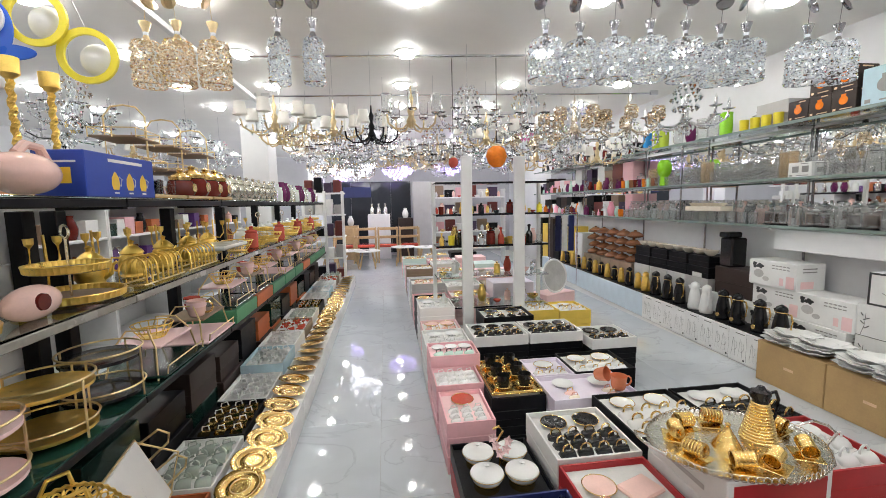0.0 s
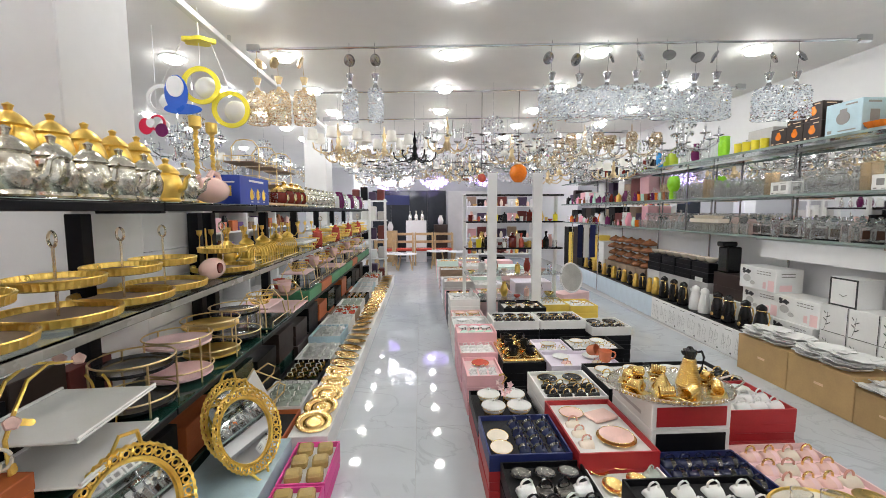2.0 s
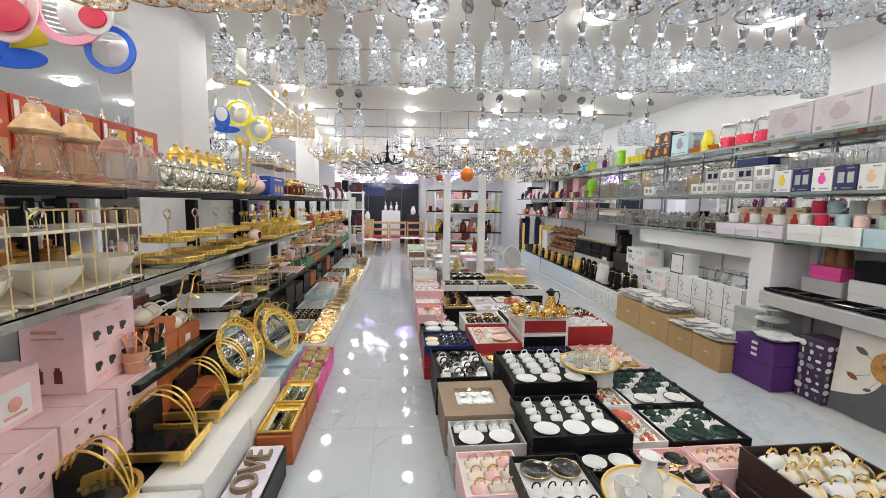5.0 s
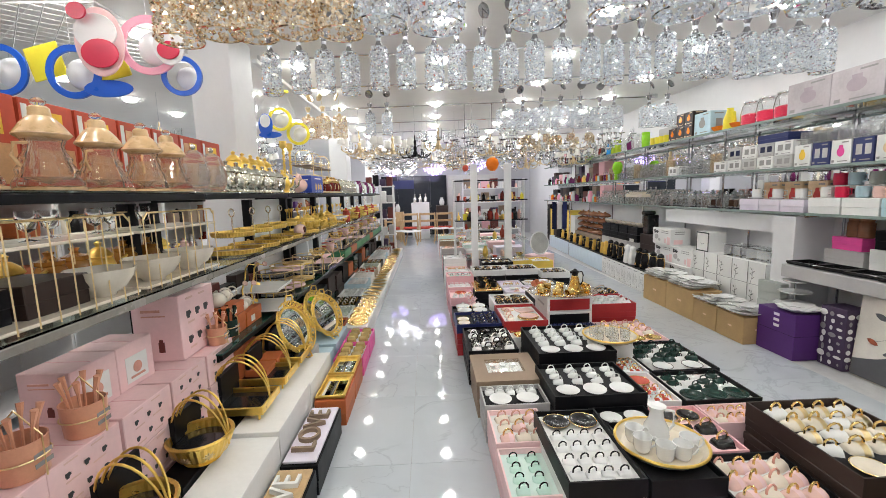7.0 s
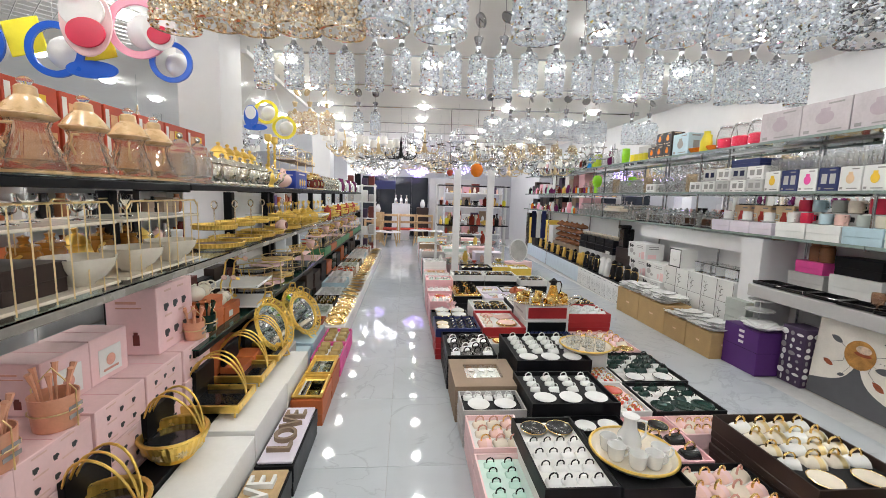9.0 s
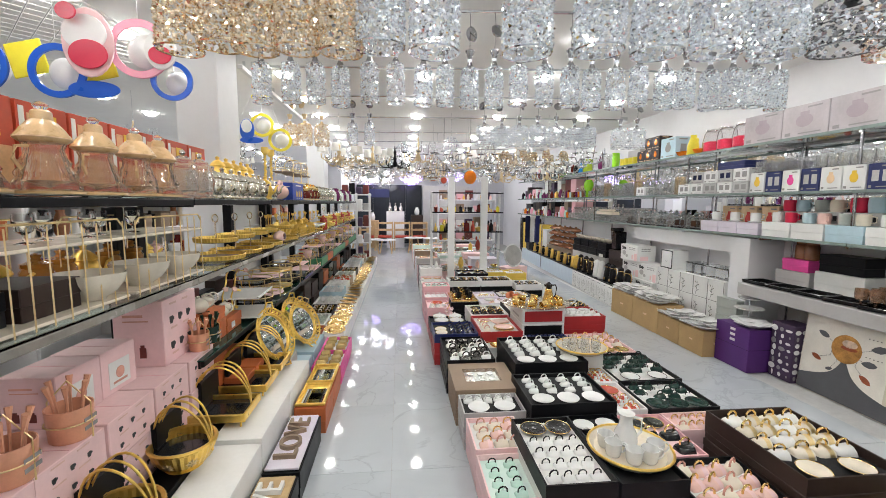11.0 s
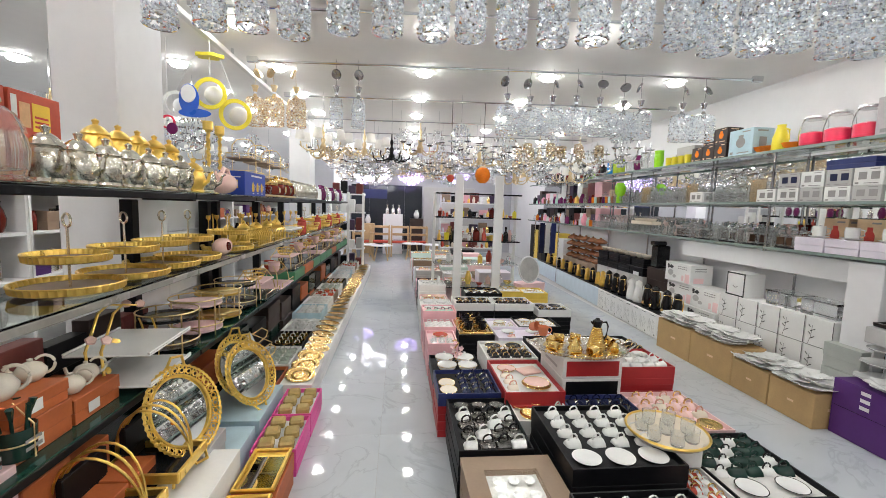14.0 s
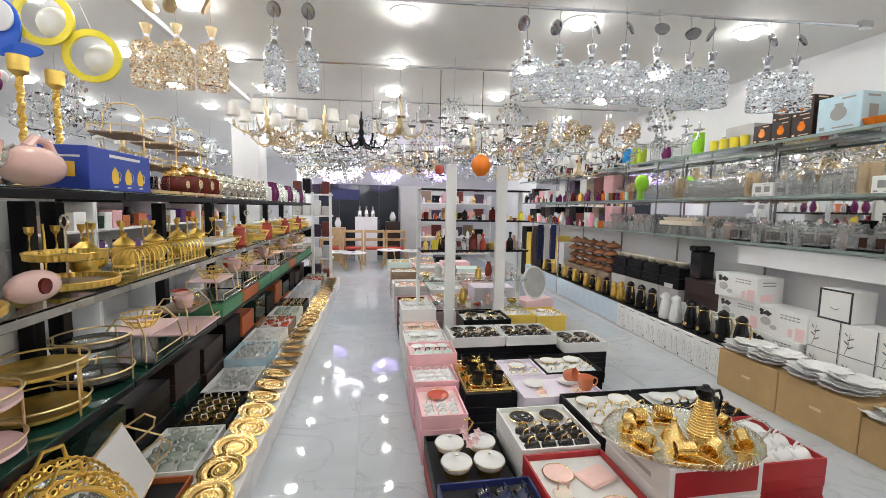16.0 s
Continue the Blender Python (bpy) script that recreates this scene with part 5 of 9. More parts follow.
def tier_stand(n=3, m=GOLDD):
    def make():
        ob = thing("tiered_stand", "gold wire tiered serving stand with brown trays", "stand")
        for k in range(n):
            z = 0.02 + 0.15 * k
            r = 0.15 - 0.02 * k
            part("tray", g_bbox(-r, r, -r * 1.25, r * 1.25, z, z + 0.012, 0.004), TAUPE, ob, "brown tray")
            part("gallery", g_join([g_tube([(-r, -r * 1.25, z + 0.05), (r, -r * 1.25, z + 0.05), (r, r * 1.25, z + 0.05), (-r, r * 1.25, z + 0.05)], 0.003, 5, True)] + [g_tube([(sx * r, sy * r * 1.25, z), (sx * r, sy * r * 1.25, z + 0.05)], 0.003, 4) for sx in (-1, 0, 1) for sy in (-1, 1)]), m, ob)
        for sx in (-1, 1):
            part("rod", g_tube([(sx * 0.1, 0, 0), (sx * 0.1, 0, 0.15 * n), (sx * 0.06, 0, 0.15 * n + 0.05), (0, 0, 0.15 * n + 0.06)], 0.005, 6), m, ob)
        return ob
    return make


for y in (2.55, 2.95, 3.35):
    put("tier_stand", tier_stand(), at(-1.39, y, TOP, 4), group="tiered stands")
q2 = random.Random(11)


def vase_maker(name, prof, m, label, n=14):
    def make():
        return thing(name, label, name.replace("_", " "), g_lathe(prof, n), m, smooth=True)
    return make


VASE = [(0.035, 0), (0.04, 0.005), (0.055, 0.05), (0.06, 0.1), (0.045, 0.16), (0.028, 0.2), (0.034, 0.225), (0.03, 0.225), (0.022, 0.19), (1e-5, 0.18)]
TUMB = [(0.03, 0), (0.035, 0.003), (0.04, 0.11), (0.037, 0.11), (0.03, 0.006), (1e-5, 0.006)]
BOTT = [(0.035, 0), (0.04, 0.005), (0.04, 0.1), (0.03, 0.13), (0.014, 0.15), (0.014, 0.19), (0.02, 0.195), (0.02, 0.215), (1e-5, 0.22)]
CANI = [(0.05, 0), (0.055, 0.005), (0.055, 0.12), (0.045, 0.135), (0.05, 0.14), (0.05, 0.155), (0.02, 0.165), (0.014, 0.175), (0.02, 0.19), (1e-5, 0.197)]
BOWL = [(0.03, 0), (0.035, 0.004), (0.065, 0.03), (0.08, 0.06), (0.076, 0.06), (0.06, 0.032), (1e-5, 0.012)]
for k in range(24):
    y = 3.32 + 0.185 * k
    c = k % 5
    if k < 8:
        put("tp_s", TP_S, at(-1.19, y, TOP, 80), group="teapots on the top board")
        put("vase_gl", vase_maker("vase", VASE, GLASS, "clear cut glass vase"), at(-1.34, y + 0.06, TOP), group="clear vases")
    elif c < 2:
        put("vase_plum", vase_maker("vase", VASE, PLUM, "dark plum glass vase"), at(-1.2, y, TOP), group="plum vases")
    elif c < 4:
        put("bott_silver", vase_maker("bottle", BOTT, SILVER, "silver patterned bottle on the top board"), at(-1.2, y, TOP), group="silver bottles")
    else:
        put("can_white", vase_maker("canister", CANI, CHINA, "white china canister with a knob lid"), at(-1.2, y, TOP), group="white canisters")

def goblet():
    return thing("goblet", "clear glass goblet on a short stem", "glass", g_lathe([(0.026, 0), (0.027, 0.003), (0.005, 0.008), (0.005, 0.03), (0.024, 0.042), (0.029, 0.075), (0.027, 0.1), (0.0255, 0.1), (0.027, 0.075), (1e-5, 0.044)], 12), GLASS, smooth=True)


# ---- left shelving: middle board ----
def wire_rack():
    L, D = 0.62, 0.30
    ob = thing("wire_rack", "two level gold wire rack with cream shelves", "rack")
    for z in (0.008, 0.245):
        part("shelf", g_bbox(-D / 2, D / 2, -L / 2, L / 2, z, z + 0.012, 0.003), CREAM, ob, "cream shelf")
    for sx in (-1, 1):
        for j in range(9):
            y = -L / 2 + 0.02 + (L - 0.04) * j / 8
            part("wire", g_tube([(sx * D / 2, y, 0), (sx * D / 2, y, 0.32)], 0.003, 4), GOLDD, ob)
        part("hoop", g_tube([(sx * D / 2, -L / 2 + 0.02, 0.3), (sx * D / 2, -L / 2 + 0.05, 0.33), (sx * D / 2, L / 2 - 0.05, 0.33), (sx * D / 2, L / 2 - 0.02, 0.3)], 0.004, 5), GOLDD, ob)
    return ob


for y in (-1.82, -1.16, -0.5):
    put("wire_rack", wire_rack, at(-1.28, y, MID), group="gold wire racks")


def white_bowl():
    return thing("bowl", "ivory flower shaped porcelain bowl on a wire rack", "bowl", g_lathe([(0.045, 0), (0.05, 0.012), (0.085, 0.035), (0.112, 0.075), (0.12, 0.105), (0.115, 0.106), (0.105, 0.078), (0.08, 0.04), (1e-5, 0.02)], 48, 0.06, 6), IVORY, smooth=True)


for y in (-0.95, -0.64, -0.34):
    put("white_bowl", white_bowl, at(-1.21, y, MID + 0.021), group="white bowls")

# dark boxes and amber pots on the racks
for k in range(4):
    y = -2.1 + 0.27 * k
    closed_box(-1.42, -1.2 + 0.02 * (k % 2), y, y + 0.25, MID + 0.021, MID + 0.13, BROWNB if k % 2 else BLACK, "dark brown box on a wire rack", "boxes on the racks")
for k in range(15):
    y = -2.2 + 0.145 * k
    if k % 3 != 2:
        put("amber_pot", vase_maker("pot", CANI, HONEYG, "amber brown glass pot on the shelf"), at(-1.46 + 0.02 * (k % 2), y, MID, 0), group="amber pots")
    else:
        put("tp_g", TP_G, at(-1.47, y, MID, 60), group="gold teapots in the back row")
for k in range(11):
    y = -2.02 + 0.14 * k
    put("goblet", goblet, at(-1.24 - 0.05 * (k % 2), y, MID + 0.258), group="goblets on the racks")


def gallery_tray(r, z):
    return [("tray", g_lathe([(r * 0.97, z), (r, z + 0.004), (r, z + 0.012), (1e-5, z + 0.012)], 30), TAUPE), ("gallery", g_lathe([(r * 0.99, z + 0.002), (r * 1.02, z + 0.005), (r * 1.03, z + 0.018), (r * 1.05, z + 0.030), (r * 1.0, z + 0.032), (r * 0.97, z + 0.024), (r * 0.96, z + 0.013)], 132, 0.016, 44, caps=False), GOLDY), ("rope", g_ring(r * 1.045, 0.0038, 44, 5, z + 0.031), GOLDY)]


def two_tier():
    ob = thing("cake_stand", "two tier round gold cake stand with a ring handle", "cake stand")
    for r, z in ((0.172, 0.01), (0.132, 0.125)):
        for n, g, m in gallery_tray(r, z):
            part(n, g, m, ob, smooth=True)
    part("foot", g_lathe([(0.1, 0), (0.11, 0.004), (0.1, 0.01)], 20), GOLDY, ob)
    part("rod", g_tube([(0, 0, 0.02), (0, 0, 0.26)], 0.0048, 8), CHAMP, ob)
    part("ring", g_move(g_ring(0.026, 0.005, 18, 6), Matrix.Translation((0, 0, 0.285)) @ Euler((0, radians(90), radians(62))).to_matrix().to_4x4()), CHAMP, ob, "ring handle")
    return ob


for y in (0.32, 0.66, 0.98, 1.26, 1.86):
    put("two_tier", two_tier, at(-1.275, y, MID), group="two tier cake stands")
pk = thing("napkin_holder", "pink porcelain bow with a dark round opening", "holder", m=at(-1.2, 1.57, MID))
part("body", g_move(g_ball(0.06, 16, 10, 0.06, 1.0), Matrix.Diagonal((0.9, 1.9, 1, 1))), PINKC, pk, smooth=True)
part("opening", g_lathe([(1e-5, 0), (0.028, 0), (0.03, -0.01)], 16), MAROON, pk, m=Matrix.Translation((0.055, -0.02, 0.065)) @ Euler((0, radians(90), 0)).to_matrix().to_4x4())


def cup_rack():
    ob = thing("cup_rack", "gold wire rack of arched loops", "rack")
    part("base", g_join([g_tube([(-0.06, -0.2, 0.01), (0.06, -0.2, 0.01), (0.06, 0.2, 0.01), (-0.06, 0.2, 0.01)], 0.005, 5, True)]), GOLDD, ob)
    lp = None
    for j in range(8):
        m = Matrix.Translation((0, -0.175 + 0.05 * j, 0.01))
        path = [(0.06, 0, 0)] + [(0.06 * math.cos(a), 0.01 * math.sin(a), 0.07 + 0.06 * math.sin(a)) for a in [math.pi * i / 8 for i in range(9)]] + [(-0.06, 0, 0)]
        lp = part("loop", g_tube(path, 0.005, 5), GOLDY, ob, m=m) if not lp else same(lp, ob, m)
    return ob


for y in (2.32, 2.78):
    put("cup_rack", cup_rack, at(-1.2, y, MID), group="gold loop racks")
put("wt", lambda: thing("serving_dish", "long white porcelain serving dish", "dish", g_bbox(-0.14, 0.14, -0.24, 0.24, 0, 0.03, 0.012), CHINA), at(-1.24, 3.28, MID + 0.07))
st = thing("stand", "gold wire stand under a white dish", "stand", g_join([g_tube([(-0.1, -0.2, 0.006), (-0.1, -0.2, 0.066), (0.1, -0.2, 0.066), (0.1, -0.2, 0.006)], 0.006, 5), g_tube([(-0.1, 0.2, 0.006), (-0.1, 0.2, 0.066), (0.1, 0.2, 0.066), (0.1, 0.2, 0.006)], 0.006, 5), g_tube([(-0.1, -0.2, 0.064), (-0.1, 0.2, 0.064)], 0.005, 5)]), GOLDD, at(-1.24, 3.28, MID))


def gold_basket():
    ob = thing("basket", "round gold wire fruit basket", "basket")
    for rr, zz in ((0.07, 0.006), (0.1, 0.05), (0.12, 0.09)):
        part("hoop", g_ring(rr, 0.0045, 22, 5, zz), GOLDY, ob)
    tagged(part("wirework", g_join([g_tube([(0.07 * math.cos(a), 0.07 * math.sin(a), 0.006), (0.1 * math.cos(a), 0.1 * math.sin(a), 0.05), (0.12 * math.cos(a), 0.12 * math.sin(a), 0.09)], 0.003, 4) for a in [2 * math.pi * i / 14 for i in range(14)]]), GOLDY, ob), kind="stuff")
    part("base", g_lathe([(0.068, 0.002), (0.069, 0.007), (1e-5, 0.007)], 18), GOLDY, ob)
    return ob


for k in range(17):
    y = 3.7 + 0.25 * k
    if k % 4 == 1:
        put("red_can", vase_maker("canister", CANI, REDC, "red canister with a knob lid"), at(-1.2, y, MID), group="red canisters")
    elif k % 4 == 3:
        put("two_tier", two_tier, at(-1.28, y, MID), group="two tier cake stands")
    else:
        put("gold_basket", gold_basket, at(-1.24, y, MID, 30 * k), group="gold wire baskets")
def candelabrum():
    ob = thing("candelabrum", "gold branched table candelabrum", "candelabrum")
    part("base", g_lathe([(0.05, 0), (0.052, 0.006), (0.02, 0.018), (0.008, 0.03)], 14), GOLDY, ob, smooth=True)
    part("stem", g_tube([(0, 0, 0.02), (0.004, 0.002, 0.12), (0, 0, 0.27)], 0.006, 6), GOLDY, ob)
    for s in (-1, 1):
        part("arm", g_tube([(0, 0, 0.13), (0, s * 0.05, 0.12), (0, s * 0.08, 0.16), (0, s * 0.075, 0.22)], 0.005, 5), GOLDY, ob)
        part("cup", g_lathe([(0.005, 0.22), (0.016, 0.235), (0.018, 0.26), (0.014, 0.26), (1e-5, 0.24)], 10), GOLDY, ob, m=Matrix.Translation((0, s * 0.075, 0)))
    return ob


for k in range(9):
    put("candelabrum", candelabrum, at(-1.42, 1.95 + 0.29 * k, MID, 15 * k), group="gold candelabra")
for k in range(5):
    put("tp_g", TP_G, at(-1.38, 2.15 + 0.33 * k, MID, 40 * k), group="gold teapots in the back row")
for k in range(10):
    put("can_white", vase_maker("canister", CANI, CHINA, "white china canister with a knob lid"), at(-1.4, 4.3 + 0.33 * k, MID), group="white canisters")

# ---- left shelving: lower board ----
def round_tier(top, label):
    def make():
        ob = thing("tiered_stand", label, "stand")
        for r, z in ((0.15, 0.02), (0.15, 0.18)):
            part("tray", g_lathe([(r * 0.96, z), (r, z + 0.004), (r, z + 0.016), (r * 0.95, z + 0.014), (1e-5, z + 0.012)], 28), top, ob, smooth=True)
            part("hoop", g_ring(r + 0.004, 0.0045, 30, 5, z + 0.045), GOLDD, ob)
        for a in (40, 140, 220, 320):
            part("rod", g_tube([(0.154 * math.cos(radians(a)), 0.154 * math.sin(radians(a)), 0), (0.154 * math.cos(radians(a)), 0.154 * math.sin(radians(a)), 0.225)], 0.0045, 5), GOLDD, ob)
        return ob
    return make


RT = (("rt_black", BLACKG, "black two level round stand with gold wire"), ("rt_pink", PINKP, "pink marble two level round stand with gold wire"), ("rt_gold", GOLDY, "gold two level round stand with wire gallery"), ("rt_black", BLACKG, ""))
for k, y in enumerate((1.0, 1.33, 1.66, 1.98)):
    put(RT[k][0], round_tier(RT[k][1], RT[k][2]), at(-1.27, y, LOW, 15 * k), group="round tiered stands")


def white_tier():
    ob = thing("tiered_stand", "white porcelain two level stand with gold branch handle and flowers", "stand")
    for n, z in (("lower_tray", 0.03), ("upper_tray", 0.17)):
        part(n, g_join([g_bbox(-0.17, 0.17, -0.2, 0.2, z, z + 0.009, 0.003), g_bbox(-0.17, -0.158, -0.2, 0.2, z + 0.009, z + 0.02, 0.003), g_bbox(0.158, 0.17, -0.2, 0.2, z + 0.009, z + 0.02, 0.003)]), CHINA, ob, "white porcelain tray")
    for dx in (-0.06, 0.0):
        path = [(dx - 0.02, -0.235, 0.0), (dx, -0.22, 0.1), (dx - 0.01, -0.215, 0.2), (dx + 0.01, -0.2, 0.28), (dx, -0.14, 0.345), (dx - 0.01, -0.05, 0.365), (dx + 0.01, 0.04, 0.34)]
        part("branch", g_tube(path, [0.007, 0.006, 0.006, 0.006, 0.006, 0.005, 0.004], 6), GOLDY, ob, "gold branch")
        part("branch", g_tube([(dx, 0.215, 0.0), (dx + 0.01, 0.22, 0.1), (dx - 0.01, 0.21, 0.2), (dx, 0.17, 0.24)], 0.005, 5), GOLDY, ob, "gold branch")
        for y, z in ((0.045, 0.345), (-0.215, 0.25)):
            part("flower", g_lathe([(1e-5, -0.014), (0.014, -0.006), (0.02, 0.006), (0.016, 0.014), (1e-5, 0.012)], 20, 0.08, 5), PINKC, ob, "pink flower", at(dx + 0.012, y, z, 0, 40, 50), smooth=True)
    for y, z, a in ((-0.19, 0.24, 30), (-0.24, 0.13, -40), (-0.23, 0.06, 20)):
        part("leaf", g_lathe([(1e-5, -0.003), (0.011, 0.0), (0.015, 0.002), (1e-5, 0.003)], 14, 0.35, 2), GOLDY, ob, "gold leaf", at(0.03, y, z, a, 50, 20))
    return ob


for y in (0.5,):
    put("white_tier", white_tier, at(-1.22, y + 0.1, LOW, 3), group="white tiered stands")


def handled_tray(m, label):
    """Two decks in a bent gold wire frame with slanting handles."""
    def make():
        ob = thing("tray", label, "tray", g_bbox(-0.16, 0.16, -0.23, 0.23, 0.012, 0.026, 0.006), m)
        part("gallery", g_join([g_tube([(0.155, -0.2, 0.02), (0.16, -0.2, 0.065), (0.16, 0.2, 0.065), (0.155, 0.2, 0.02)], 0.004, 5), g_tube([(-0.155, -0.2, 0.02), (-0.16, -0.2, 0.065), (-0.16, 0.2, 0.065), (-0.155, 0.2, 0.02)], 0.004, 5)]), GOLDD, ob, "gold wire gallery")
        part("upper_deck", g_bbox(-0.12, 0.12, -0.17, 0.17, 0.145, 0.158, 0.005), PINKP if m is GREENC else TAUPE, ob, "pale stone deck")
        for sy in (-1, 1):
            part("handle", g_tube([(-0.12, sy * 0.22, 0.0), (-0.1, sy * 0.18, 0.15), (-0.05, sy * 0.14, 0.235), (0.05, sy * 0.14, 0.235), (0.1, sy * 0.18, 0.15), (0.12, sy * 0.22, 0.0)], 0.005, 5), GOLDD, ob, "slanting wire handle")
        return ob
    return make


HT = (("ht_green", GREENC, "dark green tray with gold wire gallery"), ("ht_pink", PINKP, "pale pink tray with gold wire gallery"), ("ht_black", BLACKG, "black tray with gold wire gallery"))
for k in range(11):
    n, m, l = HT[(0, 1, 0, 2)[k % 4]]
    put(n if k % 4 != 3 else "ht_black", handled_tray(m, l), at(-1.25, 2.36 + 0.5 * k, LOW + (0.101 if k > 1 else 0.0)), group="handled trays")
    if k > 1:
        closed_box(-1.43, -1.085, 2.12 + 0.5 * k, 2.60 + 0.5 * k, LOW, LOW + 0.1, GREENBX if k % 4 != 3 else ORANGEB, "green card box under a tray", "green tray boxes")
    if k % 2 == 0:
        put("gold_basket", gold_basket, Matrix.Translation((-1.25, 2.36 + 0.5 * k, LOW + (0.26 if k > 1 else 0.159))) @ Matrix.Scale(0.8, 4), group="gold wire baskets")
    else:
        cup("pink", Matrix.Translation((-1.2, 2.27 + 0.5 * k, LOW + (0.26 if k > 1 else 0.159))) @ Matrix.Scale(1.5, 4))
        cup("red", Matrix.Translation((-1.3, 2.44 + 0.5 * k, LOW + (0.26 if k > 1 else 0.159))) @ Matrix.Scale(1.5, 4))

for k in range(5):
    closed_box(-1.5, -1.425, -0.1 + 0.24 * k, 0.13 + 0.24 * k, LOW, LOW + 0.22 + 0.05 * (k % 2), (BROWNB, MAROONB, BLACK)[k % 3], "dark carton at the back of the lower board", "dark cartons")
for y0, y1, z0, z1, m in ((-0.12, 0.14, 0.0, 0.12, ORANGEB), (-0.10, 0.13, 0.121, 0.2, ORANGEB), (0.15, 0.40, 0.0, 0.1, ORANGEB)):
    b = closed_box(-1.42, -1.16, y0, y1, LOW + z0, LOW + z1, m, "orange brown carton on the lower board", "cartons on the lower board")
    part("label", g_box(0.1305, 0.1315, -0.06, 0.0, 0.02, 0.06), INKW, b, "white label")


def flower_pot():
    ob = thing("teapot", "cream porcelain teapot with a looped handle and pink flower", "teapot", g_lathe([(0.04, 0), (0.045, 0.004), (0.07, 0.035), (0.07, 0.06), (0.05, 0.09), (0.03, 0.1), (0.012, 0.108), (0.014, 0.12), (1e-5, 0.126)], 18), IVORY, smooth=True)
    part("handle", g_tube([(-0.058 + 0.045 * math.cos(radians(a)), 0, 0.085 + 0.05 * math.sin(radians(a))) for a in range(40, 300, 20)], 0.008, 7), IVORY, ob, smooth=True)
    part("spout", g_tube([(0.06, 0, 0.04), (0.09, 0, 0.06), (0.1, 0, 0.1)], [0.015, 0.011, 0.009], 7), CREAM, ob, smooth=True)
    part("flower", g_ball(0.02, 10, 6, 0, 0.7), PINKC, ob, "pink flower", at(0.02, -0.062, 0.06), smooth=True)
    return ob


for x, y, z in ((-1.24, -0.05, 0.201), (-1.26, 0.10, 0.201), (-1.22, 0.22, 0.101), (-1.25, 0.34, 0.101)):
    put("flower_pot", flower_pot, at(x, y, LOW + z, 200 + 40 * y) @ Matrix.Scale(0.8, 4), group="cream teapots")

# dark green and orange boxes under the lower board
BX = (ORANGEB, GREENC, BLACK, BROWNB, GREENC, BLACK, ORANGEB, BROWNB, BLACK)
for k in range(16):
    y = 0.32 + 0.46 * k
    closed_box(-1.48, -1.2 - 0.03 * (k % 2), y, y + 0.43, 0, 0.24, BX[(k * 2) % 9], "closed dark card box under the shelf", "boxes under the shelf")
    closed_box(-1.48, -1.22, y + 0.02, y + 0.41, 0.241, 0.43 + 0.06 * (k % 2), BX[(k * 4 + 1) % 9], "closed card box under the shelf", "boxes under the shelf")

# ---- pink cartons, mugs and canisters by the entrance ----
def pink_carton(w, d, h, art):
    def make():
        ob = thing("carton", "pale pink printed tableware carton", "box", g_bbox(-w / 2, w / 2, -d / 2, d / 2, 0, h, 0.003), PINKP)
        x = w / 2 + 0.0004
        if art:
            cups = []
            for i in range(3):
                for j in range(2):
                    cy, cz, r = d * (-0.27 + 0.25 * i), h * (0.24 + 0.4 * j), min(d, h) * 0.055
                    cups += [g_box(x, x + 0.0012, cy - r, cy + r * 0.8, cz, cz + r * 1.5), g_box(x, x + 0.0012, cy - r * 0.7, cy + r * 0.5, cz - r * 0.6, cz), g_box(x, x + 0.0012, cy + r * 0.8, cy + r * 1.3, cz + r * 0.3, cz + r * 1.1)]
            part("print", g_join(cups), INK, ob, "dark printed cups")["kind"] = "stuff"
            part("text", g_join([g_box(x, x + 0.001, d * (-0.3 + 0.36 * i), d * (-0.12 + 0.36 * i), h * z, h * (z + 0.03)) for i in range(2) for z in (0.12, 0.52, 0.9)]), PINKC, ob, "rows of small print")["kind"] = "stuff"
        else:
            part("print", g_box(x, x + 0.0012, -d * 0.3, d * 0.3, h * 0.12, h * 0.7), INKW, ob, "white picture field")
            part("text", g_join([g_disc(-x - 0.0028, 0.0, h * 0.42, d * 0.12, h * 0.13), g_box(-x - 0.003, -x - 0.002, -d * 0.2, d * 0.2, h * 0.2, h * 0.25)]), ROSEC, ob, m=Euler((0, 0, math.pi)).to_matrix().to_4x4())
        y = -d / 2 - 0.0004
        front = [g_box(-w * 0.3 + w * 0.3 * i, -w * 0.17 + w * 0.3 * i, y - 0.0012, y, h * 0.14, h * 0.3) for i in range(2)] + [g_box(-w * 0.28 + w * 0.3 * i, -w * 0.2 + w * 0.3 * i, y - 0.0012, y, h * 0.3, h * 0.34) for i in range(2)]
        part("print", g_join(front), MAROONB, ob, "dark printed cherries")["kind"] = "stuff"
        part("title", g_join([g_box(-w * 0.3, w * 0.1, y - 0.0012, y, h * 0.76, h * 0.80), g_box(-w * 0.3, w * 0.2, y - 0.0012, y, h * 0.69, h * 0.71)]), ROSEC, ob)
        part("seam", g_box(-w / 2 + 0.01, w / 2 - 0.01, -0.002, 0.002, h, h + 0.0012), PINKB, ob)
        return ob
    return make


for k in range(9):
    y = -2.75 + 0.31 * k
    for j in range(4):
        put("pink_a", pink_carton(0.36, 0.30, 0.171, True), at(-1.315 + rng.uniform(-0.006, 0.006), y, 0.172 * j, rng.uniform(-1.5, 1.5)), group="pink cartons")
for k, y in enumerate((-2.3, -1.9, -0.95, -0.72)):
    put("pink_b", pink_carton(0.2, 0.22, 0.2, False), at(-1.38, y, 0.688, rng.uniform(-4, 4)), group="small pink cartons")
put("pink_c", pink_carton(0.24, 0.34, 0.34, True), at(-1.34, -0.30, 0.688, 0), group="tall pink cartons")
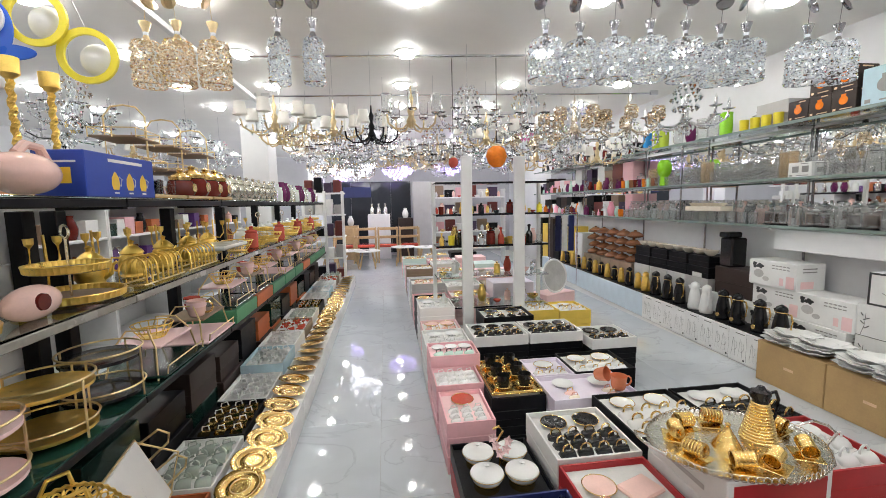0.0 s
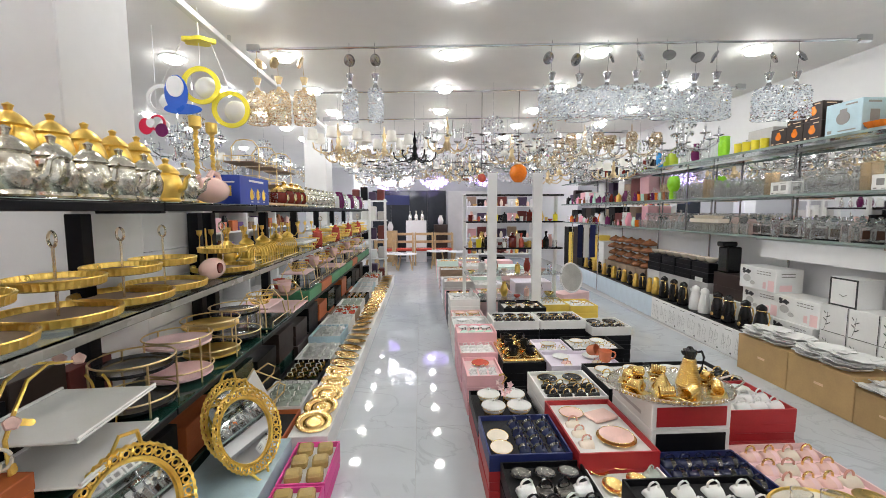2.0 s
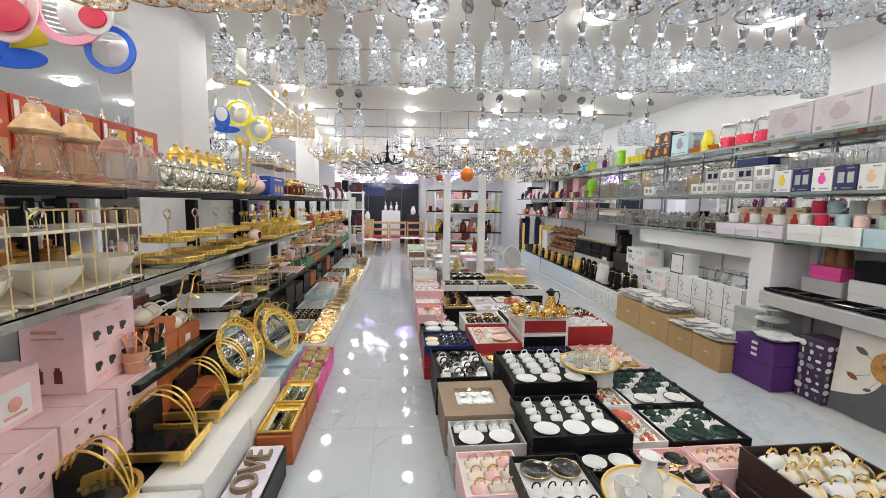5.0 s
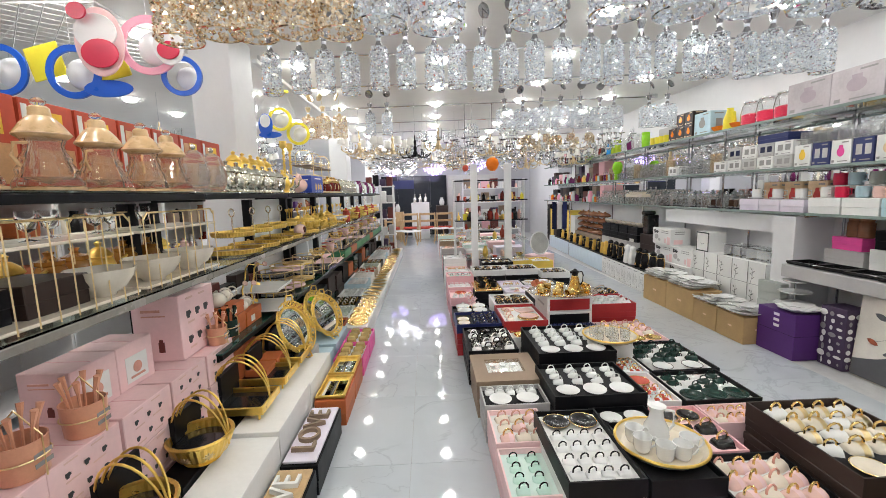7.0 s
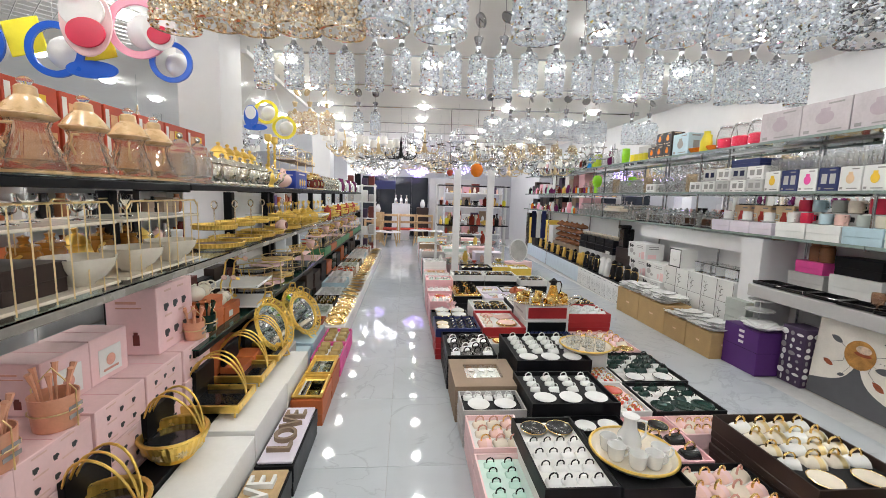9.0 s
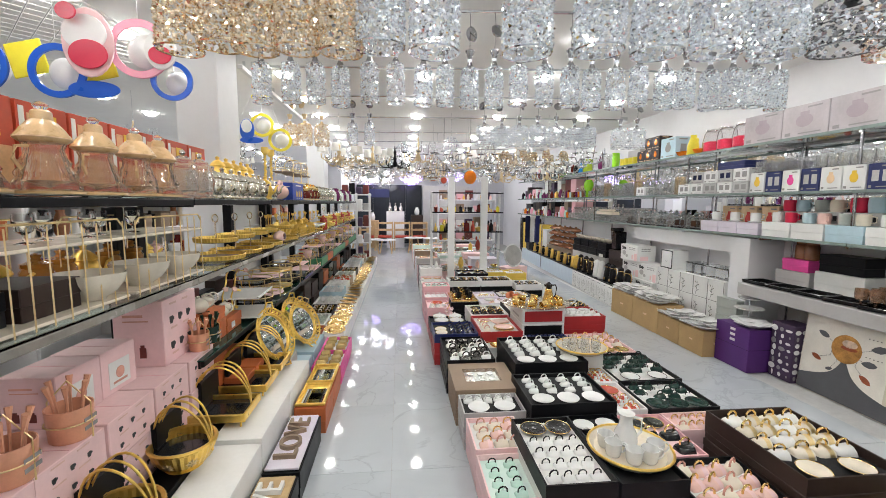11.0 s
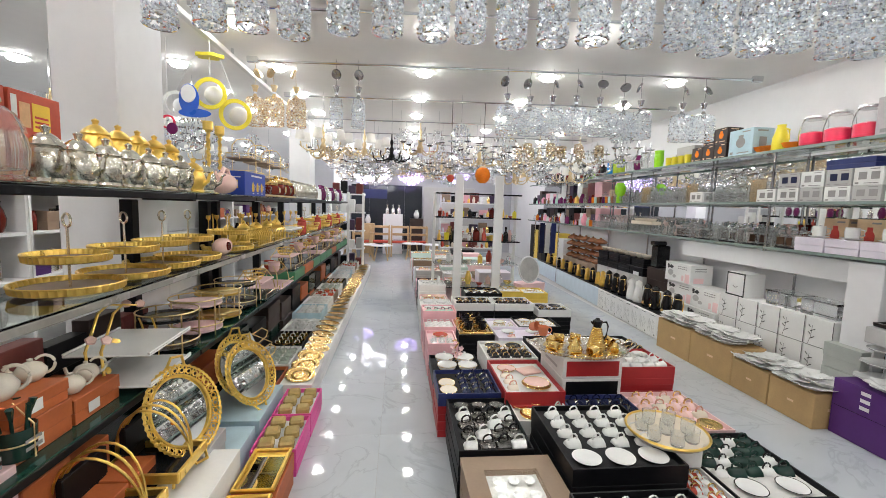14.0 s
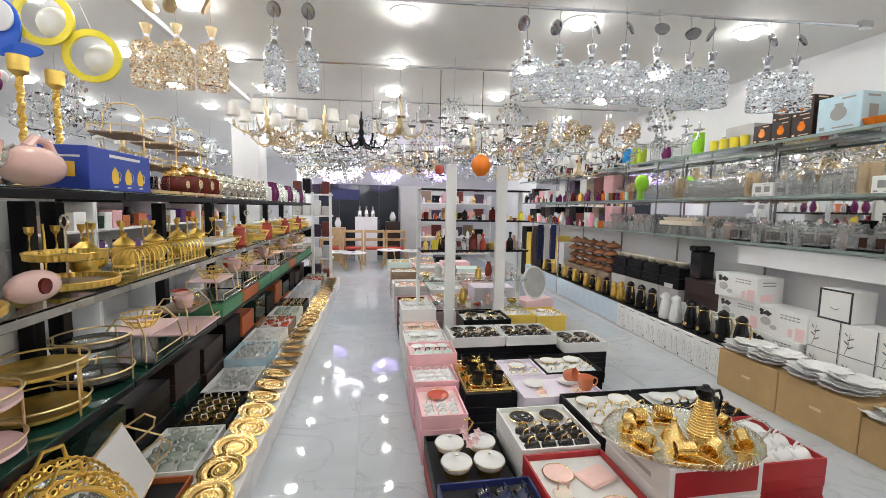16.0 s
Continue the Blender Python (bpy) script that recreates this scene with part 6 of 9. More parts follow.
put("pink_c", pink_carton(0.24, 0.34, 0.34, True), at(-1.42, -1.6, 0.688, 0), group="tall pink cartons")
for y, a, b in ((-0.10, 0.0, 0.3), (0.1, 0.0, 0.28), (-0.1, 0.301, 0.58), (0.1, 0.281, 0.55)):
    closed_box(-1.48, -1.145, y, y + 0.195, a, b, ORANGEB, "orange brown carton under the board", "orange cartons")
for y in (0.0, 0.18):
    closed_box(-1.14, -1.0, y, y + 0.17, 0, 0.42, ORANGEB, "orange brown carton beside the pink ones", "orange cartons")


CORAL = mat("coral_enamel", (0.78, 0.38, 0.24), 0.3, var=0.12, scale=14)


def planter(m, h, r, label):
    def make():
        ob = thing("utensil_pot", label, "pot")
        part("body", g_lathe([(r * 0.85, 0), (r * 0.9, 0.004), (r, h), (r * 0.95, h), (r * 0.85, 0.01), (1e-5, 0.01)], 20), m, ob, smooth=True)
        part("frame", g_join([g_ring(r * 1.02, 0.003, 22, 5, h * 0.55), g_tube([(r * 1.02, 0, 0.0), (r * 1.03, 0, h * 1.1), (0, 0, h * 1.75), (-r * 1.03, 0, h * 1.1), (-r * 1.02, 0, 0.0)], 0.003, 5)]), GOLDD, ob, "gold wire frame")
        for i in range(6):
            a = i * 1.05
            part("utensil", g_tube([(0.4 * r * math.cos(a), 0.4 * r * math.sin(a), 0.012), (0.7 * r * math.cos(a), 0.7 * r * math.sin(a), h * 1.3), (0.9 * r * math.cos(a), 0.9 * r * math.sin(a), h * 1.75)], [0.004, 0.005, 0.011], 6), m, ob)
        for i in range(2):
            part("letters", g_box(r * 0.97, r * 0.985, -0.03, 0.03, h * (0.3 + 0.25 * i), h * (0.42 + 0.25 * i)), INKG, ob)
        return ob
    return make


for n, m, y, lab in (("pl_coral", CORAL, -1.36, "coral pot with kitchen tools in a gold wire frame"), ("pl_coral", CORAL, -1.12, ""), ("pl_white", CHINA, -1.62, "white pot with kitchen tools in a gold wire frame")):
    put(n, planter(m, 0.12, 0.07, lab), at(-1.2, y, 0.688, 0), group="utensil pots")
for n, m, y, lab in (("pl_pink", CORAL, -0.22, "pink pot with kitchen tools"), ("pl_green", GREENC, -0.08, "dark green pot with kitchen tools in a gold frame")):
    put(n, planter(m, 0.1, 0.055, lab), at(-1.17, y, 0.688), group="utensil pots")


# gold baskets with tall hoop handles
def hoop_basket(square):
    def make():
        ob = thing("basket", "gold hoop handle basket with a black lining", "basket")
        if square:
            body = g_join([g_bbox(-0.12, 0.12, -0.15, 0.15, 0.03, 0.04, 0.003), g_bbox(-0.13, -0.115, -0.16, 0.16, 0.03, 0.075, 0.004), g_bbox(0.115, 0.13, -0.16, 0.16, 0.03, 0.075, 0.004), g_bbox(-0.115, 0.115, -0.16, -0.145, 0.03, 0.075, 0.004), g_bbox(-0.115, 0.115, 0.145, 0.16, 0.03, 0.075, 0.004)])
            part("body", body, GOLDY, ob)
            part("lining", g_box(-0.114, 0.114, -0.144, 0.144, 0.041, 0.048), BLACKG, ob, "black lining")
            for sx in (-1, 1):
                for sy in (-1, 1):
                    part("foot", g_tube([(sx * 0.11, sy * 0.13, 0.0), (sx * 0.115, sy * 0.135, 0.04)], 0.006, 5), GOLDY, ob)
        else:
            part("body", g_lathe([(0.07, 0.02), (0.10, 0.03), (0.125, 0.075), (0.135, 0.105), (0.13, 0.12), (0.124, 0.118), (0.12, 0.08), (0.09, 0.05), (1e-5, 0.045)], 60, 0.012, 30), GOLDY, ob)
            part("lining", g_lathe([(1e-5, 0.085), (0.117, 0.085)], 24), BLACKG, ob, "black lining")
            part("foot", g_lathe([(0.075, 0), (0.08, 0.004), (0.06, 0.022)], 20), GOLDY, ob)
            part("rope_rim", g_lathe([(0.128, 0.112), (0.138, 0.108), (0.141, 0.117), (0.136, 0.126), (0.127, 0.123)], 96, 0.012, 48, caps=False), GOLDY, ob, "beaded rim", smooth=True)
            for i in range(8):
                part("rosette", g_lathe([(1e-5, 0.008), (0.012, 0.005), (0.022, 0.0)], 16, 0.25, 8), GOLDD, ob, m=Euler((0, 0, radians(45 * i))).to_matrix().to_4x4() @ Matrix.Translation((0.118, 0, 0.062)) @ Euler((0, radians(62 + 50), 0)).to_matrix().to_4x4())
        for dy in (-0.028, 0.0, 0.028):
            part("hoop", g_tube([(dy * math.sin(a) * 1.7, (0.15 if square else 0.128) * math.cos(a), 0.07 + 0.235 * math.sin(a)) for a in [math.pi * i / 16 for i in range(17)]], 0.0048, 6), GOLDY, ob)
        return ob
    return make


for y, sq in ((-1.62, 0), (-1.20, 0), (-0.76, 0), (-0.33, 1), (0.03, 1), (0.36, 1)):
    closed_box(-1.138, -1.112, y - 0.02, y + 0.2, 0.3315, 0.54, BLACK, "upright black carton behind a gold basket", "black cartons by the shelf")
    put("hoop%d" % sq, hoop_basket(sq), at(-1.01, y, 0.332, 90 + 4 * (sq - 1)), group="gold hoop baskets")
for k in range(6):
    closed_box(-1.125, -0.985, -1.83 + 0.43 * k, -1.83 + 0.43 * k + 0.42, 0, 0.33, BLACK, "closed black carton under a basket", "black cartons by the shelf")
for k in range(4):
    closed_box(-0.98, -0.735, -1.7 + 0.57 * k, -1.7 + 0.57 * k + 0.56, 0, 0.327 - 0.02 * (k % 2), WHITEB, "long plain white carton on the floor", "white cartons")


# round mirror trays on edge
def mirror_tray():
    ob = thing("mirror_tray", "round mirror tray with a pierced gold rim propped on edge", "mirror")
    part("mirror", g_lathe([(1e-5, 0.004), (0.16, 0.004), (0.16, -0.002), (1e-5, -0.002)], 36), MIRROR, ob)
    part("rim", g_join([g_ring(0.163, 0.008, 48, 6, 0.012), g_lathe([(0.206, 0.022), (0.212, 0.03), (0.205, 0.038), (0.198, 0.03)], 96, 0.012, 48, caps=False)]), GOLDY, ob)
    w = None
    for i in range(30):
        m = Euler((0, 0, 2 * math.pi * i / 30)).to_matrix().to_4x4()
        g = g_join([g_move(g_ring(0.0115, 0.0036, 10, 4), Matrix.Translation((0.184, 0, 0.022)) @ Euler((0, radians(-20), 0)).to_matrix().to_4x4()), g_tube([(0.168, 0.018, 0.015), (0.184, 0.021, 0.027), (0.2, 0.019, 0.028)], [0.002, 0.007, 0.002], 5)])
        w = part("scroll", g, GOLDY, ob, m=m) if not w else same(w, ob, m)
    for s in (-1, 1):
        part("handle", g_tube([(s * 0.2, -0.05, 0.03), (s * 0.245, -0.03, 0.05), (s * 0.245, 0.03, 0.05), (s * 0.2, 0.05, 0.03)], 0.007, 6), GOLDY, ob)
    return ob


for x, y, z, rz, tilt in ((-0.985, 0.53, 0.525, 74, 66), (-0.935, 1.27, 0.40, 70, 66), (-1.03, 1.34, 0.42, 72, 68)):
    put("mirror_tray", mirror_tray, Matrix.Translation((x, y, z)) @ Euler((radians(tilt), 0, radians(rz))).to_matrix().to_4x4() @ Euler((0, 0, radians(80))).to_matrix().to_4x4(), group="mirror trays")
closed_box(-1.18, -0.80, 0.46, 0.98, 0, 0.20, SKYB, "pale blue carton on the floor", "blue cartons")
closed_box(-1.14, -0.86, 0.47, 0.72, 0.201, 0.335, GREYB, "grey carton under a mirror tray", "blue cartons")
closed_box(-1.18, -0.79, 1.02, 1.53, 0, 0.21, SKYB, "pale blue and grey carton on the floor", "blue cartons")


# white tray with bent gold rod handles, propped on its long edge
lt = thing("leaning_tray", "white tray with bent gold rod handles propped against the shelf", "tray", m=Matrix.Translation((-1.0, 1.78, 0.172)) @ Euler((0, radians(-24), radians(10))).to_matrix().to_4x4())
part("panel", g_bbox(-0.008, 0.008, -0.2, 0.2, 0.012, 0.31, 0.004), WHITEP, lt, "white tray panel")
part("frame", g_tube([(0.0, -0.205, 0.006), (0.0, 0.205, 0.006), (0.0, 0.205, 0.316), (0.0, -0.205, 0.316)], 0.006, 6, True), GOLDD, lt, "gold edge")
for sy in (-1, 1):
    for dz in (0.05, 0.2):
        part("handle", g_tube([(0.006, sy * 0.2, dz), (0.09, sy * 0.235, dz + 0.02), (0.12, sy * 0.225, dz + 0.06), (0.09, sy * 0.23, dz + 0.1), (0.006, sy * 0.2, dz + 0.09)], 0.0055, 6), GOLDD, lt, "bent gold rod handle")
    part("strut", g_tube([(0.006, sy * 0.2, 0.02), (0.11, sy * 0.22, 0.16), (0.006, sy * 0.2, 0.3)], 0.005, 5), GOLDD, lt)

# ---- the low row along the aisle ----
def letters(word, size, depth, m):
    c = bpy.data.curves.new("letters", "FONT")
    c.body = word
    c.size = size
    c.extrude = depth
    c.align_x, c.align_y = "CENTER", "CENTER"
    ob = new("letters", c)
    me = bpy.data.meshes.new_from_object(ob.evaluated_get(bpy.context.evaluated_depsgraph_get()))
    bpy.data.objects.remove(ob)
    me.materials.clear()
    me.materials.append(m)
    return me


for y0, base, face in ((-1.22, BLACK, WOOD), (-0.62, BLACK, LAV)):
    closed_box(-0.725, -0.535, y0, y0 + 0.57, 0, 0.17, base, "black carton carrying a letter sign", "sign cartons")
    s = thing("letter_sign", "wooden sign with raised letters lying on a carton", "sign", g_bbox(-0.085, 0.085, -0.27, 0.27, 0, 0.014, 0.003), face, at(-0.63, y0 + 0.285, 0.171))
    l = new("letters", letters("LOVE", 0.17, 0.012, INKW if face is WOOD else TAUPE))
    l.parent = s
    l.matrix_basis = at(0.0, 0.0, 0.026, 90)
    l["label"] = "raised letters"


def edge_tray():
    ob = thing("mirror_tray", "rectangular gold tray with a mirror base", "tray")
    part("mirror", g_box(-0.075, 0.075, -0.14, 0.14, 0.003, 0.008), MIRROR, ob)
    part("rim", g_join([g_tube([(-0.09, -0.16, 0.022), (0.09, -0.16, 0.022), (0.09, 0.16, 0.022), (-0.09, 0.16, 0.022)], 0.011, 6, True), g_tube([(-0.078, -0.145, 0.01), (0.078, -0.145, 0.01), (0.078, 0.145, 0.01), (-0.078, 0.145, 0.01)], 0.009, 6, True)]), GOLDY, ob, "gold rim")
    return ob


for k in range(2):
    y = 0.03 + 0.36 * k
    closed_box(-0.725, -0.52, y, y + 0.345, 0, 0.18, ORANGEB, "orange red carton on the floor", "orange cartons")
    put("edge_tray", edge_tray, at(-0.622, y + 0.17, 0.181), group="rectangular mirror trays")
for k in range(2):
    y = 0.78 + 0.40 * k
    z = tray_box(-0.77, -0.52, y, y + 0.39, 0.16, MAGENTA, SATIN_W, "magenta edged box of tan glass cups")
    for i in range(2):
        for j in range(3):
            put("tan_cup", lambda: thing("candle_cup", "square tan glass cup in a box", "cup", g_bbox(-0.042, 0.042, -0.042, 0.042, 0, 0.05, 0.012), mat("tan_glass", (0.50, 0.36, 0.14), 0.2, var=0.2)), at(-0.70 + 0.11 * i, y + 0.075 + 0.118 * j, z, 8), group="tan cups")


def gold_plate():
    ob = thing("plate", "embossed gold plate leaning on the plates behind it", "plate", g_lathe([(0.06, 0), (0.066, 0.003), (0.10, 0.012), (0.112, 0.016), (0.106, 0.018), (0.066, 0.007), (0.06, 0.01), (0.03, 0.008), (1e-5, 0.008)], 40, 0.012, 20), GOLD, smooth=True)
    part("ornament", g_join([g_ring(0.085, 0.003, 24, 4, 0.0125), g_ring(0.045, 0.003, 20, 4, 0.011)]), GOLDD, ob)
    return ob


for k in range(15):
    y = 1.62 + 0.42 * k
    closed_box(-0.845, -0.605, y, y + 0.41, 0, 0.165, WHITEB, "white carton under gold plates", "white cartons along the aisle")
for k in range(30):
    y = 1.76 + 0.205 * k
    put("gold_plate", gold_plate, at(-0.725 + rng.uniform(-0.012, 0.012), y, 0.176, 20 * k, 10, rng.uniform(-3, 5)), group="gold plates along the aisle")
SETS = (("pale", WHITEB, SATIN_W), ("gold", BLACK, SATIN_B), ("silver", WHITEB, SATIN_W), ("silver", SKYB, SATIN_W), ("white", WHITEB, SATIN_W), ("red", TAUPE, SATIN_W))
z = tray_box(-1.18, -0.86, 1.56, 1.97, 0.17, ORANGEB, SATIN_B, "red brown box with dark cups")
for k in range(13):
    y = 1.98 + 0.47 * k
    s = SETS[k % 6]
    set_box(-1.19, -0.86, y, y + 0.46, 0.18 if k < 3 else 0.24, s[1], s[2], s[0], 3, 4, 0, "open box with a glass and china set", under=s[1])

# ---- right wall: the floor row of flasks on their cartons ----
def flask_carton():
    ob = thing("carton", "white vacuum flask carton with a line drawing", "box", g_bbox(-0.15, 0.15, -0.1, 0.1, 0, 0.29, 0.003), WHITEB)
    lines = []
    for dy in (-0.036, 0.04):
        x = -0.1506
        lines += [g_tube([(x, dy - 0.022, 0.05), (x, dy - 0.012, 0.14), (x, dy - 0.008, 0.19), (x, dy + 0.008, 0.19), (x, dy + 0.012, 0.14), (x, dy + 0.022, 0.05)], 0.0012, 4, True), g_tube([(x, dy - 0.008, 0.19), (x, dy, 0.215), (x, dy + 0.008, 0.19)], 0.0012, 4), g_tube([(x, dy - 0.01, 0.18), (x, dy - 0.032, 0.18), (x, dy - 0.034, 0.13), (x, dy - 0.016, 0.10)], 0.0015, 4), g_tube([(x, dy - 0.016, 0.10), (x, dy + 0.016, 0.10)], 0.001, 4)]
    part("drawing", g_join(lines), INKG, ob, "grey line drawing of two flasks")["kind"] = "stuff"
    part("title", g_join([g_box(-0.1515, -0.1505, -0.075, 0.02, 0.262, 0.268), g_disc(-0.1504, -0.075, 0.03, 0.01, 0.01), g_box(-0.1515, -0.1505, -0.0995, -0.098, 0, 0.29)]), INK, ob, "small dark print")["kind"] = "stuff"
    return ob


def flask(body, trim, label):
    def make():
        ob = thing("vacuum_flask", label, "flask")
        part("body", g_lathe([(0.058, 0), (0.064, 0.006), (0.066, 0.03), (0.058, 0.13), (0.045, 0.2), (0.04, 0.22), (0.044, 0.235)], 20), body, ob, smooth=True)
        part("lid", g_lathe([(0.044, 0.236), (0.046, 0.255), (0.04, 0.275), (0.02, 0.29), (0.008, 0.297), (1e-5, 0.3)], 18), body, ob, smooth=True)
        part("handle", g_tube([(0, -0.042, 0.225), (0, -0.085, 0.23), (0, -0.1, 0.18), (0, -0.09, 0.1), (0, -0.062, 0.07)], 0.008, 6), trim, ob)
        part("spout", g_tube([(0, 0.04, 0.22), (0, 0.06, 0.245), (0, 0.068, 0.25)], [0.016, 0.01, 0.008], 6), body, ob)
        part("collar", g_ring(0.043, 0.004, 20, 5, 0.235), trim, ob)
        part("badge", g_lathe([(1e-5, 0), (0.022, 0), (0.02, 0.004)], 12), trim, ob, m=Matrix.Translation((-0.062, 0, 0.05)) @ Euler((0, radians(-90), 0)).to_matrix().to_4x4())
        return ob
    return make


F_B = flask(BLACKG, GOLD, "black vacuum flask with a gold handle and badge")
F_W = flask(WHITEP, WHITEP, "white vacuum flask with a handle")
F_G = flask(GOLDY, GOLDY, "gold coffee pot standing on cartons")
F_X = flask(BLACKG, GOLDY, "black and gold coffee pot standing on cartons")
fy = 3.0
k = 0
while fy < 8.6:
    fx = 3.28 + 0.045 * (fy - 3.0)
    if fy < 4.75:
        put("flask_carton", flask_carton, at(fx, fy + 0.1, 0), group="flask cartons")
    else:
        put("blue_carton", lambda: thing("storage_box", "pale blue carton in a row under gold pots", "box", g_bbox(-0.15, 0.15, -0.1, 0.1, 0, 0.29, 0.003), mat("pale_sky_card", (0.60, 0.70, 0.78), 0.5, var=0.08, scale=6)), at(fx, fy + 0.1, 0), group="pale blue cartons")
    fy += 0.205
for y, c in ((2.98, "b"), (3.19, "b"), (3.44, "b"), (3.62, "b"), (3.85, "w"), (4.03, "w"), (4.28, "b"), (4.50, "b"), (4.74, "b"), (4.96, "g"), (5.14, "g"), (5.36, "x"), (5.58, "g"), (5.78, "x"), (6.0, "g"), (6.2, "x"), (6.42, "g"), (6.62, "x"), (6.85, "g"), (7.1, "x"), (7.35, "g"), (7.6, "x"), (7.85, "g")):
    s = 1.0 if c in "bw" else 0.85
    put("flask_" + c, {"b": F_B, "w": F_W, "g": F_G, "x": F_X}[c], Matrix.Translation((3.25 + 0.045 * (y - 3.0), y + 0.02, 0.299)) @ Euler((0, 0, rng.uniform(-0.5, 0.5))).to_matrix().to_4x4() @ Matrix.Scale(s, 4), group="flasks")

# dark runner board on the cartons under the flasks
rb = thing("runner_board", "thin black board lying on the flask cartons", "board")
for k in range(6):
    a = 2.98 + 0.9 * k
    part("plank", g_bbox(-0.13, 0.14, -0.45, 0.45, 0.0, 0.008, 0.002), BLACKM, rb, m=at(3.28 + 0.045 * (a + 0.45 - 3.0), a + 0.45, 0.2903, -2.6))

# kraft cartons with scalloped white plates
def kraft_carton(w, d, h):
    def make():
        ob = thing("carton", "brown corrugated carton on the floor", "box", g_bbox(-w / 2, w / 2, -d / 2, d / 2, 0, h, 0.004), KRAFT)
        part("tape", g_box(-w / 2 + 0.004, w / 2 - 0.004, -0.024, 0.024, h, h + 0.001), TAN, ob)
        part("print", g_box(-w / 2 - 0.0012, -w / 2 - 0.0003, -d * 0.08, d * 0.06, h * 0.5, h * 0.56), TAN, ob)
        part("print", g_box(-0.05, 0.05, -d / 2 - 0.0012, -d / 2 - 0.0003, h * 0.5, h * 0.58), TAN, ob)
        return ob
    return make


def scallop_dish():
    return thing("dish", "white scalloped porcelain dish on a carton", "dish", g_lathe([(0.06, 0), (0.066, 0.004), (0.13, 0.03), (0.155, 0.045), (0.15, 0.047), (0.12, 0.033), (0.06, 0.01), (1e-5, 0.01)], 80, 0.075, 9), CHINA, smooth=True)


CART = ((2.42, 2.96, 0.33, "ka"), (1.88, 2.41, 0.33, "ka"), (1.50, 1.87, 0.26, "kb"), (1.12, 1.49, 0.26, "kb"))
for a, b, h, n in CART:
    put(n, kraft_carton(0.33, b - a, h), at(3.165, (a + b) / 2, 0), group="kraft cartons")
    for i in range(2):
        for j in range(2):
            put("scallop", scallop_dish, at(3.10 + 0.11 * i, a + (b - a) * (0.3 + 0.42 * j), h + 0.001 + 0.013 * i, 40 * i + 13 * j, 0, 3 * i), group="scalloped dishes")
            if h > 0.3:
                put("scallop", scallop_dish, at(3.11 + 0.09 * i, a + (b - a) * (0.3 + 0.42 * j), h + 0.03 + 0.013 * i, 70 * i + 31 * j, 3, 0), group="scalloped dishes")
pb = thing("carton", "deep purple carton with white labels", "box", g_bbox(-0.2, 0.2, -0.2, 0.2, 0, 0.40, 0.004), PURPLE, at(3.32, 0.91, 0))
for i in range(3):
    part("label", g_box(-0.2015, -0.2005, -0.04, 0.02, 0.25 + 0.05 * i, 0.275 + 0.05 * i), INKW, pb, "white label")
part("seam", g_box(-0.201, 0.2, -0.201, 0.201, 0.21, 0.2125), BLACK, pb)


def cake3():
    ob = thing("cake_stand", "three tier white porcelain cake stand", "cake stand")
    for r, z in ((0.15, 0.01), (0.125, 0.12), (0.1, 0.22)):
        part("tier", g_lathe([(r * 0.3, z - 0.005), (r * 0.8, z), (r, z + 0.014), (r * 0.98, z + 0.016), (r * 0.78, z + 0.006), (1e-5, z + 0.006)], 48, 0.03, 10), CHINA, ob, smooth=True)
    part("rod", g_tube([(0, 0, 0.0), (0, 0, 0.28)], 0.006, 6), CHROME, ob)
    part("ring", g_move(g_ring(0.022, 0.004, 16, 5), Matrix.Translation((0, 0, 0.3)) @ Euler((radians(90), 0, 0)).to_matrix().to_4x4()), CHROME, ob)
    return ob


c = cake3()
c.matrix_basis = at(3.36, 1.0, 0.402)
put("scallop", scallop_dish, at(3.24, 0.82, 0.402, 10), group="scalloped dishes")
pt = thing("carton", "black and white patterned carton on the floor", "box", g_bbox(-0.1, 0.1, -0.11, 0.11, 0, 0.5, 0.003), PURPLED, at(3.42, 0.585, 0))
for i in range(8):
    for j in range(3):
        w = 0.014 + 0.008 * ((i * 5 + j * 3) % 3)
        part("petal", g_disc(-0.1004, -0.07 + 0.07 * j + 0.012 * (i % 2), 0.04 + 0.058 * i, w * (0.6 + 0.5 * ((i + j) % 2)), 0.012 + 0.007 * ((i * 3 + j) % 3)), INKW if (i * 2 + j) % 3 else INKG, pt, "printed petal")
        part("petal", g_move(g_disc(0, 0, 0, w * 0.9, 0.02), Matrix.Translation((-0.065 + 0.065 * j, -0.1104, 0.04 + 0.058 * i)) @ Euler((0, 0, radians(90))).to_matrix().to_4x4()), INKW if (i + j) % 3 else INKG, pt, "printed petal")



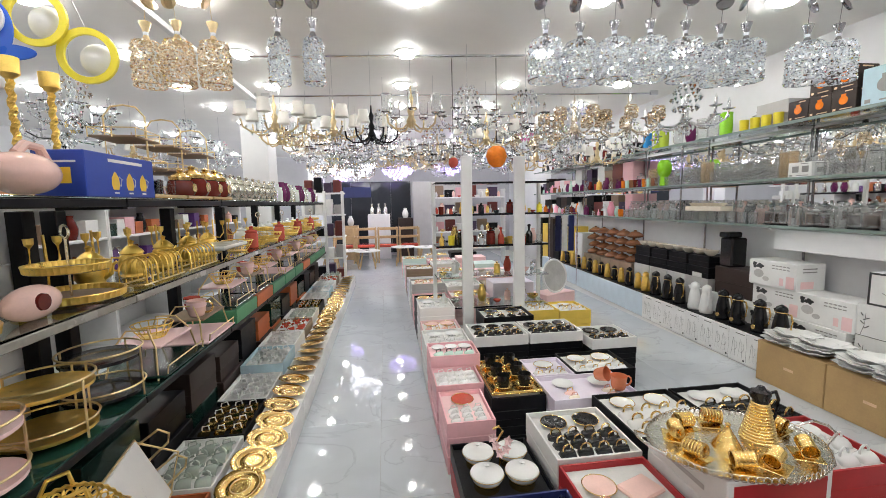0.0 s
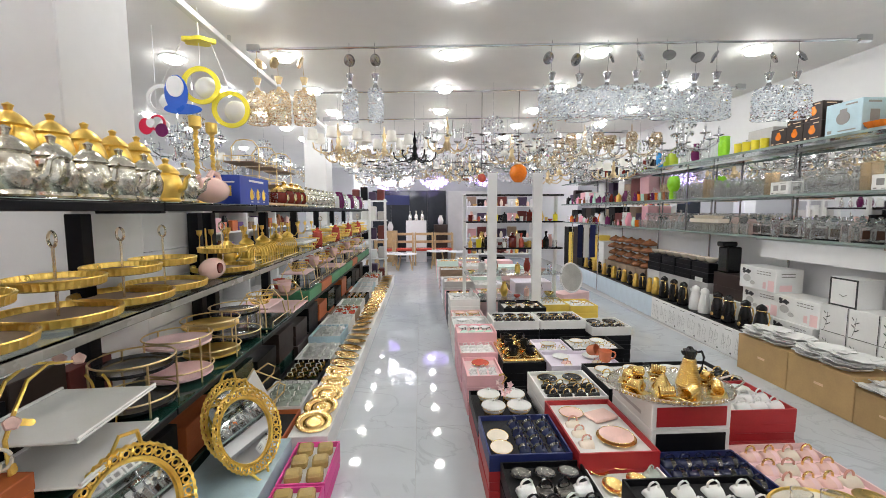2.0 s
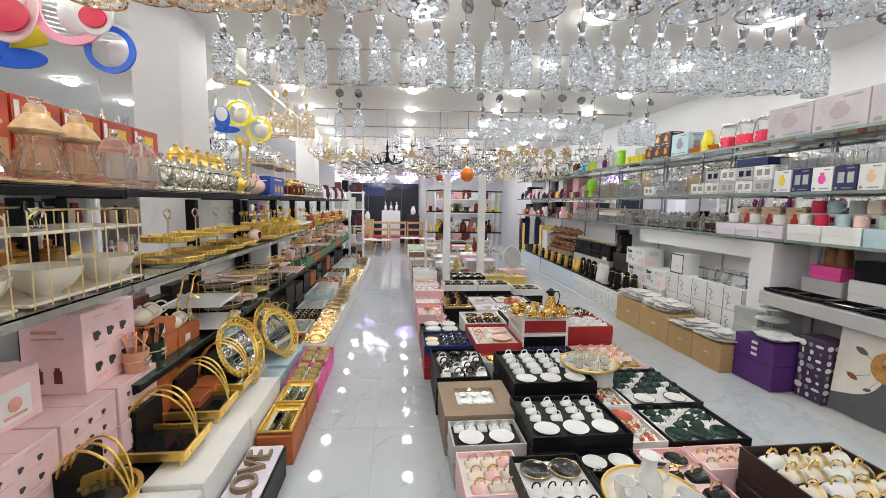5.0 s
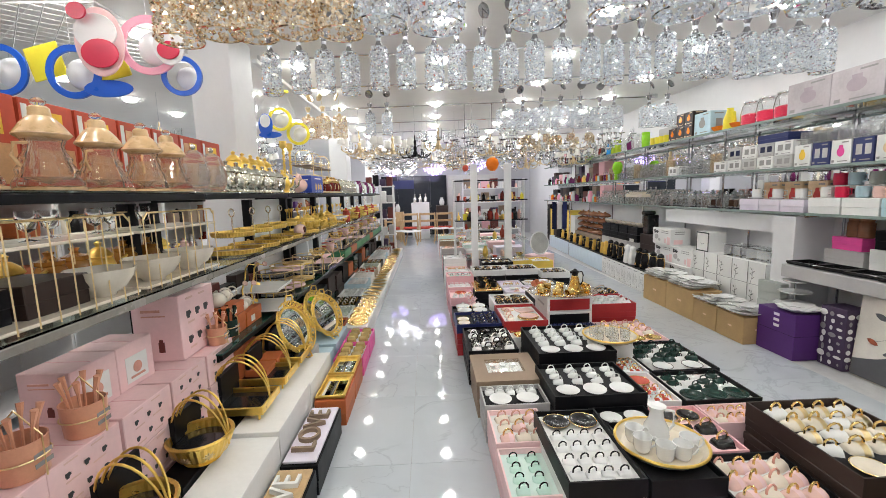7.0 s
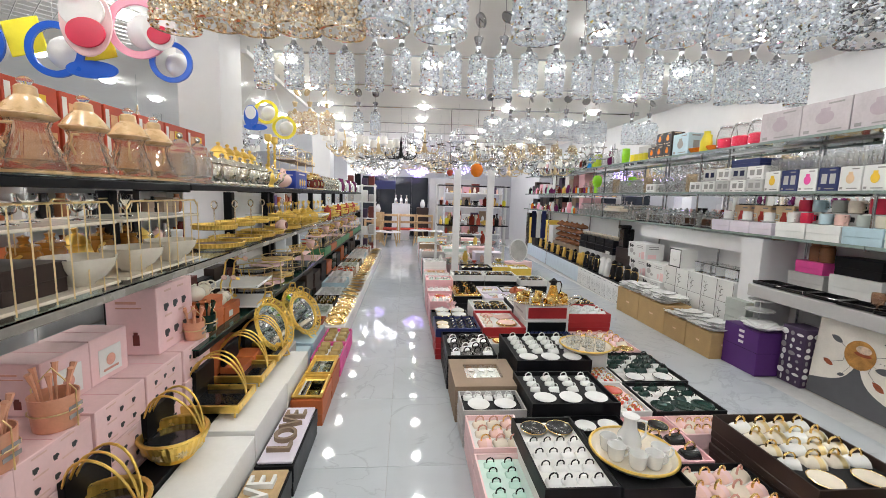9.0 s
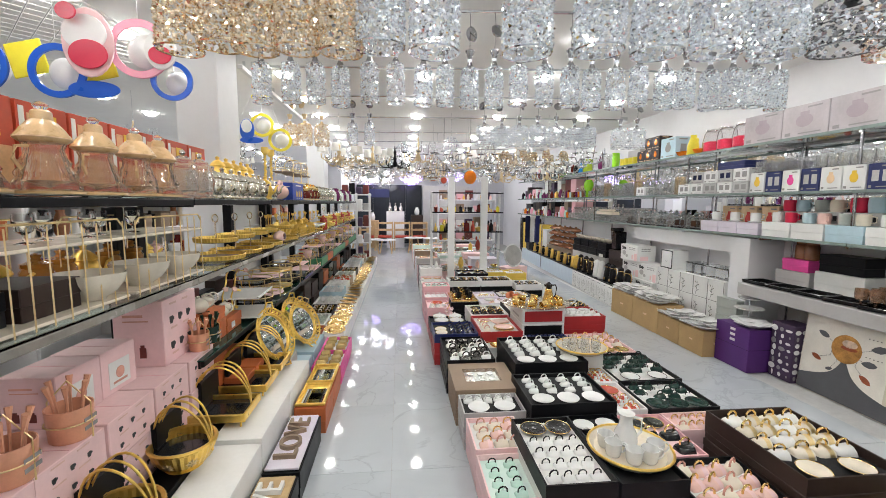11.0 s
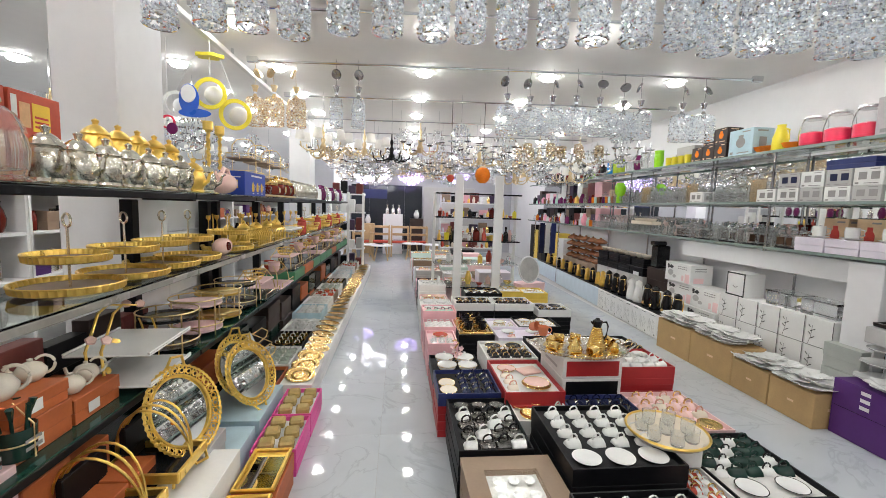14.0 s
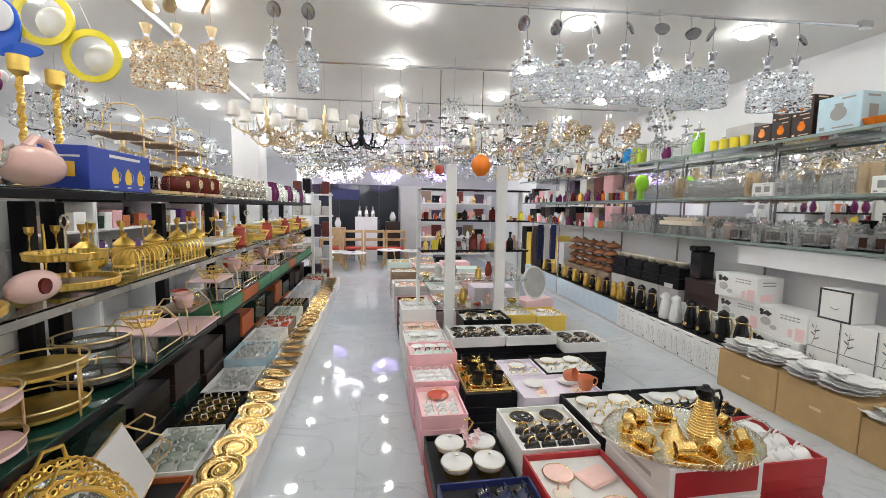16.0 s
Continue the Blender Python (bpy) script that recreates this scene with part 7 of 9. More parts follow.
# leaning canvas pictures under the counter
def canvas(label):
    ob = thing("canvas_picture", label, "picture", g_bbox(-0.012, 0.012, -0.36, 0.36, 0, 0.66, 0.003), mat("beige_canvas", (0.66, 0.58, 0.47), 0.8, var=0.12, scale=10, bump=0.2, bscale=300))
    ys = [-0.355 + 0.71 * i / 28 for i in range(29)]
    hill = [0.15 + 0.035 * math.sin(y * 7.0 + 1.2) + 0.2 * math.exp(-abs(y - 0.02) / 0.055) for y in ys]
    part("dark_band", ([(-0.0135, y, 0.005) for y in ys] + [(-0.0135, y, h) for y, h in zip(ys, hill)], [(i + 1, i, 29 + i, 30 + i) for i in range(28)]), GREYW, ob, "dark grey painted hill")
    part("panel", g_box(-0.0128, -0.0122, -0.27, 0.355, 0.03, 0.655), mat("pale_canvas_paint", (0.78, 0.73, 0.66), 0.7, var=0.1, scale=8, bump=0.15, bscale=250), ob, "pale painted field")
    part("disc", g_lathe([(1e-5, 0), (0.11, 0), (0.11, 0.0012), (1e-5, 0.0012)], 28), mat("ochre_paint", (0.52, 0.25, 0.06), 0.5, var=0.55, scale=14), ob, "ochre painted disc", m=Matrix.Translation((-0.0142, 0.02, 0.43)) @ Euler((0, radians(-90), 0)).to_matrix().to_4x4())
    part("disc_heart", g_disc(-0.0155, 0.0, 0.475, 0.055, 0.03), mat("pale_paint", (0.72, 0.55, 0.42), 0.5, var=0.4, scale=30), ob)
    part("disc_heart", g_disc(-0.0155, 0.0, 0.44, 0.06, 0.016), mat("rust_paint", (0.34, 0.08, 0.03), 0.5, var=0.4, scale=30), ob)
    for i, (y, z, ang, size) in enumerate(((0.2, 0.5, 20, 0.05), (0.23, 0.3, 200, 0.045), (-0.2, 0.5, -15, 0.06), (-0.15, 0.37, -5, 0.055), (-0.14, 0.25, 30, 0.05), (0.12, 0.24, 160, 0.03))):
        c, s = math.cos(radians(ang)), math.sin(radians(ang))
        prof = [(-1, 0), (-0.6, 0.32), (0, 0.46), (0.6, 0.3), (1, 0), (0.6, -0.3), (0, -0.46), (-0.6, -0.32)]
        part("leaf", ([(-0.0146, y + size * (u * c - v * s), z + size * (u * s + v * c)) for u, v in prof], [tuple(range(8))]), mat("rust_paint", (0.34, 0.08, 0.03), 0.5) if i in (1, 4) else GREYW, ob, "painted leaf")
        part("stalk", g_tube([(-0.0138, 0.02 + 0.1 * (y - 0.02) / abs(y - 0.02), 0.42), (-0.0138, 0.5 * (y + 0.02), 0.5 * (z + 0.42) - 0.01), (-0.0138, y, z)], 0.0012, 4), INK, ob)
    for i in range(9):
        part("dot", g_disc(-0.0135, -0.12 - 0.026 * (i % 5), 0.42 + 0.14 * (i // 5), 0.004, 0.004), INK, ob)
    return ob


cv = canvas("beige and grey abstract canvas leaning under the counter")
cv.matrix_basis = at(3.37, 0.10, 0, 0, 0, 5)
cv2 = copy_thing(cv, at(3.37, -0.65, 0, 0, 0, 5))

# white and pink printed cartons behind
def print_carton(w, d, h, m, ink, label):
    def make():
        ob = thing("carton", label, "box", g_bbox(-w / 2, w / 2, -d / 2, d / 2, 0, h, 0.003), m)
        x, y = -w / 2 - 0.0004, -d / 2 - 0.0004
        r = random.Random(4)
        part("picture", g_join([g_disc(x, d * 0.3 + r.uniform(-0.1, 0.1) * d, h * (0.78 + r.uniform(-0.1, 0.1)), d * r.uniform(0.02, 0.045), h * r.uniform(0.03, 0.06)) for i in range(12)]), INK, ob, "dark printed foliage")["kind"] = "stuff"
        part("picture", g_join([g_disc(x, d * 0.28, h * 0.45, d * 0.11, h * 0.16), g_disc(x, d * 0.12, h * 0.28, d * 0.07, h * 0.09)]), GREYCH, ob, "printed pale teapot")
        part("title", g_join([g_box(x - 0.001, x, -d * (0.36 - 0.075 * i), -d * (0.305 - 0.075 * i), h * (0.82 - 0.11 * j), h * (0.86 - 0.11 * j)) for i in range(5) for j in range(2)]), INKG, ob, "two lines of script")["kind"] = "stuff"
        part("panel", g_join([g_box(x - 0.001, x, -d * 0.46, -d * 0.3, h * 0.05, h * 0.5), g_box(x - 0.001, x, -d * 0.25, -d * 0.17, h * 0.12, h * 0.4)]), PINKP, ob, "pink printed cups")
        part("picture", g_join([g_box(-w * 0.35, w * 0.1, y - 0.001, y, h * 0.08, h * 0.35)]), PINKP, ob, "pink printed band")
        part("title", g_join([g_box(-w * 0.3, w * 0.2, y - 0.001, y, h * (0.8 - 0.12 * j), h * (0.84 - 0.12 * j)) for j in range(2)]), INKG, ob)
        return ob
    return make


PC = print_carton(0.28, 0.46, 0.23, WHITEB, INKG, "white dinner set carton with pink print")
for y, n in ((3.22, 4), (2.80, 3)):
    for j in range(n):
        put("pc_a", PC, at(3.55 - 0.02 * (j % 2), y + 0.03 * (j % 2), 0.231 * j, rng.uniform(-2, 2)), group="dinner set cartons")


def branch_carton():
    ob = thing("carton", "white carton with a fine black branch drawing", "box", g_bbox(-0.11, 0.11, -0.115, 0.115, 0, 0.235, 0.003), WHITEB)
    x = -0.1105
    lines = [g_tube([(x, 0.08, 0.01), (x, 0.06, 0.08), (x, 0.055, 0.17)], 0.0016, 4)] + [g_tube([(x, 0.06 + 0.004 * i, 0.06 + 0.03 * i), (x, 0.06 + (0.028 if i % 2 else -0.03), 0.08 + 0.03 * i)], 0.0035, 4) for i in range(4)]
    part("drawing", g_join(lines), INK, ob, "drawn branch")["kind"] = "stuff"
    part("drawing", g_tube([(0.06, -0.1155, 0.01), (0.05, -0.1155, 0.08), (0.06, -0.1155, 0.16)], 0.002, 4), INK, ob)
    part("edge", g_box(-0.1112, -0.1102, -0.1145, -0.109, 0.002, 0.233), INK, ob, "black edging")
    part("edge", g_box(-0.1112, -0.1102, -0.108, 0.1145, 0.0, 0.004), INK, ob, "black edging")
    return ob


for i in range(5):
    for j in range(3):
        if j < 3:
            put("branch_carton", branch_carton, at(3.53, 1.52 + 0.235 * i, 0.236 * j), group="branch cartons")
fc = thing("carton", "white carton edged in black with a small drawing", "box", g_bbox(-0.11, 0.11, -0.115, 0.115, 0, 0.235, 0.003), WHITEB, at(3.53, 2.40, 0.709))
for a, b, c, d in ((-0.115, 0.115, 0.0, 0.014), (-0.115, 0.115, 0.221, 0.235), (-0.115, -0.101, 0.014, 0.221), (0.101, 0.115, 0.014, 0.221)):
    part("edge", g_box(-0.1115, -0.1103, a, b, c, d), INK, fc, "black edging")
part("drawing", g_tube([(-0.1108, -0.03, 0.1), (-0.1108, 0.0, 0.085), (-0.1108, 0.03, 0.1)], 0.003, 4), INKG, fc)


def clear_box():
    ob = thing("food_box", "clear acrylic food box with a lid", "box")
    part("body", g_bbox(-0.1, 0.1, -0.15, 0.15, 0, 0.12, 0.008), GLASS, ob).visible_shadow = False
    part("lid", g_bbox(-0.105, 0.105, -0.155, 0.155, 0.121, 0.135, 0.004), GLASS, ob).visible_shadow = False
    part("knob", g_lathe([(0.012, 0.136), (0.016, 0.15), (1e-5, 0.155)], 10), CHROME, ob)
    return ob


for y in (1.58, 1.92):
    put("clear_box", clear_box, at(3.55, y, 0.71), group="clear food boxes")
for j in range(3):
    closed_box(3.34, 3.66, 1.13, 1.40, 0.19 * j, 0.19 * (j + 1) - 0.002, SAGE, "sage grey carton in a stack", "sage cartons")

# counter goods near the entrance
for k in range(5):
    y = 0.95 - 0.26 * k
    put("black_tray", lambda: thing("tray", "black lacquered tray with raised rim", "tray", g_join([g_bbox(-0.11, 0.11, -0.12, 0.12, 0, 0.01, 0.003), g_bbox(-0.115, -0.1, -0.12, 0.12, 0.01, 0.03, 0.003), g_bbox(0.1, 0.115, -0.12, 0.12, 0.01, 0.03, 0.003), g_bbox(-0.1, 0.1, -0.12, -0.108, 0.01, 0.03, 0.003), g_bbox(-0.1, 0.1, 0.108, 0.12, 0.01, 0.03, 0.003)]), BLACKG), at(3.43, y, 0.782, 3 * k), group="black trays")
closed_box(3.56, 3.77, 0.62, 0.96, 0.782, 0.93, GREYB, "pale grey carton on the counter", "counter cartons")
closed_box(3.58, 3.77, 0.66, 0.92, 0.931, 1.04, MAGENTA, "bright magenta carton on the counter", "counter cartons")
closed_box(3.56, 3.77, 0.18, 0.58, 0.782, 0.97, WHITEB, "white carton on the counter", "counter cartons")
closed_box(3.57, 3.77, 0.2, 0.56, 0.971, 1.12, BLACK, "black carton on the counter", "counter cartons")
BGOB = [(0.036, 0), (0.037, 0.004), (0.007, 0.01), (0.007, 0.045), (0.034, 0.062), (0.041, 0.1), (0.039, 0.14), (0.037, 0.14), (0.038, 0.1), (1e-5, 0.066)]
for k in range(24):
    put("brown_glass", vase_maker("goblet", BGOB, SMOKEB, "brown smoked glass goblet on the counter"), at(3.38 + 0.1 * (k % 4), 0.05 - 0.1 * (k // 4) - 0.03 * (k % 2), 0.782, 0), group="brown goblets")
put("kettle_c", vase_maker("canister", CANI, TERRA, "orange brown ceramic canister"), at(3.66, 0.80, 1.041), group="orange canisters")
put("kettle_c", None, at(3.66, 0.71, 1.041), group="orange canisters")

# black boxes with bowls and the stacked tagines
for k in range(4):
    y = 4.02 + 0.34 * k
    closed_box(3.42, 3.74, y, y + 0.33, 0.0, 0.62, GREYB, "grey carton behind the flasks", "cartons behind the flasks")
    closed_box(3.42, 3.72, y, y + 0.33, 0.62, 0.74, BLACK, "black gift carton in a stack", "black cartons")
    thing("price_card", "white price card leaning on a black carton", "card", g_box(-0.002, 0, -0.07, 0.07, 0, 0.05), INKW, at(3.418, y + 0.16, 0.622)) if k == 0 else None
    closed_box(3.43, 3.72, y + 0.01, y + 0.32, 0.741, 0.86, BLACK, "black gift carton in a stack", "black cartons")
    put("bowl_w", vase_maker("bowl", BOWL, CREAM, "cream bowl with a brown rim"), at(3.52, y + 0.09, 0.861), group="bowls on black cartons")
    put("bowl_w", None, at(3.52, y + 0.25, 0.861), group="bowls on black cartons")


def tagine():
    ob = thing("tagine", "brown glazed clay tagine with a domed lid", "tagine", g_lathe([(0.07, 0), (0.11, 0.012), (0.125, 0.035), (0.12, 0.04), (1e-5, 0.03)], 20), TERRA, smooth=True)
    lid = part("lid", g_lathe([(0.116, 0.041), (0.1, 0.06), (0.05, 0.09), (1e-5, 0.1)], 20), TERRA, ob, smooth=True)
    part("knob", g_lathe([(0.018, 0.096), (0.024, 0.112), (1e-5, 0.118)], 12), TERRA, lid, smooth=True)
    return ob


for i in range(5):
    y = 5.62 + 0.29 * i
    closed_box(3.44, 3.76, y - 0.14, y + 0.14, 0.0, 0.58, TAUPE, "brown carton under clay ware", "cartons behind the flasks")
    for j in range(4):
        put("tagine", tagine, Matrix.Translation((3.56 + 0.02 * (j % 2), y, 0.581 + 0.119 * j)) @ Matrix.Scale(0.98, 4), group="stacked tagines")
for k in range(4):
    closed_box(3.5, 3.78, 7.1 + 0.33 * k, 7.4 + 0.33 * k, 0, 0.9 + 0.1 * (k % 2), (WHITEB, YELLOWB, BLUEB, BLACK)[k], "tall carton by the end of the wall", "tall cartons")
closed_box(3.42, 3.72, 3.42, 3.98, 0.0, 0.5, WHITEB, "white carton behind the flasks", "cartons behind the flasks")
closed_box(3.44, 3.72, 3.45, 3.95, 0.501, 0.78, BROWNB, "dark carton behind the flasks", "cartons behind the flasks")
fan = thing("coffee_machine", "black table appliance on cartons", "appliance", m=at(3.56, 3.86, 0.781))
part("body", g_bbox(-0.09, 0.09, -0.08, 0.08, 0, 0.3, 0.015), BLACKG, fan)
part("head", g_bbox(-0.13, 0.05, -0.06, 0.06, 0.301, 0.36, 0.015), BLACKG, fan)

# ---- right wall shelves ----
S1, S2, S3 = 1.241, 1.651, 2.121


def mug(m, label):
    def make():
        ob = thing("mug", label, "mug", g_lathe([(0.038, 0), (0.043, 0.004), (0.047, 0.05), (0.044, 0.09), (0.04, 0.09), (0.036, 0.01), (1e-5, 0.01)], 16), m, smooth=True)
        part("handle", g_tube([(0, -0.044, 0.075), (0, -0.072, 0.07), (0, -0.072, 0.03), (0, -0.044, 0.022)], 0.006, 6), m, ob)
        return ob
    return make


def product_carton(w, d, h, m, ink, label, style="disc"):
    def make():
        ob = thing("carton", label, "box", g_bbox(-w / 2, w / 2, -d / 2, d / 2, 0, h, 0.003), m)
        x, y = -w / 2 - 0.0004, -d / 2 - 0.0004
        if style == "window":
            front = [g_box(x - 0.001, x, -d * 0.38 + d * 0.42 * i, -d * 0.1 + d * 0.42 * i, h * 0.32, h * 0.74) for i in range(2)] + [g_box(-w * 0.18, w * 0.3, y - 0.001, y, h * 0.3, h * 0.62)]
        else:
            front = [g_disc(x, 0, h * 0.5, d * 0.19, h * 0.2), g_box(x - 0.001, x, -d * 0.1, d * 0.1, h * 0.68, h * 0.78), g_box(-w * 0.2, w * 0.16, y - 0.001, y, h * 0.3, h * 0.66)]
        part("picture", g_join(front), ink, ob, "printed picture")["kind"] = "stuff"
        part("title", g_join([g_box(x - 0.0016, x, -d * 0.36, d * 0.12, h * 0.09, h * 0.13), g_box(x - 0.0016, x, -d * 0.36, -d * 0.05, h * 0.87, h * 0.92), g_box(x - 0.0016, x, d * 0.3, d * 0.42, h * 0.07, h * 0.17), g_box(-w * 0.3, w * 0.2, y - 0.0012, y, h * 0.86, h * 0.92)]), INKG if m is not BROWNB else TAN, ob)["kind"] = "stuff"
        return ob
    return make


# low board: mug cartons, lilac sets, decanters
MUGS = ((REDP, "red"), (SKYB, "pale blue"), (PINKC, "pink"), (SAGE, "grey green"), (CREAM, "cream"), (CHINA, "white"))
for k in range(7):
    y = 1.0 - 0.3 * k
    closed_box(RX0 + 0.01, RX0 + 0.27, y - 0.29, y, S1, S1 + 0.135, WHITEB if k % 3 != 2 else SKYB, "white mug carton on a glass shelf", "mug cartons")
    mc = thing("carton", "pale mug carton with a black square label", "box", g_bbox(-0.055, 0.055, -0.14, 0.14, 0, 0.1, 0.003), GREYCH, at(RX0 + 0.215, y - 0.145, S1 + 0.1355), "pale mug cartons")
    part("label", g_box(-0.0563, -0.0554, -0.11, -0.08, 0.03, 0.07), INK, mc, "black square label")
    for i, dy in enumerate((0.08, 0.21)):
        mm, nn = MUGS[(2 * k + i + 5) % 6]
        put("mug_" + nn, mug(mm, nn + " ceramic mug on a carton"), at(RX0 + 0.10, y - dy, S1 + 0.1355, rng.uniform(-40, 40)), group="mugs")
        mm, nn = MUGS[(3 * k + i) % 6]
        put("jug_" + nn, mug(mm, nn + " ceramic mug on a carton"), Matrix.Translation((RX0 + 0.215, y - dy, S1 + 0.236)) @ Matrix.Scale(1.15, 4), group="tall mugs")
for k in range(3):
    y = 1.04 + 0.26 * k
    closed_box(RX0 + 0.01, RX0 + 0.2, y, y + 0.255, S1, S1 + 0.115, LAV, "lilac carton with a cup set on a shelf", "lilac cartons")
    saucer("white", at(RX0 + 0.1, y + 0.13, S1 + 0.1155), 0.07)
    put("mug_white", mug(CHINA, "white ceramic mug on a carton"), at(RX0 + 0.1, y + 0.13, S1 + 0.124, 60), group="mugs")
    put("pc_tan", product_carton(0.1, 0.2, 0.28, TAN, INKR, "tan and white printed carton"), at(RX0 + 0.3, y + 0.13, S1), group="tan cartons")


def decanter():
    ob = thing("decanter", "clear square glass decanter with a dark filling and bright stopper", "decanter")
    part("body", g_join([g_bbox(-0.042, 0.042, -0.042, 0.042, 0.012, 0.125, 0.008), g_lathe([(0.03, 0.125), (0.018, 0.14), (0.024, 0.158), (1e-5, 0.158)], 14)]), GLASSW, ob, smooth=True)
    part("base", g_bbox(-0.045, 0.045, -0.045, 0.045, 0.0, 0.0115, 0.003), BLACKG, ob, "black base")
    part("stopper", g_lathe([(0.014, 0.159), (0.028, 0.172), (0.03, 0.18), (0.012, 0.195), (0.014, 0.205), (1e-5, 0.212)], 12), CHROME, ob, "bright stopper", smooth=True)
    part("content", g_join([g_box(-0.0435, -0.0425, -0.03, 0.03, 0.03, 0.10), g_box(-0.03, 0.03, -0.0435, -0.0425, 0.03, 0.10)]), SMOKED, ob, "dark filling")["kind"] = "stuff"
    return ob


for k in range(14):
    y = 1.88 + 0.115 * k
    if k % 3 != 2:
        put("decanter", decanter, at(RX0 + 0.07 + 0.015 * (k % 2), y, S1, 20 * k), group="decanters")
    else:
        put("can_glass", vase_maker("storage_jar", CANI, GLASSW, "clear glass storage jar with a knob lid"), at(RX0 + 0.08, y, S1), group="clear jars")
    put("can_glass", vase_maker("storage_jar", CANI, GLASSW, "clear glass storage jar with a knob lid"), at(RX0 + 0.21, y + 0.05, S1, 0), group="clear jars")
for k in range(18):
    y = 3.55 + 0.125 * k
    put("tumb_glass", vase_maker("glass", TUMB, GLASSW, "clear glass tumbler on a shelf"), at(RX0 + 0.06, y, S1), group="clear tumblers")
    put("vase_glass", vase_maker("vase", VASE, GLASSW, "clear glass vase on a shelf"), at(RX0 + 0.19, y + 0.04, S1), group="clear vases")
# a loaf rack with cakes
for k in range(8):
    put("clay_cup", vase_maker("bowl", [(r * 0.5, z * 0.6) for r, z in BOWL], CREAM, "small cream clay cup on a tray"), at(RX0 + 0.075, 3.93 + 0.062 * k, S1 + 0.1625), group="small clay cups")
lr = thing("cup_tray", "cream tray with small clay cups", "tray", g_bbox(-0.07, 0.07, -0.26, 0.26, 0, 0.05, 0.004), CREAM, at(RX0 + 0.085, 4.15, S1 + 0.112))
MIXM = ((PINKPL, "bright pink"), (BLACKG, "black"), (CHINA, "white"), (GOLDY, "gold"), (PLUM, "plum"), (REDC, "red"), (WHITEP, "white"))
COLG = ((TERRA, "brown"), (MINTC, "mint"), (ORANGEG, "orange"), (PLUM, "plum"), (MAROON, "maroon"))
q5 = random.Random(5)
MSH = (("vase", VASE), ("bottle", BOTT), ("glass", TUMB), ("canister", CANI))
for k in range(26):
    for lv, dx in ((S1, 0.08), (S2, 0.08), (S1, 0.22)):
        m, n = q5.choice(MIXM + COLG + ((GLASSW, "clear"), (GLASSW, "clear")))
        nm, sh = q5.choice(MSH)
        put("mix_%s_%s" % (nm, n), vase_maker(nm, sh, m, "%s glazed %s on a glass shelf" % (n, nm), 12), Matrix.Translation((RX0 + dx + q5.uniform(-0.02, 0.02), 5.85 + 0.13 * k + q5.uniform(-0.02, 0.02), lv)) @ Matrix.Scale(q5.uniform(0.6, 1.0), 4), group="mixed vases")

q6 = random.Random(31)
for k in range(27):
    m, n = q6.choice(((BLACKG, "black"), (PINKC, "coral"), (CHINA, "white"), (MAROON, "maroon"), (CHINA, "white"), (BLACKG, "black")))
    nm, sh = q6.choice(MSH)
    put("mix_%s_%s" % (nm, n), vase_maker(nm, sh, m, "%s glazed %s on a glass shelf" % (n, nm), 12), Matrix.Translation((RX0 + 0.35, 1.95 + 0.14 * k, S1)) @ Matrix.Scale(q6.uniform(0.75, 1.1), 4), group="mixed vases")
for lv, top in ((S1, 0.36), (S2, 0.42), (S3, 0.34)):
    yy = 5.75
    while yy < 9.1:
        w = q6.uniform(0.16, 0.3)
        closed_box(RX0 + 0.2, RX0 + 0.37, yy, yy + w - 0.012, lv, lv + q6.uniform(0.18, top), q6.choice((BLACK, WHITEB, MAROONB, PINKB, BROWNB, PURPLED, WHITEB, BLACK, TAUPE)), "closed carton at the back of a glass shelf", "cartons on the far shelves")
        yy += w

# middle board
PICT = ((INKY, "yellow"), (ROYAL, "blue"), (MAGENTA, "pink"), (BLUEB, "navy"), (TAN, "tan"))
for k in range(11):
    y = 1.1 - 0.175 * k
    m, n = PICT[k % 5]
    put("glass_carton_" + n, product_carton(0.17, 0.165, 0.19, WHITEB if n != "navy" and n != "blue" else BLUEB, m if n != "navy" and n != "blue" else GREYCH, "glassware carton with a %s picture" % n, "disc" if n != "navy" and n != "blue" else "window"), at(RX0 + 0.10, y, S2), group="glassware cartons")
    put("tumb_glass", vase_maker("glass", TUMB, GLASSW, ""), at(RX0 + 0.07, y - 0.04, S2 + 0.191), group="clear tumblers")
    put("tumb_glass", vase_maker("glass", TUMB, GLASSW, ""), at(RX0 + 0.07, y + 0.04, S2 + 0.191), group="clear tumblers")
    put("vase_glass", vase_maker("vase", VASE, GLASSW, "clear glass vase on a shelf"), at(RX0 + 0.27, y, S2), group="clear vases")
for k in range(4):
    y = 1.30 + 0.21 * k
    put("sc_%d" % (k % 2), product_carton(0.16, 0.2, 0.12, WHITEB if k % 2 else GREYB, INKG, "low printed glass carton", "window"), at(RX0 + 0.09, y, S2), group="low cartons")
    put("sc2_%d" % (k % 2), product_carton(0.16, 0.2, 0.13, GREYB if k % 2 else WHITEB, NAVYC if k % 2 else INKG, "clear topped glass carton", "window"), at(RX0 + 0.09, y, S2 + 0.121), group="low cartons")
closed_box(RX0 + 0.01, RX0 + 0.25, 1.26, 1.62, S2 + 0.252, S2 + 0.33, BLUEB, "navy carton on top of glass cartons", "navy cartons")
q3 = random.Random(3)
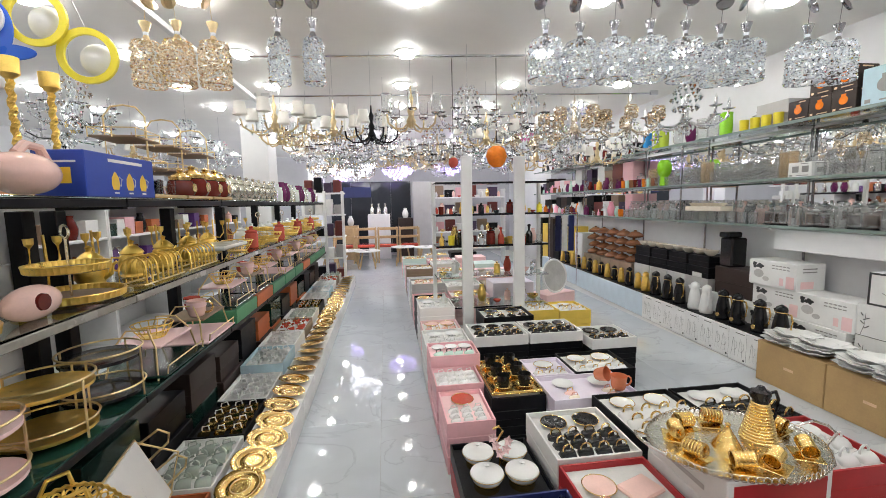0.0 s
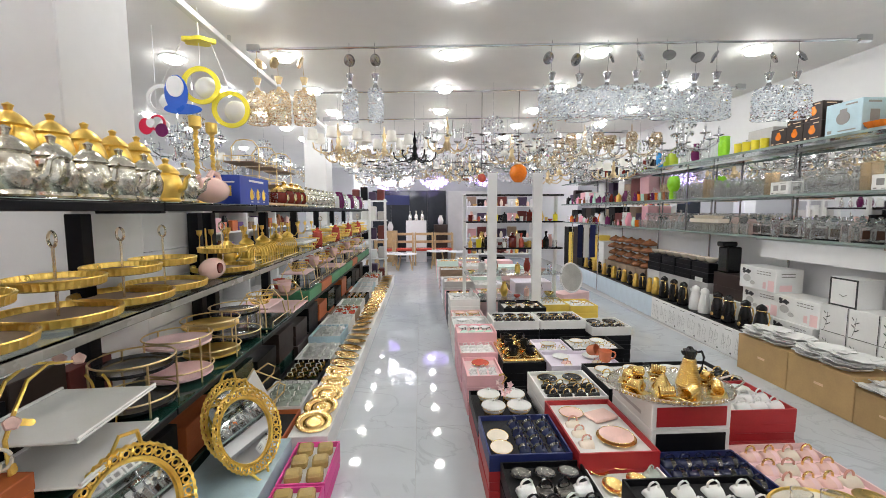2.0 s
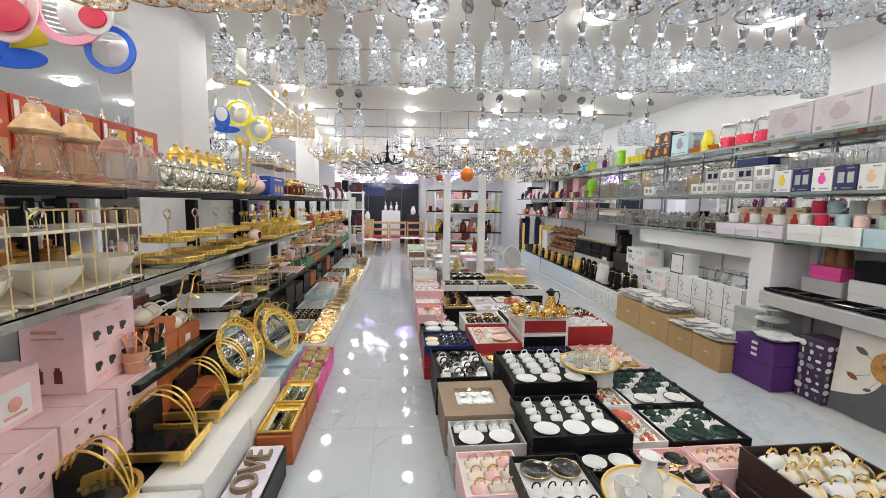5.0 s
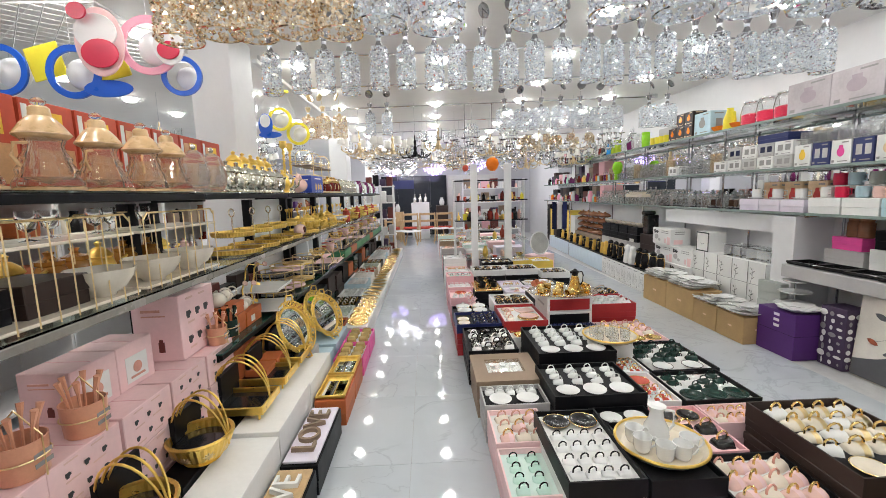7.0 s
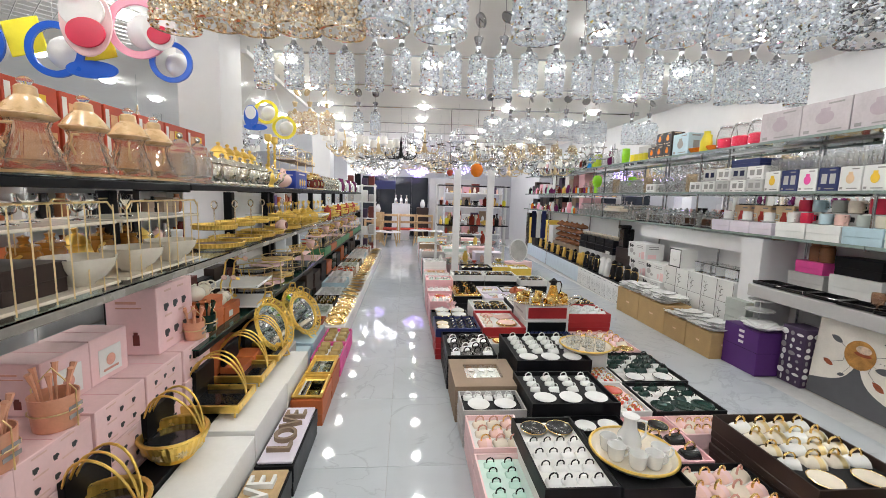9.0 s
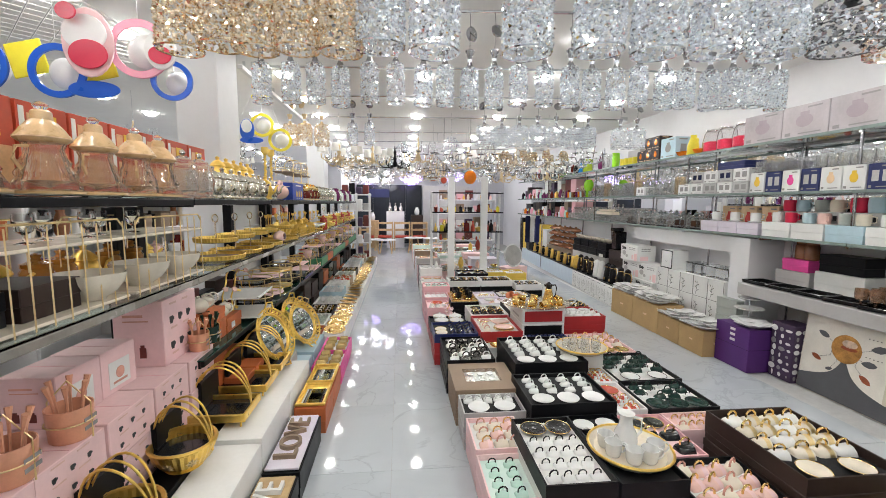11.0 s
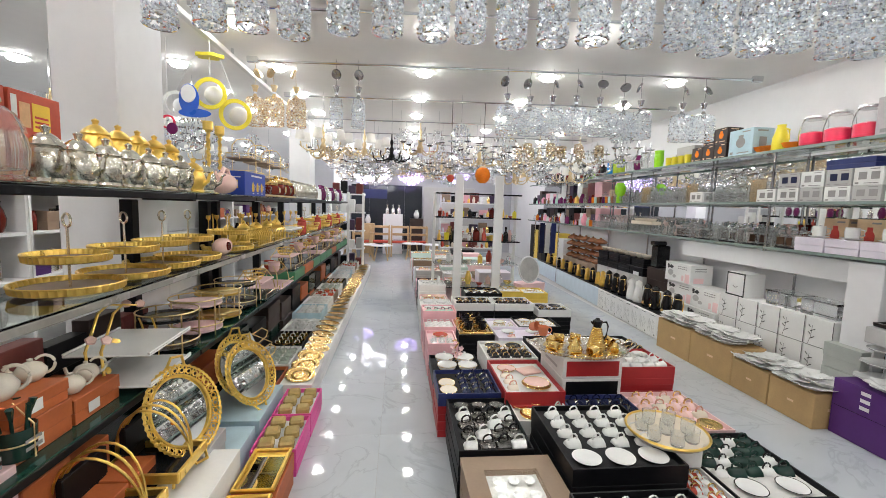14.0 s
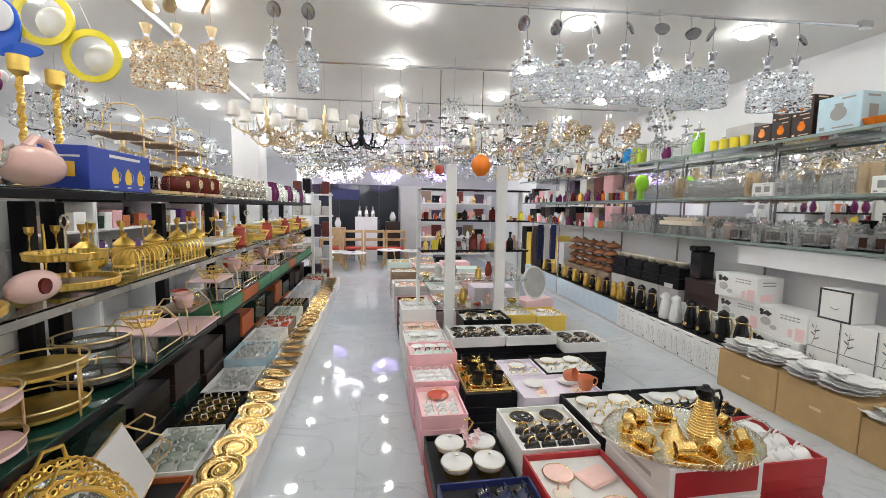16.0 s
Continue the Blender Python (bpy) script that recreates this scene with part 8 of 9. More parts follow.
for k in range(22):
    y = 2.15 + 0.155 * k
    c = k % 6
    if c == 0 and k < 8:
        put("sc_1", product_carton(0.16, 0.2, 0.12, WHITEB, INKG, "low printed glass carton"), at(RX0 + 0.09, y, S2), group="low cartons")
    elif c in (0, 3):
        put("can_glass", None, at(RX0 + 0.08, y - 0.03, S2), group="clear jars")
        put("tumb_glass", None, at(RX0 + 0.07, y + 0.06, S2), group="clear tumblers")
        put("goblet", vase_maker("goblet", [(0.032, 0), (0.034, 0.004), (0.006, 0.01), (0.006, 0.06), (0.03, 0.085), (0.036, 0.13), (0.033, 0.13), (0.026, 0.088), (1e-5, 0.07)], GLASSW, "clear stemmed glass goblet on a shelf"), at(RX0 + 0.2, y, S2), group="goblets")
    elif c == 1:
        for d in (-0.04, 0.04):
            put("tumb_amber", vase_maker("glass", TUMB, BEIGEG, "pale amber glass tumbler on a shelf"), at(RX0 + 0.07, y + d, S2), group="amber tumblers")
            put("tumb_amber", None, at(RX0 + 0.07, y + d, S2 + 0.112), group="amber tumblers")
    else:
        for d in (-0.04, 0.04):
            put("tumb_glass", None, at(RX0 + 0.07, y + d, S2), group="clear tumblers")
            put("goblet", vase_maker("goblet", [(0.032, 0), (0.034, 0.004), (0.006, 0.01), (0.006, 0.06), (0.03, 0.085), (0.036, 0.13), (0.033, 0.13), (0.026, 0.088), (1e-5, 0.07)], GLASSW, "clear stemmed glass goblet on a shelf"), at(RX0 + 0.2, y + d, S2), group="goblets")
    put("vase_glass", None, at(RX0 + 0.3, y, S2), group="clear vases")
put("lime_vase", vase_maker("vase", [(0.04, 0), (0.05, 0.01), (0.05, 0.09), (0.045, 0.11), (0.07, 0.15), (0.085, 0.21), (0.08, 0.27), (0.055, 0.31), (0.045, 0.32), (1e-5, 0.31)], GREENP, "bright lime green glass vase", 18), at(RX0 + 0.06, 4.86, S2))
for k in range(9):
    m, n = COLG[k % 5]
    put("colglass_" + n, vase_maker("glass", TUMB, m, n + " coloured glass tumbler on a shelf"), at(RX0 + 0.06, 5.05 + 0.1 * k, S2), group="coloured tumblers")

# top board
for k in range(7):
    y = 1.1 - 0.42 * k
    put("lilac_big", product_carton(0.3, 0.41, 0.27, mat("pale_mauve_card", (0.50, 0.455, 0.48), 0.5, var=0.16, scale=5, rnd=0.06), mat("mauve_print", (0.40, 0.33, 0.37), 0.5), "large pale mauve carton on the top shelf"), at(RX0 + 0.17, y, S3, rng.uniform(-1, 1)), group="large mauve cartons")


def candy_jar():
    ob = thing("candy_jar", "clear glass jar half full of red sweets with a metal lid", "jar")
    part("body", g_lathe([(0.08, 0), (0.098, 0.01), (0.1, 0.12), (0.085, 0.2), (0.07, 0.225), (0.066, 0.225), (0.08, 0.195), (0.095, 0.12), (0.092, 0.012), (1e-5, 0.008)], 20), GLASS, ob, smooth=True).visible_shadow = False
    part("sweets", g_lathe([(0.088, 0.012), (0.092, 0.05), (0.091, 0.11), (0.05, 0.125), (1e-5, 0.118)], 18), REDP, ob, "red sweets", smooth=True)
    part("lid", g_lathe([(0.074, 0.226), (0.078, 0.236), (0.074, 0.25), (1e-5, 0.256)], 20), CHROME, ob, "metal lid", smooth=True)
    return ob


for y in (1.42, 1.64, 1.85):
    put("candy_jar", candy_jar, at(RX0 + 0.11, y, S3), group="candy jars")
yj = thing("jug", "bright yellow plastic jug with a lid", "jug", m=at(RX0 + 0.08, 2.13, S3))
part("body", g_lathe([(0.06, 0), (0.066, 0.01), (0.062, 0.12), (0.04, 0.19), (0.032, 0.22), (0.036, 0.235), (1e-5, 0.24)], 18), YELP, yj, smooth=True)
part("handle", g_tube([(0, -0.035, 0.2), (0, -0.08, 0.18), (0, -0.085, 0.1), (0, -0.06, 0.06)], 0.009, 6), YELP, yj)
for y in (2.02, 2.24, 2.3):
    put("or_bowl", vase_maker("bowl", BOWL, ORANGEG, "orange plastic bowl on the top shelf"), at(RX0 + 0.09, y if y < 2.2 else y + 0.02, S3), group="orange bowls")
put("greyblue", product_carton(0.22, 0.3, 0.26, SKYB, INKG, "grey blue appliance carton on the top shelf"), at(RX0 + 0.13, 2.52, S3), group="appliance cartons")
for k in range(3):
    for j in range(2 if k < 2 else 1):
        put("dkpr", product_carton(0.18, 0.17, 0.16, BROWNB, ORANGEG, "dark brown carton with an orange picture"), at(RX0 + 0.11, 2.79 + 0.175 * k, S3 + 0.161 * j), group="dark printed cartons")
for k in range(4):
    put("ycup", vase_maker("canister", TUMB, YELP, "yellow plastic cup on the top shelf"), at(RX0 + 0.07, 3.36 + 0.12 * k, S3), group="yellow cups")
    put("clearbig", vase_maker("storage_jar", CANI, GLASSW, "clear glass storage jar with a knob lid"), at(RX0 + 0.22, 3.36 + 0.12 * k, S3), group="clear jars")
closed_box(RX0 + 0.1, RX0 + 0.35, 3.3, 3.62, S3, S3 + 0.22, GREYB, "pale grey carton on the top shelf", "grey cartons")
JUG = [(0.05, 0), (0.055, 0.005), (0.06, 0.12), (0.055, 0.2), (0.058, 0.23), (0.05, 0.23), (0.048, 0.02), (1e-5, 0.02)]
put("jug_lime", vase_maker("jug", JUG, GREENP, "lime green glass jug on the top shelf"), at(RX0 + 0.08, 3.95, S3))
put("jug_clear", vase_maker("jug", JUG, GLASSW, "clear glass jug on the top shelf"), at(RX0 + 0.08, 4.12, S3), group="clear jugs")
put("jug_clear", None, at(RX0 + 0.08, 4.28, S3), group="clear jugs")
put("jug_plum", vase_maker("vase", VASE, PLUM, "dark plum glass vase on the shelf"), at(RX0 + 0.08, 4.45, S3), group="plum vases")
put("jug_clear", None, at(RX0 + 0.08, 4.66, S3), group="clear jugs")
put("jug_lime2", vase_maker("jug", JUG, mat("olive_lime_glass", (0.42, 0.55, 0.05), 0.15, var=0.1), "olive lime glass jug on the shelf"), at(RX0 + 0.08, 4.92, S3), group="lime jugs")
put("jug_lime2", None, at(RX0 + 0.08, 5.06, S3), group="lime jugs")
put("jug_cyan", vase_maker("jug", JUG, CYANP, "bright blue plastic jug on the top shelf"), at(RX0 + 0.08, 5.25, S3))
for k in range(26):
    m, n = ((BLACKG, "black"), (MAROON, "maroon"), (CHINA, "white"), (BLACKG, "black"), (CREAM, "cream"))[k % 5]
    put("top_%s" % n, vase_maker("canister", CANI, m, n + " lidded canister on the top shelf"), at(RX0 + 0.08, 5.5 + 0.135 * k, S3), group="canisters on the top shelf")

# ---- white display rack in the middle of the floor ----
CY = 4.15
rk = thing("display_rack", "white display rack with dark glass shelves full of gifts", "rack", m=at(0, CY, 0))
for a, b in ((0.755, 0.865), (1.295, 1.41)):
    part("board", g_bbox(a, b, -0.02, 0.02, 0, 1.95, 0.004), WHITEP, rk, "wide white upright board")
for x in (0.49, 1.66):
    part("post", g_bbox(x, x + 0.04, 0.3, 0.34, 0, 1.72, 0.003), WHITEP, rk, "thin white post")
RZ = (0.42, 0.74, 1.06, 1.38, 1.70)
for z in RZ:
    part("shelf", g_bbox(0.5, 1.68, 0.025, 0.42, z - 0.012, z, 0.002), DARKMIR if z > 1.0 else SHELFG, rk, "glass shelf")
    part("shelf_edge", g_bbox(0.5, 1.68, 0.016, 0.0245, z - 0.018, z + 0.002, 0.002), BLACKM if z > 0.8 else CHROME, rk)
q4 = random.Random(9)
RK = ((CHINA, "white"), (GOLDY, "gold"), (GLASS, "clear"), (SILVER, "silver"), (REDC, "red"), (GOLD, "bright gold"), (CREAM, "cream"), (PINKC, "coral"))
RKA = ((TERRA, "clay"), (CHINA, "white"), (PINKC, "pink"), (BLACKG, "black"), (CREAM, "cream"), (MAROON, "maroon"), (SILVER, "silver"), (TERRA, "clay"))
for zi, z in enumerate(RZ[:-1]):
    for k in range(8):
        x = 0.58 + 0.145 * k
        m, n = RK[(k * 3 + zi * 5) % 8]
        sh, nm = ((VASE, "vase"), (BOWL, "bowl"), (CANI, "canister"))[(k + zi) % 3]
        put("rk_%s_%s" % (n, nm), vase_maker(nm, sh, m, "small %s %s on the display rack" % (n, nm), 12), Matrix.Translation((x, CY + 0.16 + 0.1 * (k % 2), z)) @ Matrix.Scale(0.55 + 0.09 * ((k * 5 + zi) % 4), 4), group="gifts on the display rack")
for zi, z in enumerate((1.06, 1.38)):
    for k in range(11):
        m, n = ((GOLDY, "gold"), (CHINA, "white"), (YELP, "yellow"), (MAROON, "maroon"), (BLACKG, "black"), (REDC, "red"), (GLASSW, "clear"))[(k * 2 + zi * 3) % 7]
        sh, nm = ((BOTT, "bottle"), (TUMB, "glass"), (CANI, "canister"))[(k + zi) % 3]
        put("rk_%s_%s" % (n, nm), vase_maker(nm, sh, m, "small %s %s on the display rack" % (n, nm), 12), Matrix.Translation((0.56 + 0.104 * k, CY + 0.08 + 0.02 * (k % 2), z)) @ Matrix.Scale(0.6 + 0.1 * ((k * 3 + zi) % 4), 4), group="gifts on the display rack")
for k in range(4):
    closed_box(3.46, 3.78, 8.05 + 0.3 * k, 8.33 + 0.3 * k, 0, 1.0 + 0.12 * (k % 2), (BLACK, BROWNB, YELLOWB, BLACK)[k], "tall dark carton at the end of the wall", "tall cartons")
# hanging glass globes above the rack
def globe(m, r, label):
    def make():
        ob = thing("pendant_lamp", label, "pendant lamp")
        part("shade", g_lathe([(r * 0.35, 0), (r * 0.75, r * 0.35), (r, r), (r * 0.8, r * 1.65), (r * 0.4, r * 1.95)], 20, 0.02, 10), m, ob, "ribbed glass globe", smooth=True)
        part("cap", g_lathe([(r * 0.45, r * 1.94), (r * 0.4, r * 2.1), (0.01, r * 2.2)], 14), BRASS, ob)
        part("cord", g_tube([(0, 0, r * 2.15), (0, 0, 1.03)], 0.004, 5), BLACKM, ob)
        return ob
    return make


put("globe_or", globe(ORANGEG, 0.105, "orange glass globe pendant lamp hanging above the rack"), at(1.10, CY - 0.08, 1.835))
put("globe_red", globe(REDC, 0.05, "small red glass globe pendant lamp"), at(0.68, CY - 0.02, 1.84))
# round framed mirror leaning by the rack; its pale reflection is painted on the disc
rm = thing("round_board", "round white framed mirror on a stand, its pale reflection painted", "board", m=at(2.1, 5.0, 0.55, 25, 80))
part("disc", g_lathe([(1e-5, 0.004), (0.2, 0.004), (0.2, -0.004), (1e-5, -0.004)], 32), GREYCH, rm, "pale disc painted as the mirror's reflection")
part("frame", g_ring(0.205, 0.014, 40, 6), WHITEP, rm)
stand = thing("mirror_stand", "pink carton carrying a round white framed mirror", "box", g_bbox(-0.25, 0.25, -0.14, 0.14, 0, 0.34, 0.004), PINKP, at(2.1, 5.05, 0, 25))
# dark clothes-like hanging cloths near the far right
for k in range(3):
    x = 2.95 + 0.12 * k
    t = thing("hanging_towel", "dark and pale striped towel hanging on a rail", "towel", m=at(x, 6.9, 0.62))
    part("cloth", g_bbox(-0.05, 0.05, -0.01, 0.01, 0, 0.62, 0.004), (NAVYC, SATIN_W, BLUEB)[k], t)
    part("hook", g_tube([(0, 0, 0.62), (0, 0, 0.66)], 0.004, 5), CHROME, t)
hr = thing("towel_rail", "chrome floor rail for towels", "rail")
part("bar", g_tube([(2.8, 6.9, 0.0), (2.8, 6.9, 1.285), (3.3, 6.9, 1.285), (3.3, 6.9, 0.0)], 0.012, 6), CHROME, hr)

# ---- far end: dark panel wall, tables, wooden console ----
dp = thing("feature_wall", "dark glossy panelled feature wall at the end of the aisle", "wall panel", kind="structure", m=at(0, 12.59, 0))
for k in range(4):
    part("panel", g_bbox(-1.56 + 0.58 * k, -0.985 + 0.58 * k, -0.03, 0, 0.05, 2.15, 0.004), DARKMIR, dp, "dark glossy panel")
part("screen", g_box(-1.2, -0.4, -0.035, -0.031, 1.7, 2.0), BLUEB, dp)


def round_table(x, y, z=0.42, r=0.3):
    ob = thing("side_table", "small round white topped table with wooden legs", "table", m=at(x, y, 0))
    part("top", g_lathe([(r - 0.01, z - 0.02), (r, z - 0.015), (r, z - 0.004), (r - 0.006, z), (1e-5, z)], 28), WHITEP, ob, "white round top")
    for a in (45, 135, 225, 315):
        c, s = math.cos(radians(a)), math.sin(radians(a))
        part("leg", g_tube([(r * 0.85 * c, r * 0.85 * s, 0), (r * 0.5 * c, r * 0.5 * s, z - 0.02)], [0.012, 0.017], 6), WOOD, ob, "wooden leg")
    return ob


for x, y in ((-1.25, 9.6), (-0.85, 10.1), (-0.45, 9.9), (0.4, 10.2), (0.95, 10.0)):
    t = round_table(x, y, 0.42 if x < 0 else 0.46)
    saucer("white", at(x, y, 0.421 if x < 0 else 0.461), 0.07)


def bench(x0, x1, y):
    ob = thing("wooden_chair", "pale wooden armchair with a red seat", "chair", m=at(0, y, 0))
    for x in (x0, x1):
        for dy in (0, 0.4):
            part("leg", g_bbox(x - 0.02, x + 0.02, dy - 0.02, dy + 0.02, 0, 0.9, 0.004), WOOD, ob)
        part("arm", g_bbox(x - 0.025, x + 0.025, -0.03, 0.43, 0.66, 0.69, 0.004), WOOD, ob)
    for z in (0.60, 0.82):
        part("back_rail", g_bbox(x0 + 0.021, x1 - 0.021, 0.385, 0.41, z, z + 0.07, 0.006), WOOD, ob)
    part("seat", g_bbox(x0 + 0.02, x1 - 0.02, 0.0, 0.38, 0.40, 0.48, 0.02), REDC, ob, "red seat pad")
    return ob


for k in range(4):
    bench(-1.3 + 0.55 * k, -0.82 + 0.55 * k, 10.7)
co = thing("console", "white display block with bottles against the dark wall", "plinth", g_bbox(-0.3, 0.3, -0.18, 0.18, 0, 1.22, 0.005), WHITEP, at(-0.18, 11.7, 0))
for k in range(3):
    put("tall_bottle", vase_maker("bottle", [(r * 1.5, z * 1.35) for r, z in BOTT], SILVER, "silvered bottle on the white plinth"), at(-0.36 + 0.18 * k, 11.7, 1.221), group="tall bottles")
p2 = thing("plinth", "low dark plinth with a white vase", "plinth", g_bbox(-0.2, 0.2, -0.18, 0.18, 0, 1.1, 0.005), BROWNB, at(0.55, 11.8, 0))
put("tall_vase", vase_maker("vase", [(r * 1.5, z * 1.2) for r, z in VASE], CHINA, "tall white vase on a plinth"), at(0.55, 11.8, 1.101))
put("tall_vase", None, at(-0.95, 11.7, 0.92))
p3 = thing("plinth", "wooden plinth carrying a white vase", "plinth", g_bbox(-0.2, 0.2, -0.18, 0.18, 0, 0.919, 0.005), WOOD, at(-0.95, 11.7, 0))
pp2 = thing("partition", "pale grey partition beside the dark wall", "partition", g_bbox(0.78, 2.4, 11.9, 11.98, 0, 2.1, 0.005), GREYB, kind="structure")
sh = thing("end_shelf", "white end shelf with pots by the far aisle", "shelf", m=at(1.9, 9.6, 0))
for z in (0.4, 0.8, 1.2, 1.6):
    part("board", g_bbox(-0.8, 0.9, 0, 0.35, z, z + 0.025, 0.003), WHITEP, sh)
    for k in range(6):
        closed_box(1.14 + 0.26 * k, 1.37 + 0.26 * k, 9.82, 9.94, z + 0.026, z + 0.2 + 0.05 * ((k + int(z * 5)) % 3), (WHITEB, MAROONB, PINKB, BLACK, TAUPE, PURPLED)[(k * 5 + int(z * 10)) % 6], "closed carton on the far shelf", "cartons on the far shelf")
    for k in range(12):
        m, n = RK[(k * 5 + int(z * 10)) % 8]
        sh2, nm = ((VASE, "vase"), (BOWL, "bowl"), (CANI, "canister"))[k % 3]
        put("rk_%s_%s" % (n, nm), vase_maker(nm, sh2, m, "small %s %s on the display rack" % (n, nm), 12), at(1.18 + 0.135 * k, 9.71, z + 0.026), group="gifts on the far shelf")
for x in (-0.8, 0.88):
    part("side", g_bbox(x, x + 0.02, 0, 0.35, 0, 1.8, 0.003), WHITEP, sh)

# ---- the next aisle on the left: white gondola shelving, stocked ----
q5 = random.Random(21)
for k in range(9):
    y = -3.2 + 1.3 * k
    g = thing("shelf_unit", "white shelf unit in the next aisle, fully stocked", "shelving", m=at(-2.75, y, 0), group="white shelf units")
    for dy in (0.0, 1.27):
        part("side", g_bbox(-0.42, 0, dy, dy + 0.025, 0, 1.55, 0.003), WHITEP, g)
    part("back", g_bbox(-0.44, -0.42, 0, 1.295, 0, 1.55, 0.003), WHITEP, g)
    for z in (0.1, 0.5, 0.85, 1.2, 1.52):
        part("board", g_bbox(-0.41, 0.0, 0.027, 1.268, z, z + 0.025, 0.003), WHITEP, g)
        if z < 0.4:
            continue
        yy = 0.09
        while yy < 1.2:
            if q5.random() < 0.4:
                w = q5.uniform(0.13, 0.2)
                closed_box(-3.0, -2.78, y + yy - 0.06, y + yy - 0.06 + w - 0.01, z + 0.026, z + 0.026 + q5.uniform(0.1, 0.22), q5.choice((BLACK, PINKB, PURPLE, WHITEB, TAUPE, ORANGEB, GREENC)), "closed carton on a white shelf", "cartons in the next aisle")
                yy += w
            else:
                m, n = RKA[q5.randrange(8)]
                s2, nm = ((VASE, "vase"), (BOWL, "bowl"), (CANI, "canister"))[q5.randrange(3)]
                put("na_%s_%s" % (n, nm), vase_maker(nm, s2, m, "small %s %s on a white shelf" % (n, nm), 12), at(-2.86, y + yy + 0.03, z + 0.026), group="goods in the next aisle")
                yy += 0.17


# ---- white wire trellis under the ceiling of the next aisle ----
tr = thing("trellis", "white diagonal wire trellis hung under the ceiling", "trellis")
part("frame", g_tube([(-3.6, 0.25, 2.74), (-1.95, 0.25, 2.74), (-1.95, 1.45, 2.74), (-3.6, 1.45, 2.74)], 0.006, 5, True), WHITEP, tr)
for k in range(11):
    for s in (-1, 1):
        xa = -3.6 + 0.15 * k if s > 0 else -1.95 - 0.15 * k
        n = min(1.2, abs((-1.95 if s > 0 else -3.6) - xa))
        part("wire", g_tube([(xa, 0.25, 2.74 + 0.006 * s), (xa + s * n, 0.25 + n, 2.74 + 0.006 * s)], 0.004, 4), WHITEP, tr)
for x, y in ((-3.6, 0.25), (-1.95, 0.25), (-1.95, 1.45), (-3.6, 1.45)):
    part("hanger", g_tube([(x, y, 2.74), (x, y, CEIL)], 0.003, 4), CHROME, tr)

# ---- child's ceiling lamps: coloured hoops with white globes ----
def hoop_lamp(hoops, panels, cloud, label, top=0.45):
    """Flat hoops with white globes in them, plain panels beside, hung by strings."""
    def make():
        ob = thing("hoop_lamp", label, "pendant lamp")
        up = Euler((radians(90), 0, 0)).to_matrix().to_4x4()
        for i, (x, z, r, c) in enumerate(hoops):
            part("hoop", g_move(g_lathe([(r * 0.76, -0.008), (r, -0.008), (r, 0.008), (r * 0.76, 0.008), (r * 0.76, -0.008)], 36, caps=False), Matrix.Translation((x, 0.02 * i, z)) @ up), c, ob, "coloured plastic hoop")
            part("globe", g_move(g_ball(r * 0.62, 18, 12, 0, 0.7), Matrix.Translation((x + 0.01, 0.02 * i + 0.07, z)) @ up), WHITEP, ob, "white glass globe", smooth=True)
            part("string", g_tube([(x, 0.02 * i, z + r), (x * 0.4, 0.0, top)], 0.002, 4), WHITEP, ob)
        for i, (x, z, a, b, c) in enumerate(panels):
            if c is YELP and cloud is None:
                part("panel", g_move(g_bbox(-a, a, -0.006, 0.006, -b, b, 0.005), Matrix.Translation((x, 0.05 + 0.014 * i, z)) @ Euler((0, radians(-14), 0)).to_matrix().to_4x4()), c, ob, "plain yellow board")
                continue
            part("panel", g_move(g_lathe([(1e-5, -0.006), (0.97, -0.006), (1.0, 0.0), (0.97, 0.006), (1e-5, 0.006)], 28), Matrix.Translation((x, -0.022 - 0.014 * i, z)) @ Matrix.Diagonal((a, 1, b, 1)) @ up), c, ob, "plain coloured panel")
        if cloud:
            part("cloud", g_move(g_lathe([(1e-5, -0.012), (0.09, -0.012), (0.09, 0.012), (1e-5, 0.012)], 30, 0.12, 5), Matrix.Translation((0, 0, top)) @ Matrix.Diagonal((1.1, 0.7, 1, 1))), cloud, ob, "cloud shaped canopy")
        part("cord", g_tube([(0, 0, top - 0.005), (0, 0, 0.7)], 0.003, 4), WHITEP, ob)
        return ob
    return make


